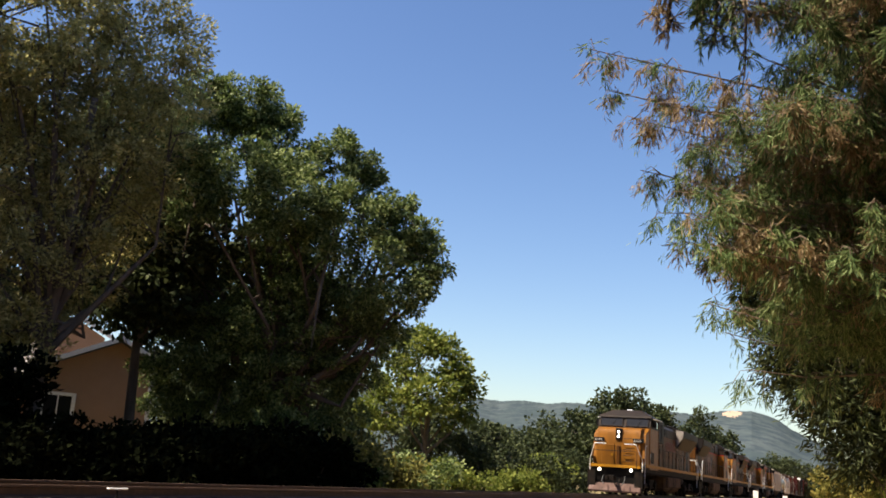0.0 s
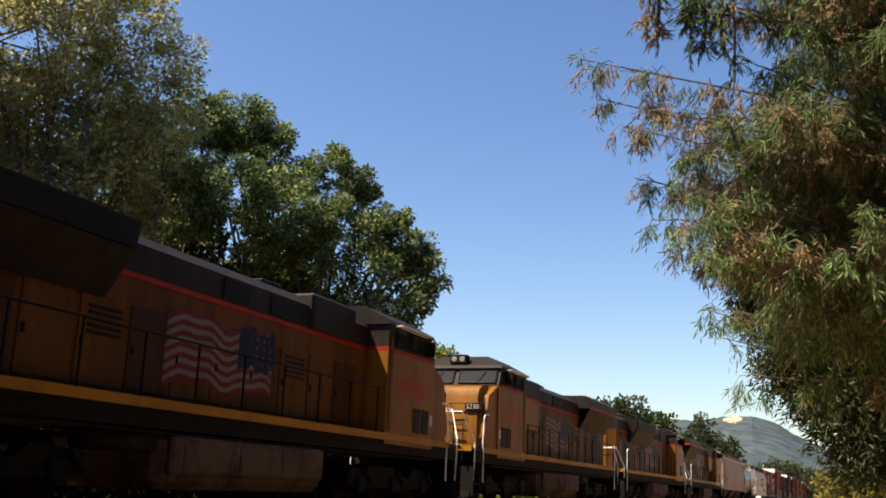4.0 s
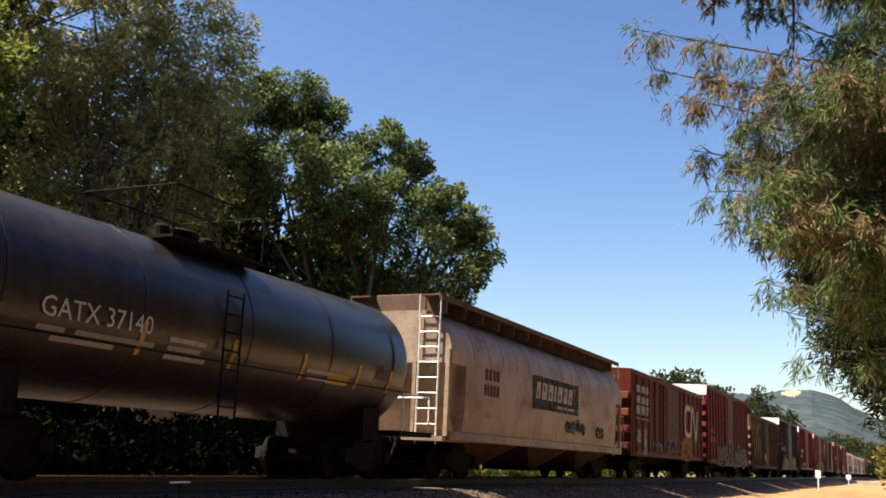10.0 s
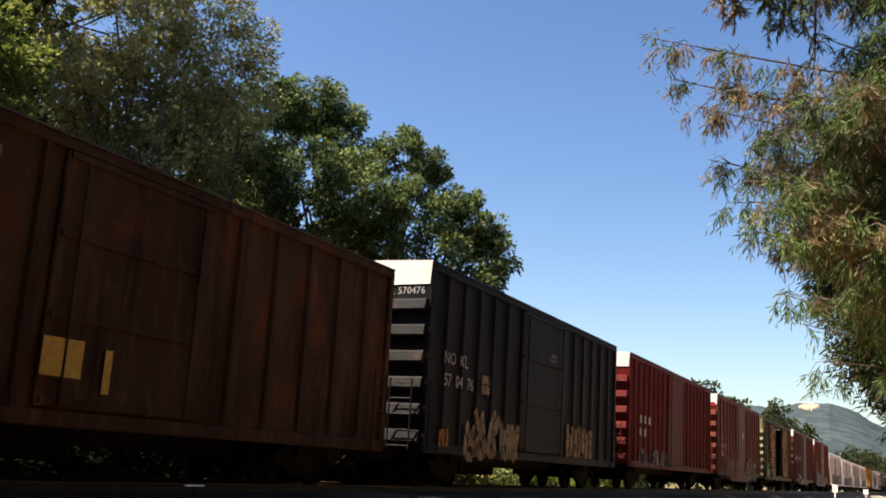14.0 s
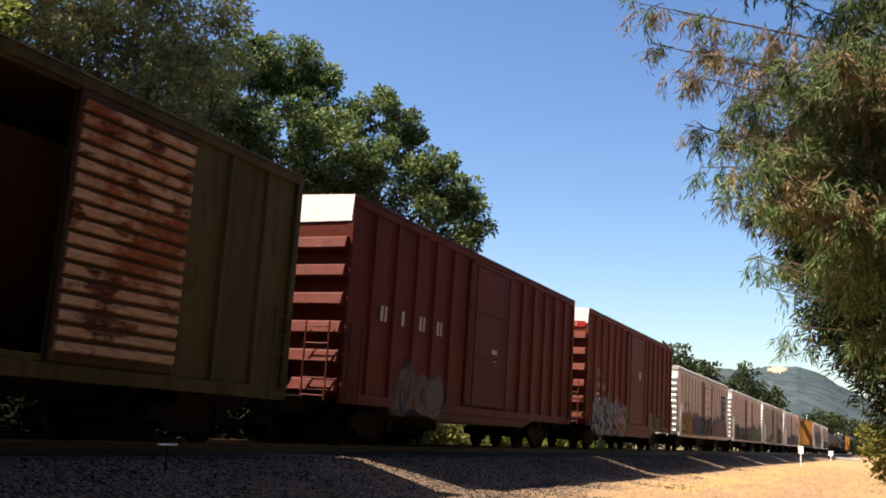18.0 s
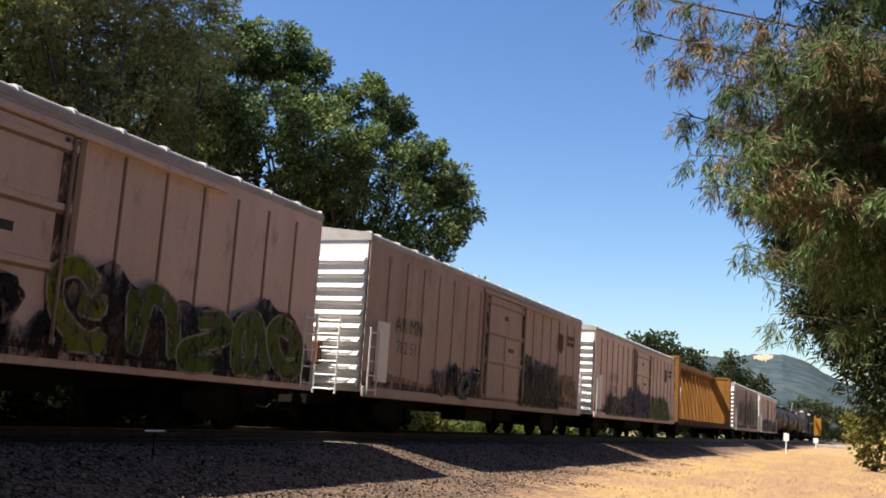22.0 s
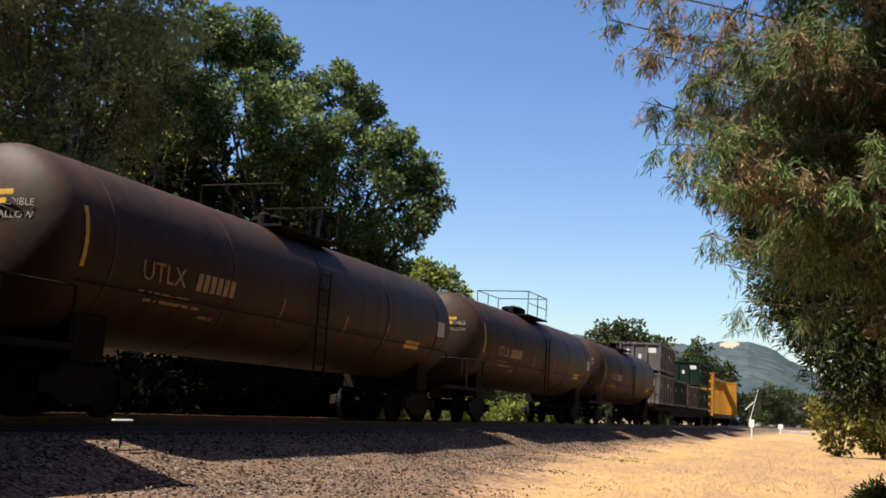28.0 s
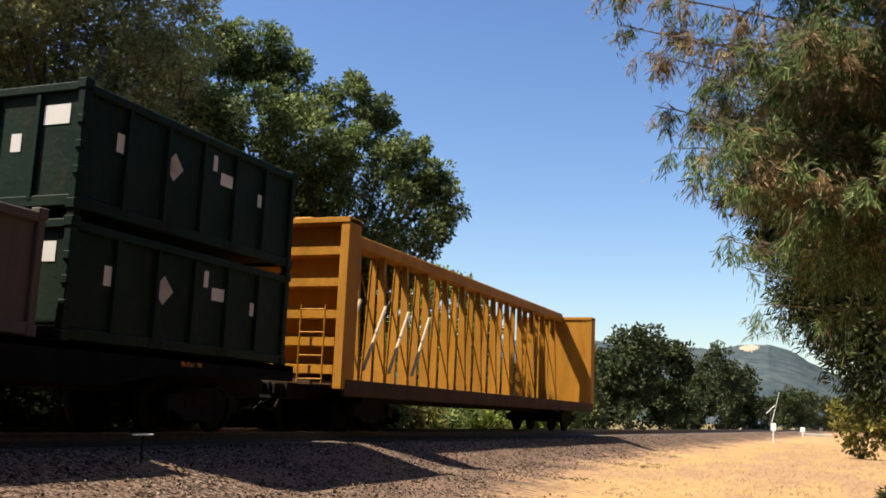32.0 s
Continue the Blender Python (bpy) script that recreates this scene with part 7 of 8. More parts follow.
    if kind == "emd":
        r1, r0 = e - radiator[0], e - radiator[1]
        ring = [(-hw, ht - 1.3), (-1.46, ht - 0.55), (-1.5, ht - 0.08), (-0.8, ht + 0.12), (0.8, ht + 0.12), (1.5, ht - 0.08), (1.46, ht - 0.55), (hw, ht - 1.3)]
        part("radiator_housing", prism(bmesh.new(), ring, r0, r1), M["soot_grey"], car)
        for s in (-1, 1):
            bm = prism(bmesh.new(), [(s * 0.98, ht - 1.26), (s * 1.462, ht - 0.56), (s * 1.5, ht - 0.56), (s * 1.02, ht - 1.30)], r0 + 0.15, r1 - 0.15)
            part("radiator_grille", bm, M["black"], car)
            # on the leading unit the sun on the flare end is in its colour
            for ya in (r0 - 0.012, r1 + 0.004):
                part("radiator_flare_end", prism(bmesh.new(), [(s * 0.95, ht - 1.24), (s * 1.44, ht - 0.55), (s * 1.48, ht - 0.12), (s * 0.95, ht - 0.02)], ya, ya + 0.008), M["flare"] if lead else M["soot_grey"], car, "radiator flare end, coloured pale grey as if catching the sun" if lead else "")
            x0, x1 = sorted((s * 1.49, s * 1.51))
            part("radiator_side", boxes((x0, x1, r0 + 0.1, r1 - 0.1, ht - 0.52, ht - 0.12)), M["black"], car)
        for k in range(3):
            part("radiator_fan", lathe(bmesh.new(), [(ht + 0.08, 0.66), (ht + 0.22, 0.66), (ht + 0.24, 0.58), (ht + 0.24, 0.1)], "z", 24, (0, r0 + 1.0 + 1.6 * k, 0)), G, car)
        part("exhaust_outlet", boxes((-0.45, 0.45, c1 + 3.4, c1 + 4.2, ht - 0.1, ht + 0.16), bevel=0.03), M["black"], car)
        part("dynamic_brake_hatch", boxes((-hw - 0.12, hw + 0.12, c1 + 0.9, c1 + 3.0, ht - 0.75, ht + 0.06), bevel=0.06), G, car)
        if y0 < -230:
            part("air_inlet_housing", boxes((-1.28, 1.28, c1 + 0.02, c1 + 3.1, ht - 1.35, ht + 0.07), bevel=0.06), M["soot_grey"], car, "soot-dark wide housing behind the cab")
            for s in (-1, 1):
                x0, x1 = sorted((s * 1.275, s * 1.3))
                for a, b in ((0.15, 0.95), (1.1, 1.9), (2.1, 2.9)):
                    part("inlet_grille", boxes((x0, x1, c1 + a, c1 + b, ht - 1.2, ht - 0.2)), M["black"], car)
    else:
        r0, r1 = e - 5.2, e + 0.35
        ring = [(-1.5, ht - 0.42), (-1.52, ht - 0.02), (-1.3, ht + 0.12), (1.3, ht + 0.12), (1.52, ht - 0.02), (1.5, ht - 0.42)]
        part("radiator_roof", prism(bmesh.new(), ring, r0, r1), G, car)
        for s in (-1, 1):
            part("radiator_stripe", boxes((s * 1.515 - 0.006, s * 1.515 + 0.006, r0, r1, ht - 0.44, ht - 0.34)), M["red"], car)
            bm = prism(bmesh.new(), [(s * 0.94, ht - 1.25), (s * 1.42, ht - 0.44), (s * 1.46, ht - 0.44), (s * 0.99, ht - 1.29)], r0 + 0.2, r1 - 0.5)
            part("radiator_grille", bm, M["black"], car)
            for q in (0.3, 0.65):
                yy = r0 + (r1 - r0) * q
                part("radiator_strut", tube(bmesh.new(), [(s * 0.95, yy, ht - 1.3), (s * 1.45, yy, ht - 0.42)], 0.05, 6), Y, car)
        part("end_stripe", boxes((-1.5, 1.5, r1 + 0.004, r1 + 0.012, ht - 0.42, ht - 0.3)), M["red"], car)
        part("exhaust_outlet", boxes((-0.45, 0.45, c1 + 5.0, c1 + 5.9, ht - 0.1, ht + 0.14), bevel=0.03), M["black"], car)
        part("blower_box", boxes((-1.25, 1.25, c1, c1 + 2.6, deck + 0.9, ht - 0.78), bevel=0.05), Y, car)
        part("blower_roof", boxes((-1.26, 1.26, c1, c1 + 2.6, ht - 0.77, ht - 0.12), bevel=0.05), G, car)
        for s in (-1, 1):
            part("blower_stripe", boxes((s * 1.266 - 0.006, s * 1.266 + 0.006, c1, c1 + 2.6, ht - 0.84, ht - 0.74)), M["red"], car)
            part("end_grille", boxes((s * 0.62 - 0.3, s * 0.62 + 0.3, e, e + 0.03, ht - 1.2, ht - 0.6)), M["black"], car)
    for s in (-1, 1):
        x0, x1 = sorted((s * (hw + 0.026), s * (hw + 0.034)))
        part("equipment_door", boxes((x0, x1, e - 2.3, e - 1.35, deck + 0.15, deck + 1.55)), M["soot_grey"], car, "soot-dark equipment door")
        part("side_vent", boxes((x0, x1, e - 1.1, e - 0.65, ht - 1.2, ht - 0.84)), M["black"], car)
    part("end_hood_door", boxes((-0.4, 0.4, e, e + 0.03, deck, deck + 1.7), bevel=0.01), Y, car)
    part("rear_light_housing", boxes((-0.22, 0.22, e, e + 0.12, ht - 0.75, ht - 0.5), bevel=0.02), M["black"], car)
    for k in (-0.1, 0.1):
        part("rear_light", lathe(bmesh.new(), [(e + 0.13, 0.08), (e + 0.12, 0.085), (e + 0.1, 0.09)], "y", 12, (k, 0, ht - 0.62)), M["lens"], car)
    if flag:
        for s in (-1, 1):
            flag_panel(car, s * (hw + 0.036), c1 + 4.4, c1 + 7.9, deck + 0.38, deck + 1.62, s)
    side = on_side(1.508, c0 + 0.45, deck + 0.95)
    if turned:
        side = Matrix.Rotation(math.pi, 4, "Z") @ on_side(1.508, -c1 + 0.7, deck + 0.92)
    if y0 > -230:
        lettering(number, 0.78, M["mark_red"], car, side, "cab_number", "red cab number", 1.1)
    if lead:
        # a faded name along the hood, as plain slanted shapes
        for s in (-1, 1):
            for k in range(9):
                y = -0.85 + 0.46 * k
                a, b = sorted((s * (hw + 0.03), s * (hw + 0.036)))
                part("name_shape", prism(bmesh.new(), [(y, 2.92), (y + 0.3, 2.92), (y + 0.33, 3.48), (y + 0.03, 3.48)], a, b, "x"), M["flag_red"], car, "faded red shape of a worn-off name")
                a, b = sorted((s * (hw + 0.037), s * (hw + 0.041)))
                z = 3.06 + 0.12 * (k % 2)
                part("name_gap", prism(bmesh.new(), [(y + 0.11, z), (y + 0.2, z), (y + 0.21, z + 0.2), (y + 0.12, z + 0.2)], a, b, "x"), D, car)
    # soot-black equipment cabinets and piping below the walkway on both sides
    for s in (-1, 1):
        for k, (a, b) in enumerate(((-2.4, -0.9), (-0.7, 0.6), (0.9, 2.3))):
            x0, x1 = sorted((s * 1.46, s * 1.475))
            part("tank_plate", boxes((x0, x1, a, b, 0.62, 1.12), bevel=0.005), M["tank_dust"], car)
        part("pipe", tube(bmesh.new(), [(s * 1.4, -h + 2.0, 1.22), (s * 1.4, h - 2.0, 1.22)], 0.03, 6), M["steel"], car)
    part("bell", lathe(bmesh.new(), [(ht + 0.1, 0.12), (ht + 0.16, 0.14), (ht + 0.26, 0.08), (ht + 0.28, 0.02)], "z", 12, (0, c1 + 0.4, 0)), M["steel"], car)
    part("horn", tube(bmesh.new(), [(0.3, c1 + 0.6, ht + 0.1), (0.3, c1 + 0.1, ht + 0.16)], 0.07, 8), M["steel"], car)
    running_gear(car, h + 0.1, 4.2, True)
    return car


# -------- the train, from the leading locomotive to the last car (places along the train in metres)
def Y(v):
    return v * S


loco("yellow and grey diesel locomotive with lit headlights leading the train", -237.4, -212.7, "emd", False, "8184", False, radiator=(0.1, 7.2))
loco("yellow diesel locomotive running hood first, flag on its side", -212.7, -190.3, "emd", True, "4780")
loco("yellow diesel locomotive with a winged grey radiator roof", -190.3, -168.3, "ge", False, "5230")
loco("yellow and grey diesel locomotive running hood first", -168.3, -145.4, "emd", True, "8603", radiator=(2.7, 8.4))
loco("yellow diesel locomotive with winged radiator roof, cab at the rear", -145.4, -123.4, "ge", True, "3466")
hopper("dusty beige covered hopper with smooth curved sides", Y(-119.4), Y(-100.1), 4.13, M["ltgrey_hopper"], sill=1.36)
t1 = tank_car("glossy black tank car with white and yellow stencils", Y(-98.6), Y(-86.0), 1.42, 2.55, M["tank_black"], -0.6, False)
h2 = hopper("short pale covered hopper streaked with rust, dark name panel", Y(-84.3), Y(-68.4), 4.2, M["hopper_white"], False)
cn = boxcar("weathered dark red boxcar with large white logo shapes", Y(-67.0), Y(-51.9), 4.38, 1.0, M["oxide"], 14, (0.39, 0.62), 4, None)
red = boxcar("tall red boxcar with a band of black and white graffiti", Y(-50.2), Y(-35.1), 5.12, 0.95, M["box_red"], 16, (0.40, 0.60), 6, M["end_white"])
br = boxcar("brown patched boxcar with pale rectangles and rust", Y(-33.1), Y(-17.7), 4.5, 0.8, M["box_brown"], 15, (0.42, 0.62), 5, None, end_mat=M["br_end"])
nk = boxcar("charcoal high boxcar with tan graffiti along the foot", Y(-15.9), Y(-0.9), 5.1, 0.85, M["box_dark"], 16, (0.38, 0.62), 6, M["end_white"])
d1 = boxcar("bright red high boxcar with narrow ribs", Y(1.0), Y(16.6), 5.14, 0.95, M["box_red"], 20, (0.40, 0.60), 6, M["end_white"])
tr1 = boxcar("faded red high boxcar with graffiti and dropped sill", Y(18.65), Y(33.5), 5.12, 0.95, M["tr_red"], 15, (0.39, 0.61), 6, M["end_white"], drop=0.38)
sr = boxcar("olive green boxcar with rusty doors standing open", Y(35.8), Y(50.7), 5.0, 0.9, M["sr_green"], 14, (0.18, 0.347), 7, None, (0.347, 0.624), door_mat=M["rusty_dark"], end_mat=M["sr_end"])
mp = boxcar("maroon high boxcar with faded white letters", Y(52.7), Y(68.3), 5.14, 0.95, M["mp_red"], 15, (0.40, 0.60), 6, M["end_white"], drop=0.3)
tr2 = boxcar("faded red high boxcar with washed-out graffiti", Y(70.2), Y(85.3), 5.15, 0.98, M["tr_red"], 15, (0.39, 0.61), 6, M["end_white"], drop=0.38)
r1 = reefer("dirty cream refrigerator car with large colourful graffiti", Y(87.3), Y(104.5), 4.38, 0.9, M["reefer"], (0.42, 0.59))
r2 = reefer("cream refrigerator car with dark graffiti along its foot", Y(106.5), Y(123.3), 4.3, 0.92, M["reefer"], (0.41, 0.61))
r3 = reefer("cream refrigerator car with green graffiti", Y(125.4), Y(142.3), 4.32, 0.9, M["reefer2"], (0.41, 0.61))
r4 = reefer("cream refrigerator car with purple graffiti", Y(144.4), Y(161.0), 4.32, 0.9, M["reefer"], (0.41, 0.61))
cb1 = centrebeam("faded orange centre-beam flat car running empty", Y(162.5), Y(184.2), 4.62, M["cb_yellow"])
r5 = reefer("dirty refrigerator car covered in tall graffiti letters", Y(186.6), Y(203.5), 4.4, 0.88, M["reefer2"], (0.41, 0.61))
r6 = reefer("cream refrigerator car with blue graffiti along its foot", Y(205.6), Y(221.8), 4.4, 0.88, M["reefer"], (0.41, 0.61))
t2 = tank_car("weathered black tank car with faded yellow stencils", Y(223.2), Y(238.9), 1.46, 2.6, M["tank_brown"], 0.0)
t3 = tank_car("weathered black tank car with a brownish cast", Y(240.6), Y(256.0), 1.46, 2.6, M["tank_brown"], 0.0)
t4 = tank_car("weathered brown-black tank car", Y(257.6), Y(272.6), 1.46, 2.6, M["tank_brown"], 0.0)
flatcar("long flat car loaded with open-top containers", Y(273.8), Y(299.1))
bin_container("waste_container", "grey ribbed steel container on a flat car", Y(274.4), Y(280.1), 1.3, 3.2, M["cont_grey"])
bin_container("waste_container", "grey ribbed steel container stacked on another", Y(274.4), Y(280.1), 3.36, 5.1, M["cont_grey"])
bin_container("waste_container", "dark green ribbed steel container on a flat car", Y(280.5), Y(286.0), 1.3, 3.12, M["cont_green"])
bin_container("waste_container", "taupe ribbed steel container on a flat car", Y(286.7), Y(292.5), 1.3, 3.02, M["cont_tan"])
bin_container("waste_container", "dark green ribbed steel container on a flat car", Y(293.1), Y(298.75), 1.3, 3.04, M["cont_green"])
bin_container("waste_container", "dark green ribbed steel container stacked on another", Y(293.1), Y(298.75), 3.2, 5.1, M["cont_green"])
cb2 = centrebeam("bright yellow centre-beam flat car at the end of the train", Y(300.9), Y(321.9), 4.62)


# -------- paint on the cars: stencils, panels, graffiti
def tank_patch(car, y0, y1, z0, z1, radius, zc, mat, name="stencil_bar", label="worn stencilled marks"):
    """A patch that follows the tank's shell."""
    bm = bmesh.new()
    n = 6
    prev = None
    for i in range(n + 1):
        z = z0 + (z1 - z0) * i / n
        x = math.sqrt(max(0.01, (radius + 0.016) ** 2 - (z - zc) ** 2))
        row = [bm.verts.new((x, y0, z)), bm.verts.new((x, y1, z))]
        if prev:
            bm.faces.new((prev[0], prev[1], row[1], row[0]))
        prev = row
    part(name, bm, mat, car, label)


def block(car, x, y0, y1, z0, z1, mat, name="painted_panel", label="painted patch"):
    part(name, boxes((x, x + 0.004, y0, y1, z0, z1)), mat, car, label)


def half(c0, c1):
    return (c1 - c0) * S / 2


SIDE = W + 0.004
KW, KY, KB = M["mark_white"], M["mark_yellow"], M["mark_black"]
# black tank car
lettering("GATX 37140", 0.40, M["paper"], t1, on_side(1.43, -4.75, 2.16), label="white reporting mark and number")
for y in (-2.75, -0.5, 1.7, 3.8, 5.2):
    tank_patch(t1, y, y + 0.1, 1.85, 2.35, 1.42, 2.55, KY, "conspicuity_strip", "yellow reflective strip")
for k, (y, w) in enumerate(((-4.7, 0.5), (-4.0, 1.6), (-4.4, 1.2), (-2.1, 0.9), (-2.1, 0.8), (-2.1, 1.0), (1.9, 1.0), (2.0, 0.8))):
    z = (1.98, 1.98, 1.86, 2.12, 1.99, 1.86, 2.02, 1.9)[k]
    tank_patch(t1, y, y + w, z, z + 0.07, 1.42, 2.55, KW)
tank_patch(t1, 2.7, 3.5, 1.88, 2.08, 1.42, 2.55, KY, "placard", "yellow placard")
tank_patch(t1, 4.6, 5.1, 2.1, 2.45, 1.42, 2.55, M["spray_grey"], "placard", "grey placard")
# weathered tank cars
for tk, L in ((t2, half(223.2, 238.9)), (t3, half(240.6, 256.0)), (t4, half(257.6, 272.6))):
    lettering("UTLX", 0.46, M["mark_tan"], tk, on_side(1.47, -L + 2.1, 2.2), label="faded tan reporting mark")
    for k in range(6):
        tank_patch(tk, -L + 3.6 + 0.2 * k, -L + 3.74 + 0.2 * k, 2.2, 2.5, 1.46, 2.6, M["mark_tan"])
    for y, z, w in ((-L + 2.2, 2.0, 1.3), (-L + 2.4, 1.88, 1.5), (-L + 4.0, 1.75, 0.4)):
        tank_patch(tk, y, y + w, z, z + 0.05, 1.46, 2.6, M["spray_tan"])
    tank_patch(tk, -L + 0.75, -L + 0.83, 2.2, 3.1, 1.46, 2.6, KY, "conspicuity_strip", "yellow reflective strip")
    for y in (-1.6, 1.2, 3.4):
        tank_patch(tk, y, y + 0.07, 1.95, 2.4, 1.46, 2.6, M["spray_tan"], "conspicuity_strip", "faded reflective strip")
    tank_patch(tk, L - 1.5, L - 1.0, 2.35, 2.75, 1.46, 2.6, KW, "placard", "white placard")
    tank_patch(tk, L - 3.4, L - 2.5, 1.9, 2.1, 1.46, 2.6, KY, "placard", "yellow placard")
    head = Matrix.Translation((0.42, -L - 0.01, 0)) @ Matrix.Rotation(math.radians(17), 4, "Z")
    lettering("INEDIBLE", 0.15, KW, tk, head @ on_end(0, 0, 2.98), label="white stencilled word on the tank head")
    lettering("TALLOW", 0.15, KW, tk, head @ on_end(0, 0, 2.79), label="white stencilled word on the tank head")
    for k in range(3):
        part("stencil_bar", boxes((0.1, 0.75 - 0.12 * k, -L + 0.015, -L + 0.019, 3.12 - 0.13 * k, 3.2 - 0.13 * k)), KY, tk, "yellow stencilled marks on the tank end")
# hoppers
h1 = [o for o, y, q in MOVES if o.name.startswith("covered_hopper")][0]
H1 = half(-119.4, -100.1)
lettering("CEFX", 0.3, KB, h1, on_end(0.5, -H1 - 0.006, 3.72), label="black reporting mark on the end")
lettering("635778", 0.26, KB, h1, on_end(0.5, -H1 - 0.006, 3.42), label="black car number on the end")
lettering("CEFX", 0.36, M["oxide"], h1, on_side(1.506, -H1 + 1.8, 2.5), label="faded red-brown reporting mark")
bars(h1, 1.506, -H1 + 1.7, 2.1, [[(0.2 * k, 0.14) for k in range(6)]], M["oxide"], 0.26)
block(h2, 1.516, -2.25, 2.4, 2.1, 3.1, M["spray_slate"], "name_panel", "dark grey panel with worn pale shapes")
for k, w in enumerate((0.34, 0.44, 0.44, 0.16, 0.46, 0.36, 0.40)):
    y = -1.95 + (0.0, 0.52, 1.12, 1.72, 2.04, 2.66, 3.16)[k]
    part("panel_shape", prism(bmesh.new(), [(y, 2.42), (y + w, 2.42), (y + w + 0.1, 2.92), (y + 0.1, 2.92)], 1.522, 1.526, "x"), M["paper_worn"], h2, "pale worn slanted shape on the panel")
    if w > 0.3:
        part("panel_shape_gap", prism(bmesh.new(), [(y + w * 0.38, 2.5 + 0.16 * (k % 2)), (y + w * 0.66, 2.5 + 0.16 * (k % 2)), (y + w * 0.7, 2.68 + 0.16 * (k % 2)), (y + w * 0.44, 2.68 + 0.16 * (k % 2))], 1.527, 1.529, "x"), M["spray_slate"], h2, "dark gap in the shape")
bars(h2, 1.522, 0.1, 2.22, [[(0, 0.6), (0.7, 0.3), (1.1, 0.7)]], M["paper_worn"], 0.07)
for z, row in ((2.62, [(0, 0.2), (0.28, 0.2), (0.56, 0.18), (0.82, 0.2)]), (2.2, [(-0.06, 0.16), (0.16, 0.14), (0.36, 0.18), (0.6, 0.16), (0.82, 0.2)])):
    bars(h2, 1.512, -6.0, z, [row], M["oxide"], 0.3, label="faded red-brown reporting mark")
spray_tag(h2, 1.512, 1.0, 3.2, 1.5, 1.9, ["soot"], "soot", 81, 4)
spray_tag(h2, 1.512, 4.5, 5.6, 1.45, 1.8, ["soot"], "soot", 82, 2)
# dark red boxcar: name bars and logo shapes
for n in range(3):
    bars(cn, SIDE, -6.9, 3.55 - n * 0.45, [[(0, 0.14), (0.2, 0.16), (0.42, 0.14), (0.85, 0.14), (1.05, 0.16), (1.28, 0.14), (1.7, 0.16), (1.92, 0.14)]], KW, 0.30)
for z in (2.95, 2.45):
    bars(cn, SIDE, -6.9, z, [[(0, 0.55), (0.8, 0.6), (1.65, 0.5)]], KW, 0.05)
part("logo_band", ribbon([(4.5, 3.5), (3.6, 3.52), (3.18, 3.3), (3.12, 2.85), (3.2, 2.36), (3.6, 2.16), (4.3, 2.14), (4.62, 2.32), (4.74, 2.75), (4.86, 3.3), (5.05, 3.52), (5.26, 3.35), (5.55, 2.7), (5.82, 2.2), (6.0, 2.02), (6.14, 2.25), (6.3, 2.9), (6.42, 3.5)], 0.14, SIDE, 1.0), KW, cn, "worn white winding band of a logo")
for y, w, z0, z1, m in ((-5.6, 0.5, 1.0, 2.1, "white"), (-6.8, 0.6, 1.5, 2.0, "white"), (0.2, 0.6, 2.2, 2.8, "grey"), (-3.1, 0.9, 1.2, 1.6, "grey")):
    block(cn, SIDE + 0.002, y, y + w, z0, z1, M["spray_" + m], "faded_patch", "faded patch of paint")
ring = [(3.55 + 1.45 * math.copysign(abs(math.cos(a)) ** 0.6, math.cos(a)), 1.45 + 0.6 * math.copysign(abs(math.sin(a)) ** 0.6, math.sin(a))) for a in [2 * math.pi * k / 32 for k in range(32)]]
part("graffiti_blob", prism(bmesh.new(), ring, SIDE + 0.002, SIDE + 0.006, "x"), M["spray_orange"], cn, "rounded orange blob of sprayed paint")
for k in range(3):
    y = 2.7 + 0.62 * k
    part("graffiti_stroke", ribbon([(y, 1.75), (y - 0.06, 1.3), (y + 0.12, 1.12), (y + 0.32, 1.25), (y + 0.34, 1.7)], 0.045, SIDE + 0.008), M["spray_oxide"], cn, "dark stroke on the blob")
spray_tag(cn, SIDE, -4.2, 2.0, 1.1, 1.7, ["oxide", "grey"], "grey", 31, 5, paint="faded_")
# tall red boxcar
spray_tag(red, SIDE, -4.8, 6.2, 0.75, 2.15, ["black", "black", "black", "oxide"], "white", 11, 6, cloud="oxide")
bars(red, SIDE, 0.2, 3.5, [[(0, 0.5), (0.6, 0.3)], [(0.1, 0.3), (0.5, 0.4)]], M["spray_pink"], 0.13)
bars(red, SIDE, -2.4, 3.5, [[(0, 0.3)]], M["spray_pink"], 0.12)
bars(red, SIDE, -0.7, 2.2, [[(0, 0.5), (0.6, 0.4)], [(0.1, 0.2), (0.5, 0.2)]], M["spray_pink"], 0.14)
block(red, SIDE, 6.2, 6.8, 0.8, 1.6, M["spray_orange"], "placard", "orange route board")
RH = half(-50.2, -35.1)
lettering("NO  KL", 0.42, M["paper_worn"], red, on_side(SIDE, -6.9, 2.55), label="white reporting mark")
lettering("57  05  33", 0.42, M["paper_worn"], red, on_side(SIDE, -6.85, 2.05), label="white car number")
lettering("NOKL 570533", 0.24, KW, red, on_end(-0.1, -RH - 0.012, 4.38), label="white number on the car end")
# brown patched boxcar
B = half(-33.1, -17.7)
for k in range(5):
    block(br, SIDE - 0.068, -B + 0.75 + 1.03 * k, -B + 1.55 + 1.03 * k, 1.25 + 0.15 * (k % 2), 4.1, M["spray_white" if k in (1, 3) else "spray_tan"], "faded_panel", "pale overpainted panel")
for k in range(4):
    block(br, SIDE - 0.064, -B + 0.8 + 1.03 * k, -B + 1.5 + 1.03 * k, 1.2, 1.8 + 0.2 * (k % 2), M["rusty"], "rust_patch", "rust patch")
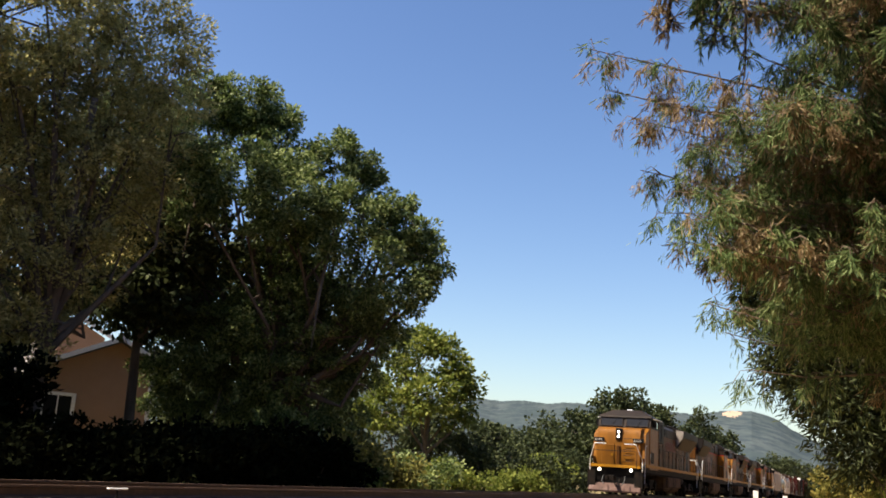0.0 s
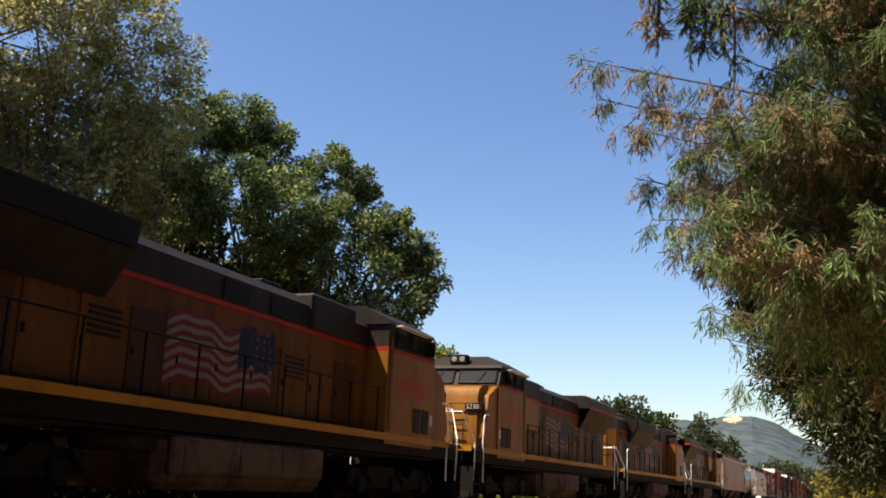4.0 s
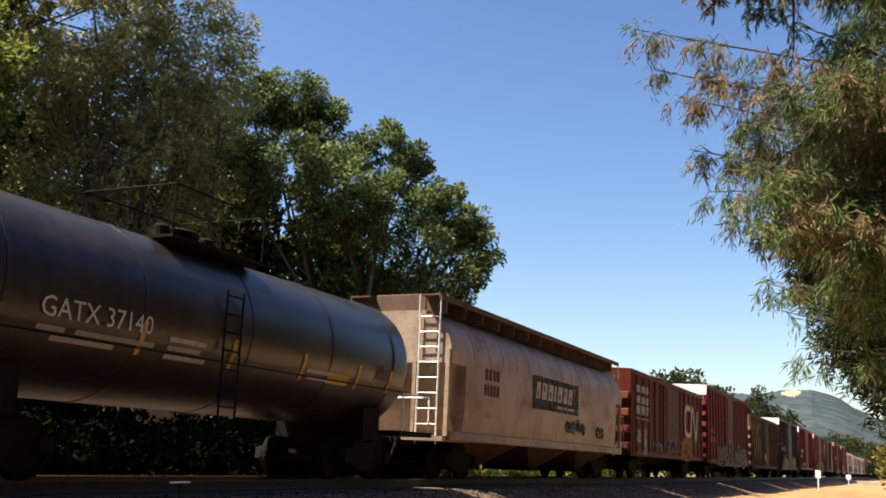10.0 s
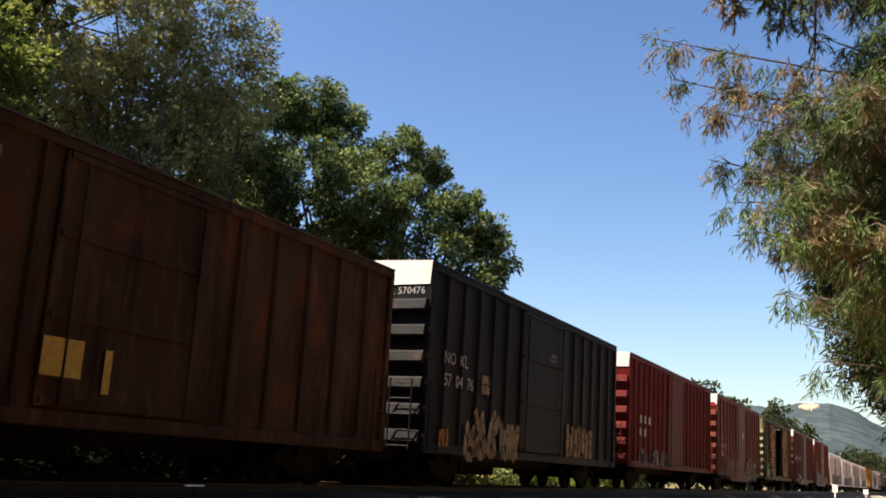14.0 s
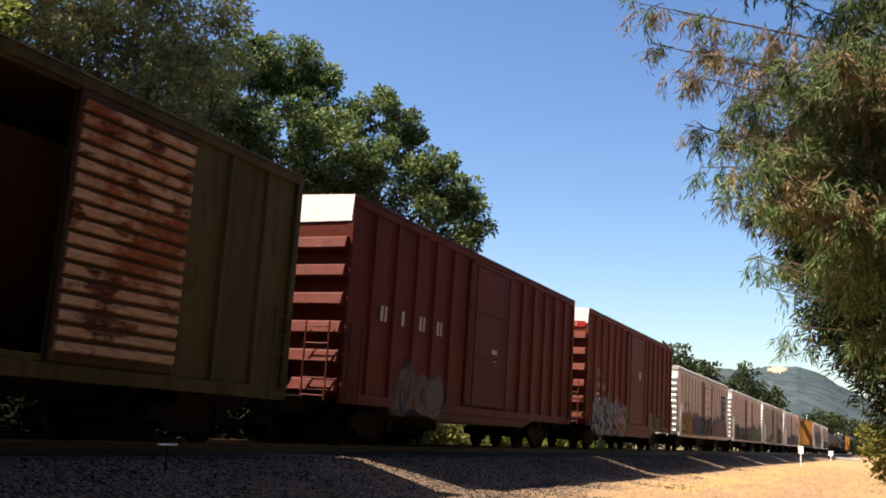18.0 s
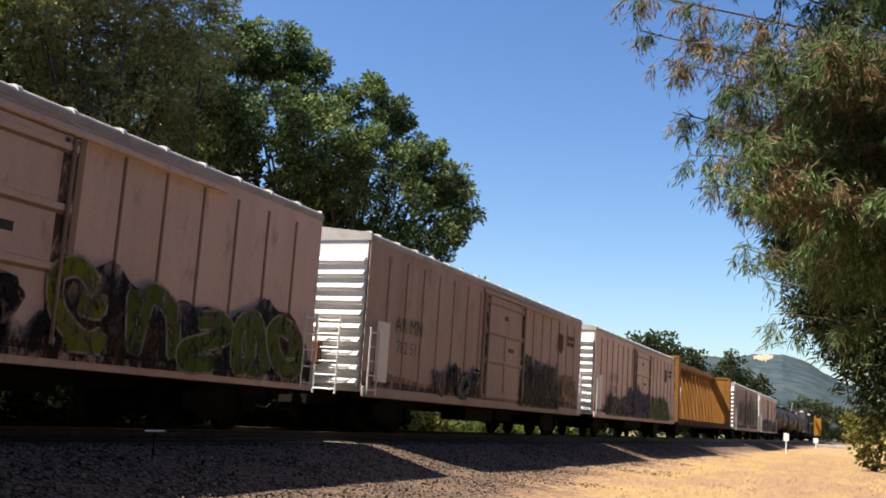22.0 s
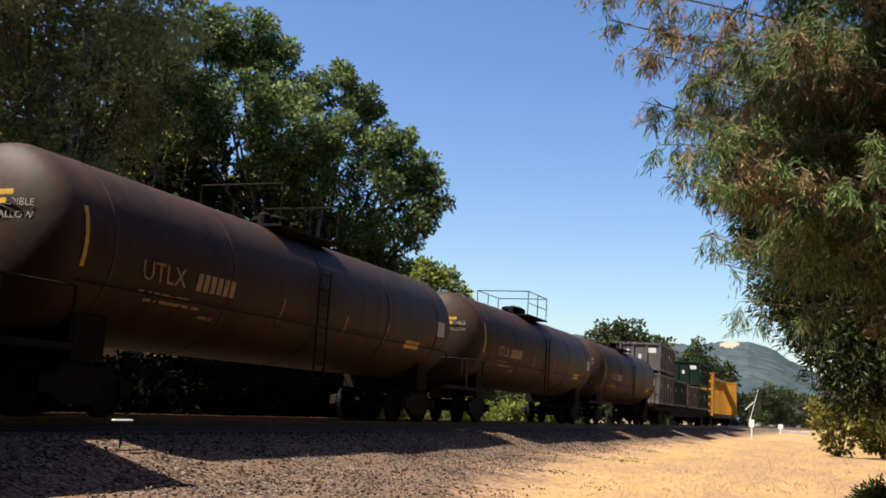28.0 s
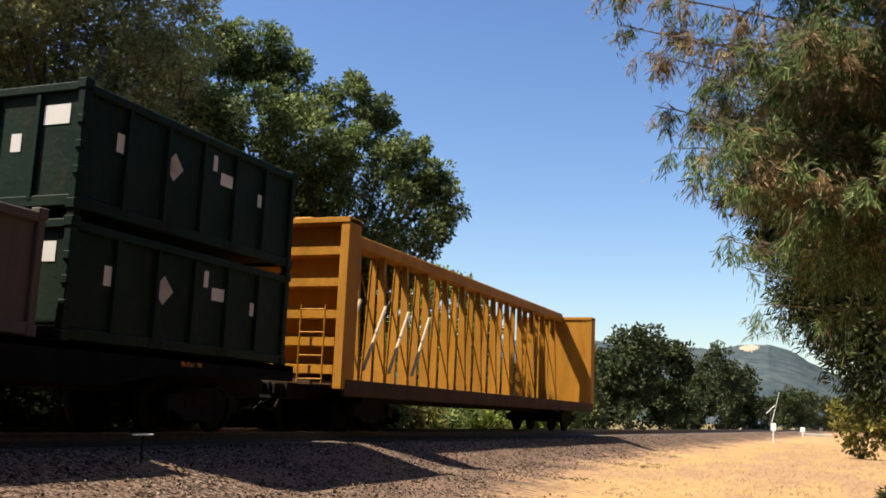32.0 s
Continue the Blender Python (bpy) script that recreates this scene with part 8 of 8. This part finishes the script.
for k in range(9):
    block(br, SIDE + 0.002, -1.1, 1.9, 2.5 + 0.19 * k, 2.56 + 0.19 * k, M["box_brown"], "door_ridge", "pressed ridge of the door")
block(br, SIDE + 0.05, -1.3, -0.6, 1.36, 1.86, M["mark_yellow"], "placard", "faded orange board")
block(br, SIDE + 0.05, -0.2, -0.06, 1.2, 1.8, M["mark_yellow"], "placard", "narrow yellow strip")
# charcoal boxcar
NKH = half(-15.9, -0.9)
lettering("NO  KL", 0.42, M["paper_worn"], nk, on_side(SIDE, -6.9, 2.88), label="white reporting mark")
lettering("57  04  76", 0.42, KW, nk, on_side(SIDE, -6.85, 2.36), label="white car number")
lettering("NOKL 570476", 0.24, KW, nk, on_end(-0.1, -NKH - 0.012, 4.38), label="white number on the car end")
spray_tag(nk, SIDE, -5.6, -1.9, 0.62, 1.95, ["tan", "tan"], "tan", 17, 5)
block(nk, SIDE, -6.95, -6.45, 0.95, 1.35, M["spray_orange"], "placard", "small orange board")
for k in range(7):
    block(nk, SIDE, 2.2 + 0.4 * k, 2.5 + 0.4 * k, 1.0, 2.0 - 0.06 * (k % 3), M["spray_tan"], "graffiti_fill", "tan painted stripes")
bars(nk, SIDE, -4.6, 2.6, [[(0, 0.5)], [(0, 0.5)]], M["spray_tan"], 0.22, 0.03)
bars(nk, SIDE, 0.5, 3.9, [[(0, 0.6)], [(0, 0.6)], [(0.1, 0.4)]], M["spray_grey"], 0.1, 0.05)
# red ribbed boxcar
bars(d1, SIDE, -6.5, 2.6, [[(0, 0.3), (0.7, 0.3), (1.4, 0.3)], [(0, 0.3), (0.7, 0.3)]], KW, 0.3, 0.2)
spray_tag(d1, SIDE, -6.8, -1.0, 0.95, 1.6, ["grey", "pink"], "pink", 41, 5, paint="faded_")
# faded red pair
for car, num, seed, L in ((tr1, "100  183", 19, half(18.65, 33.5)), (tr2, "100  160", 23, half(70.2, 85.3))):
    lettering("TR", 0.44, KW, car, on_side(SIDE, -6.55, 2.75), label="white reporting mark")
    lettering(num, 0.40, KW, car, on_side(SIDE, -6.6, 2.3), label="white car number")
    bars(car, SIDE, -6.5, 2.08, [[(0, 0.4)], [(0, 0.25), (0.35, 0.2)]], KW, 0.1)
    block_y = -L - 0.034
    part("number_panel", boxes((0.2, 1.38, block_y, block_y + 0.003, 4.5, 4.72)), M["mark_red"], car, "red panel for the car number")
    lettering("TR " + num.replace("  ", ""), 0.17, KW, car, on_end(0.3, block_y - 0.004, 4.55), label="car number on the end")
    bars(car, SIDE, 0.4, 3.35, [[(0, 0.5)], [(0, 0.5)], [(0.1, 0.3)]], KW, 0.1, 0.03)
spray_tag(tr1, SIDE, 1.0, 5.6, 0.62, 2.05, ["ochre", "tan", "sage", "ochre", "oxide"], "oxide", 19, 5, cloud="sage")
spray_tag(tr1, SIDE, -5.9, -1.8, 0.75, 1.9, ["tan", "orange", "tan"], "tan", 29, 5, cloud="tan", paint="faded_")
spray_tag(tr2, SIDE, -6.9, -1.9, 0.6, 2.15, ["sky", "sky", "sky"], "sage", 23, 5, cloud="sage")
for k, (y, z, w, h, tone_) in enumerate(((-6.2, 0.62, 0.95, 1.15, "sky"), (-5.1, 0.62, 0.8, 1.2, "sky"), (-3.95, 0.6, 0.75, 1.0, "rose"), (-3.0, 0.6, 0.85, 1.25, "rose"))):
    ring = [(y, z), (y + w, z), (y + w * 0.95, z + h * 0.6), (y + w * 0.7, z + h), (y + w * 0.25, z + h * 0.95), (y - 0.04, z + h * 0.5)]
    part("graffiti_panel", prism(bmesh.new(), ring, SIDE + 0.030 + 0.0006 * k, SIDE + 0.0315 + 0.0006 * k, "x"), M["spray_" + tone_], tr2, "pale washed-out sprayed panel")
    ring = [(y + w * 0.2, z + 0.22), (y + w * 0.75, z + 0.24), (y + w * 0.7, z + 0.4), (y + w * 0.45, z + 0.46), (y + w * 0.25, z + 0.38)]
    part("graffiti_fill", prism(bmesh.new(), ring, SIDE + 0.034, SIDE + 0.0355, "x"), M["spray_orange"], tr2, "orange sprayed patch")
spray_tag(tr2, SIDE, 2.6, 5.7, 0.85, 1.95, ["oxide", "tan"], "tan", 24, 4)
# olive boxcar with open doors
lettering("SRN 551", 0.4, M["paper_worn"], sr, on_side(SIDE, -6.95, 1.72), label="white reporting mark and number", spread=1.3)
for y in (-7.0, -6.1, -4.4):
    block(sr, SIDE if y < -5 else SIDE + 0.12, y, y + 0.66, 1.05, 1.6, M["mark_green"], "stencil_patch", "green stencil patch")
SRH, SRS = half(35.8, 50.7), W - 0.07
# dark door backing paints the shade between the pale slats
bm = boxes((SRS + 0.005, SRS + 0.075, 1.9, 4.4, 1.06, 4.84), bevel=0.02)
sr_door = part("sliding_door", bm, M["rusty_dark"], sr, "rust-streaked pale sliding door")
for y0 in (-4.9, 1.9):
    for z in np.arange(1.2, 4.75, 0.21):
        part("door_corrugation", prism(bmesh.new(), [(SRS + 0.07, z), (SRS + 0.125, z + 0.02), (SRS + 0.125, z + 0.13), (SRS + 0.07, z + 0.15)], y0 + 0.06, y0 + (2.5 if y0 > 0 else 2.56)), M["rust_door"], sr_door if y0 > 0 else [c for c in sr.children if c.name.startswith("sliding_door") and c.matrix_basis.is_identity and c.data.vertices[0].co.x > 0][0])
# maroon boxcar
for k, y in enumerate((-6.6, -5.6, -4.6, -3.6)):
    bars(mp, SIDE, y, 2.72, [[(0, 0.13), (0.21, 0.1)] if k != 1 else [(0.05, 0.13)]], KW, 0.34)
spray_tag(mp, SIDE, -5.6, -3.0, 0.75, 1.9, ["grey", "oxide"], "white", 51, 3, cloud="grey", paint="faded_")
bars(mp, SIDE, 0.2, 2.6, [[(0, 0.4)], [(0.1, 0.3)]], KW, 0.12)
# refrigerator cars
RX = W + 0.055
for car, num in ((r1, ""), (r2, "781 933"), (r3, "782 511"), (r4, "761 880")):
    lettering("AR MN", 0.5, KB, car, on_side(W + 0.004, -7.3 if car is not r4 else -6.2, 2.35), label="black reporting mark")
    if num:
        lettering(num, 0.42, M["spray_grey"] if car is r3 else KB, car, on_side(W + 0.004, -7.2 if car is not r4 else -6.2, 1.86), label="car number")
block(r2, W + 0.001, -7.35, -6.3, 1.78, 2.26, KW, "number_panel", "white patch behind the number")
block(r2, W + 0.001, -6.15, -5.1, 1.78, 2.26, KW, "number_panel", "white patch behind the number")
spray_tag(r1, RX, -8.4, -5.2, 0.95, 2.2, ["yellow", "yellow", "yellow"], "black", 61, 3, cloud="orange")
spray_tag(r1, RX, -5.1, -1.5, 0.95, 2.2, ["teal", "purple", "blue"], "black", 62, 3, cloud="blue")
spray_tag(r1, RX, -1.1, 1.5, 0.98, 2.1, ["soot", "oxide", "grey"], "soot", 60, 3, cloud="oxide", label="dark sprayed shapes on the door")
spray_tag(r1, RX, 2.0, 7.4, 1.0, 2.3, ["rose", "pink", "rose"], "black", 63, 5, cloud="pink")
block(r1, W + 0.002, 5.65, 7.4, 2.1, 3.65, M["mark_blue"], "name_panel", "dark blue sign panel with white words")
for j in range(5):
    block(r1, W + 0.008, 5.8 + j * 0.3, 5.8 + j * 0.3 + 0.21, 3.34, 3.46, KW, "panel_shape", "pale bar on the panel")
for word, z in (("CHILLED", 2.9), ("EXPRESS", 2.46)):
    lettering(word, 0.37, KW, r1, on_side(W + 0.009, 5.76, z), label="white word on the blue panel")
spray_tag(r2, RX, -8.2, 1.0, 0.95, 1.95, ["black", "grey", "black"], "black", 64, 9, cloud="soot")
spray_tag(r2, RX, 1.6, 8.2, 0.95, 2.25, ["green", "green", "lime"], "white", 65, 5, cloud="black")
spray_tag(r3, RX, 1.8, 5.5, 0.95, 2.5, ["slate", "soot", "slate"], "black", 66, 4, cloud="soot")
spray_tag(r3, RX, -5.0, -1.9, 0.95, 1.8, ["black", "grey"], "black", 67, 4)
spray_tag(r3, RX, 6.0, 8.0, 1.3, 2.1, ["tan"], "black", 68, 3)
spray_tag(r4, RX, -3.2, 1.6, 0.95, 2.3, ["purple", "blue", "purple"], "black", 69, 5, cloud="blue")
spray_tag(r4, RX, -6.6, -3.3, 0.95, 1.8, ["soot", "grey"], "soot", 74, 4, cloud="soot")
spray_tag(r4, RX, 2.0, 6.6, 0.95, 2.1, ["green", "green", "black"], "green", 70, 5, cloud="green")
for car in (r3, r4, r6):
    ring = [(5.72, 3.05), (5.9, 2.9), (6.05, 2.9), (6.22, 3.05), (6.22, 3.5), (6.14, 3.6), (5.97, 3.55), (5.8, 3.6), (5.72, 3.5)]
    part("shield_emblem", prism(bmesh.new(), ring, W, W + 0.004, "x"), M["oxide"], car, "red-brown shield shape")
    bars(car, W + 0.002, 6.75, 3.45, [[(0, 0.22), (0.3, 0.3), (0.7, 0.2)], [(0, 0.3), (0.4, 0.4)]], M["oxide"], 0.14)
spray_tag(r5, RX, -6.9, -1.9, 1.2, 3.3, ["soot", "grey", "soot"], "soot", 71, 6)
spray_tag(r5, RX, -1.2, 2.2, 1.1, 3.8, ["black", "teal", "soot"], "black", 75, 4)
spray_tag(r5, RX, 2.6, 7.6, 1.1, 3.6, ["black", "green", "soot", "white"], "soot", 76, 6)
spray_tag(r6, RX, -7.5, 7.6, 0.9, 2.1, ["blue", "blue", "black"], "blue", 72, 10, cloud="soot")
spray_tag(r6, RX, 5.6, 8.0, 0.95, 2.6, ["grey", "pink"], "black", 73, 3)

# -------- house behind the trees
house = thing("house", "tan stucco house with white roof trim, half hidden by trees", "house")
hx, hy, hz = spot(39.85, 50)
house.matrix_basis = pose(hx, hy, hz + 0.75, 0, 0, 46)
part("wall", prism(bmesh.new(), [(-3.3, -1.2), (1.75, -1.2), (1.75, 4.55), (0.1, 5.45), (-3.3, 3.95)], 0, 7), M["stucco"], house)
part("wing_wall", boxes((-9.0, -3.3, 1.5, 8.0, -1.2, 3.6)), M["stucco"], house)
for a, b in (((-3.9, 3.78), (0.1, 5.55)), ((0.1, 5.55), (2.1, 4.45))):
    part("roof_slope", prism(bmesh.new(), [a, b, (b[0], b[1] + 0.16), (a[0], a[1] + 0.16)], -0.5, 7.3), M["roof"], house)
    part("bargeboard", prism(bmesh.new(), [(a[0], a[1] - 0.06), (b[0], b[1] - 0.06), (b[0], b[1] + 0.18), (a[0], a[1] + 0.18)], -0.56, -0.5), M["trim"], house, "white bargeboard")
part("wing_roof", prism(bmesh.new(), [(1.0, 3.5), (8.5, 3.5), (4.7, 5.6)], -9.4, -3.0, "x"), M["roof"], house)
part("upper_gable", prism(bmesh.new(), [(-2.6, 4.6), (-0.4, 4.6), (-0.4, 5.9), (-1.5, 6.5), (-2.6, 5.9)], 3.0, 7), M["stucco"], house)
part("upper_bargeboard", prism(bmesh.new(), [(-3.0, 5.8), (-1.5, 6.6), (0.0, 5.8), (0.0, 6.0), (-1.5, 6.8), (-3.0, 6.0)], 2.75, 2.9), M["trim"], house, "white bargeboard")
part("corner_board", boxes((1.6, 1.8, -0.05, 0.12, -0.3, 4.5)), M["trim"], house)
hw_ = part("window", boxes((-3.0, -1.75, -0.03, 0.02, 1.2, 2.75)), M["glass"], house)
for r in ((-3.1, -2.98, -0.06, 0.04, 1.1, 2.85), (-1.77, -1.6, -0.06, 0.04, 1.1, 2.85), (-3.1, -1.6, -0.06, 0.04, 2.73, 2.88), (-3.1, -1.6, -0.06, 0.04, 1.06, 1.2), (-2.4, -2.35, -0.05, 0.03, 1.2, 2.75)):
    part("window_frame", boxes(r), M["trim"], hw_)

# -------- line-side things
post = thing("marker_post", "short white marker post with a sign box", "marker post")
px, py = 5.2, 84.5
post.matrix_basis = pose(px, py, ground_height(px, py))
part("stake", tube(bmesh.new(), [(0, 0, -0.2), (0, 0, 1.05)], 0.05, 8), M["white_metal"], post)
part("sign_plate", boxes((-0.2, 0.2, -0.03, 0.03, 0.95, 1.55), bevel=0.01), M["white_metal"], post)
post2 = thing("marker_post", "low white marker post further along the line", "marker post")
post2.matrix_basis = pose(4.6, 140, ground_height(4.6, 140))
part("stake", tube(bmesh.new(), [(0, 0, -0.2), (0, 0, 0.9)], 0.06, 8), M["white_metal"], post2)
part("sign_plate", boxes((-0.3, 0.3, -0.03, 0.03, 0.7, 1.3), bevel=0.01), M["white_metal"], post2)
gate = thing("crossing_gate", "white railway crossing gate with its arm raised", "crossing gate")
ggx, ggy = polar(4.5, 165)
gate.matrix_basis = pose(ggx, ggy, ground_height(ggx, ggy))
part("mast", tube(bmesh.new(), [(0, 0, -0.3), (0, 0, 3.6)], 0.06, 8), M["spray_grey"], gate)
part("mechanism_box", boxes((-0.3, 0.3, -0.3, 0.3, 0.7, 1.3), bevel=0.04), M["spray_grey"], gate)
part("arm", tube(bmesh.new(), [(0.1, 0, 1.1), (1.3, 0, 6.0)], 0.06, 6, 0.03), M["white_metal"], gate)
part("crossbuck", prism(bmesh.new(), [(-0.7, 2.7), (-0.6, 2.6), (0.7, 3.9), (0.6, 4.0)], -0.12, -0.09), M["white_metal"], gate)
van = thing("pickup_truck", "white pickup truck waiting by the crossing", "pickup truck")
vx, vy = polar(5.3, 172)
van.matrix_basis = pose(vx, vy, ground_height(vx, vy), 0, 0, 80)
part("body", prism(bmesh.new(), [(-2.6, 0.5), (2.5, 0.5), (2.55, 1.0), (1.3, 1.15), (0.7, 1.75), (-0.7, 1.78), (-0.85, 1.1), (-2.6, 1.1)], -0.9, 0.9, "x"), M["white_metal"], van)
for yy in (-1.6, 1.6):
    for xx in (-0.85, 0.85):
        part("wheel", lathe(bmesh.new(), [(xx - 0.1, 0.36), (xx + 0.1, 0.36), (xx + 0.1, 0.2)], "x", 16, (0, yy, 0.36)), M["rubber"], van)
part("windscreen", prism(bmesh.new(), [(1.28, 1.17), (0.72, 1.72), (0.74, 1.74), (1.32, 1.19)], -0.75, 0.75, "x"), M["glass"], van)
barrier = thing("concrete_barrier", "pale concrete kerb along the crossing road", "barrier")
bx_, by_ = polar(2.6, 170)
barrier.matrix_basis = pose(bx_, by_, ground_height(bx_, by_))
part("kerb", boxes((-4.5, 3.5, -0.3, 0.3, -0.1, 0.35), bevel=0.05), M["white"], barrier)
cap = thing("marker_stake", "low stake with a white cap beside the rail", "marker")
cap.matrix_basis = pose(2.45, 11.4, ground_height(2.45, 11.4))
part("stake", boxes((-0.008, 0.008, -0.008, 0.008, -0.2, 0.375)), M["black"], cap)
part("white_cap", boxes((-0.03, 0.03, -0.2, 0.2, 0.37, 0.395), bevel=0.01), M["white_metal"], cap)

# -------- ties, ballast stones, dry grass
tie_me = mesh_of("tie", boxes((-1.3, 1.3, -0.11, 0.11, -0.30, -0.187), bevel=0.012), M["tie"])
for k in range(240):
    placed("tie", tie_me, track, pose(0.03 * math.sin(k * 2.1), -6 + 0.52 * k, 0, 0, 0, 0.8 * math.sin(k * 1.3)))
rest = bmesh.new()
for k in range(700):
    y = 119.3 + 0.52 * k
    box(rest, -1.3, 1.3, y - 0.11, y + 0.11, -0.30, -0.187)
tagged(part("ties_beyond", rest, M["tie"], track), "dark wooden ties further along the track", kind="stuff")

st_rng = np.random.default_rng(77)
n = 30000
sy = 3 + 60 * st_rng.uniform(0, 1, n) ** 1.6
sx = 1.6 + (np.minimum(straw_edge(sy), 10.0) + 0.2) * st_rng.uniform(0, 1, n) ** 1.15
held = np.array([2.2 * noise.noise((a * 0.6, b * 0.35, 4.0)) + 1.1 * noise.noise((a * 2.5, b * 2.5, 2.0)) for a, b in zip(sx, sy)]) + st_rng.normal(size=n) * 0.45 + straw_edge(sy) - 0.2 > sx
sx, sy = sx[held], sy[held]
n = len(sx)
sz = np.array([ground_height(a, b) for a, b in zip(sx, sy)])
rad = st_rng.uniform(0.010, 0.027, n) * (1 + 0.3 * (st_rng.uniform(0, 1, n) < 0.08))
octa = np.array([(1, 0, 0), (0, 1, 0), (-1, 0, 0), (0, -1, 0), (0, 0, 0.8), (0, 0, -0.8)], float)
sv = np.stack([sx, sy, sz + rad * 0.3], -1)[:, None] + octa[None] * rad[:, None, None] * st_rng.uniform(0.6, 1.4, (n, 6, 1)) + st_rng.normal(size=(n, 6, 3)) * rad[:, None, None] * 0.25
of = np.array([(0, 1, 4), (1, 2, 4), (2, 3, 4), (3, 0, 4), (1, 0, 5), (2, 1, 5), (3, 2, 5), (0, 3, 5)])
stone_me = fast_mesh("ballast_stones", sv.reshape(-1, 3), (of[None] + 6 * np.arange(n)[:, None, None]).reshape(-1, 3))
stone_me.materials.append(leafy("crushed_stone", (0.016, 0.0115, 0.0085), (0.088, 0.061, 0.047), (0.36, 0.27, 0.215), 0.0, 0.9, 0.04))
tagged(new("ballast_stones", stone_me), "crushed grey-brown ballast stones beside the track", "ballast", kind="stuff")

n = 30000
gy_ = 4 + 90 * st_rng.uniform(0, 1, n) ** 1.7
gx_ = 4.4 + 10.3 * st_rng.beta(1.3, 1.2, n)
keep = np.array([noise.noise((a * 0.45, b * 0.25, 9.0)) + 0.5 * (a - straw_edge(b) - 0.6) for a, b in zip(gx_, gy_)]) > st_rng.uniform(-0.3, 0.5, n)
gx_, gy_ = gx_[keep], gy_[keep]
gc = np.stack([gx_, gy_, [ground_height(a, b) - 0.01 for a, b in zip(gx_, gy_)]], -1)
gd = st_rng.normal(size=gc.shape) * 0.6 + np.array([[0, 0, 0.9]])
tagged(new("dry_grass", leaves("dry_grass", gc, gd, 0.09, 0.011, M["straw"], st_rng, 0, 0.2)), "dry straw-yellow grass on the verge", "grass", kind="stuff")


# -------- motion: the train rolls past at about 65 km/h
TRAVEL = ((0, -284.0), (1, -265.4), (2, -247.1), (3.5, -220.4), (5.5, -185.1), (7, -158.7), (8.5, -132.45), (10, -106.15), (11.5, -79.8), (13, -53.3), (14.5, -26.7), (16.5, 8.9), (17.5, 26.6), (19, 53.3),
          (20.5, 80.0), (21.5, 97.85), (23, 124.6), (24.5, 151.25), (25.5, 168.95), (27.8, 209.4), (30.6, 258.3), (31.5, 273.9), (32, 282.5))


def motions():
    for ob, place, turned in MOVES:
        walk(ob, [(t, pose(0, place - s * S, 0, 0, 0, 180 if turned else 0)) for t, s in TRAVEL])


motions()
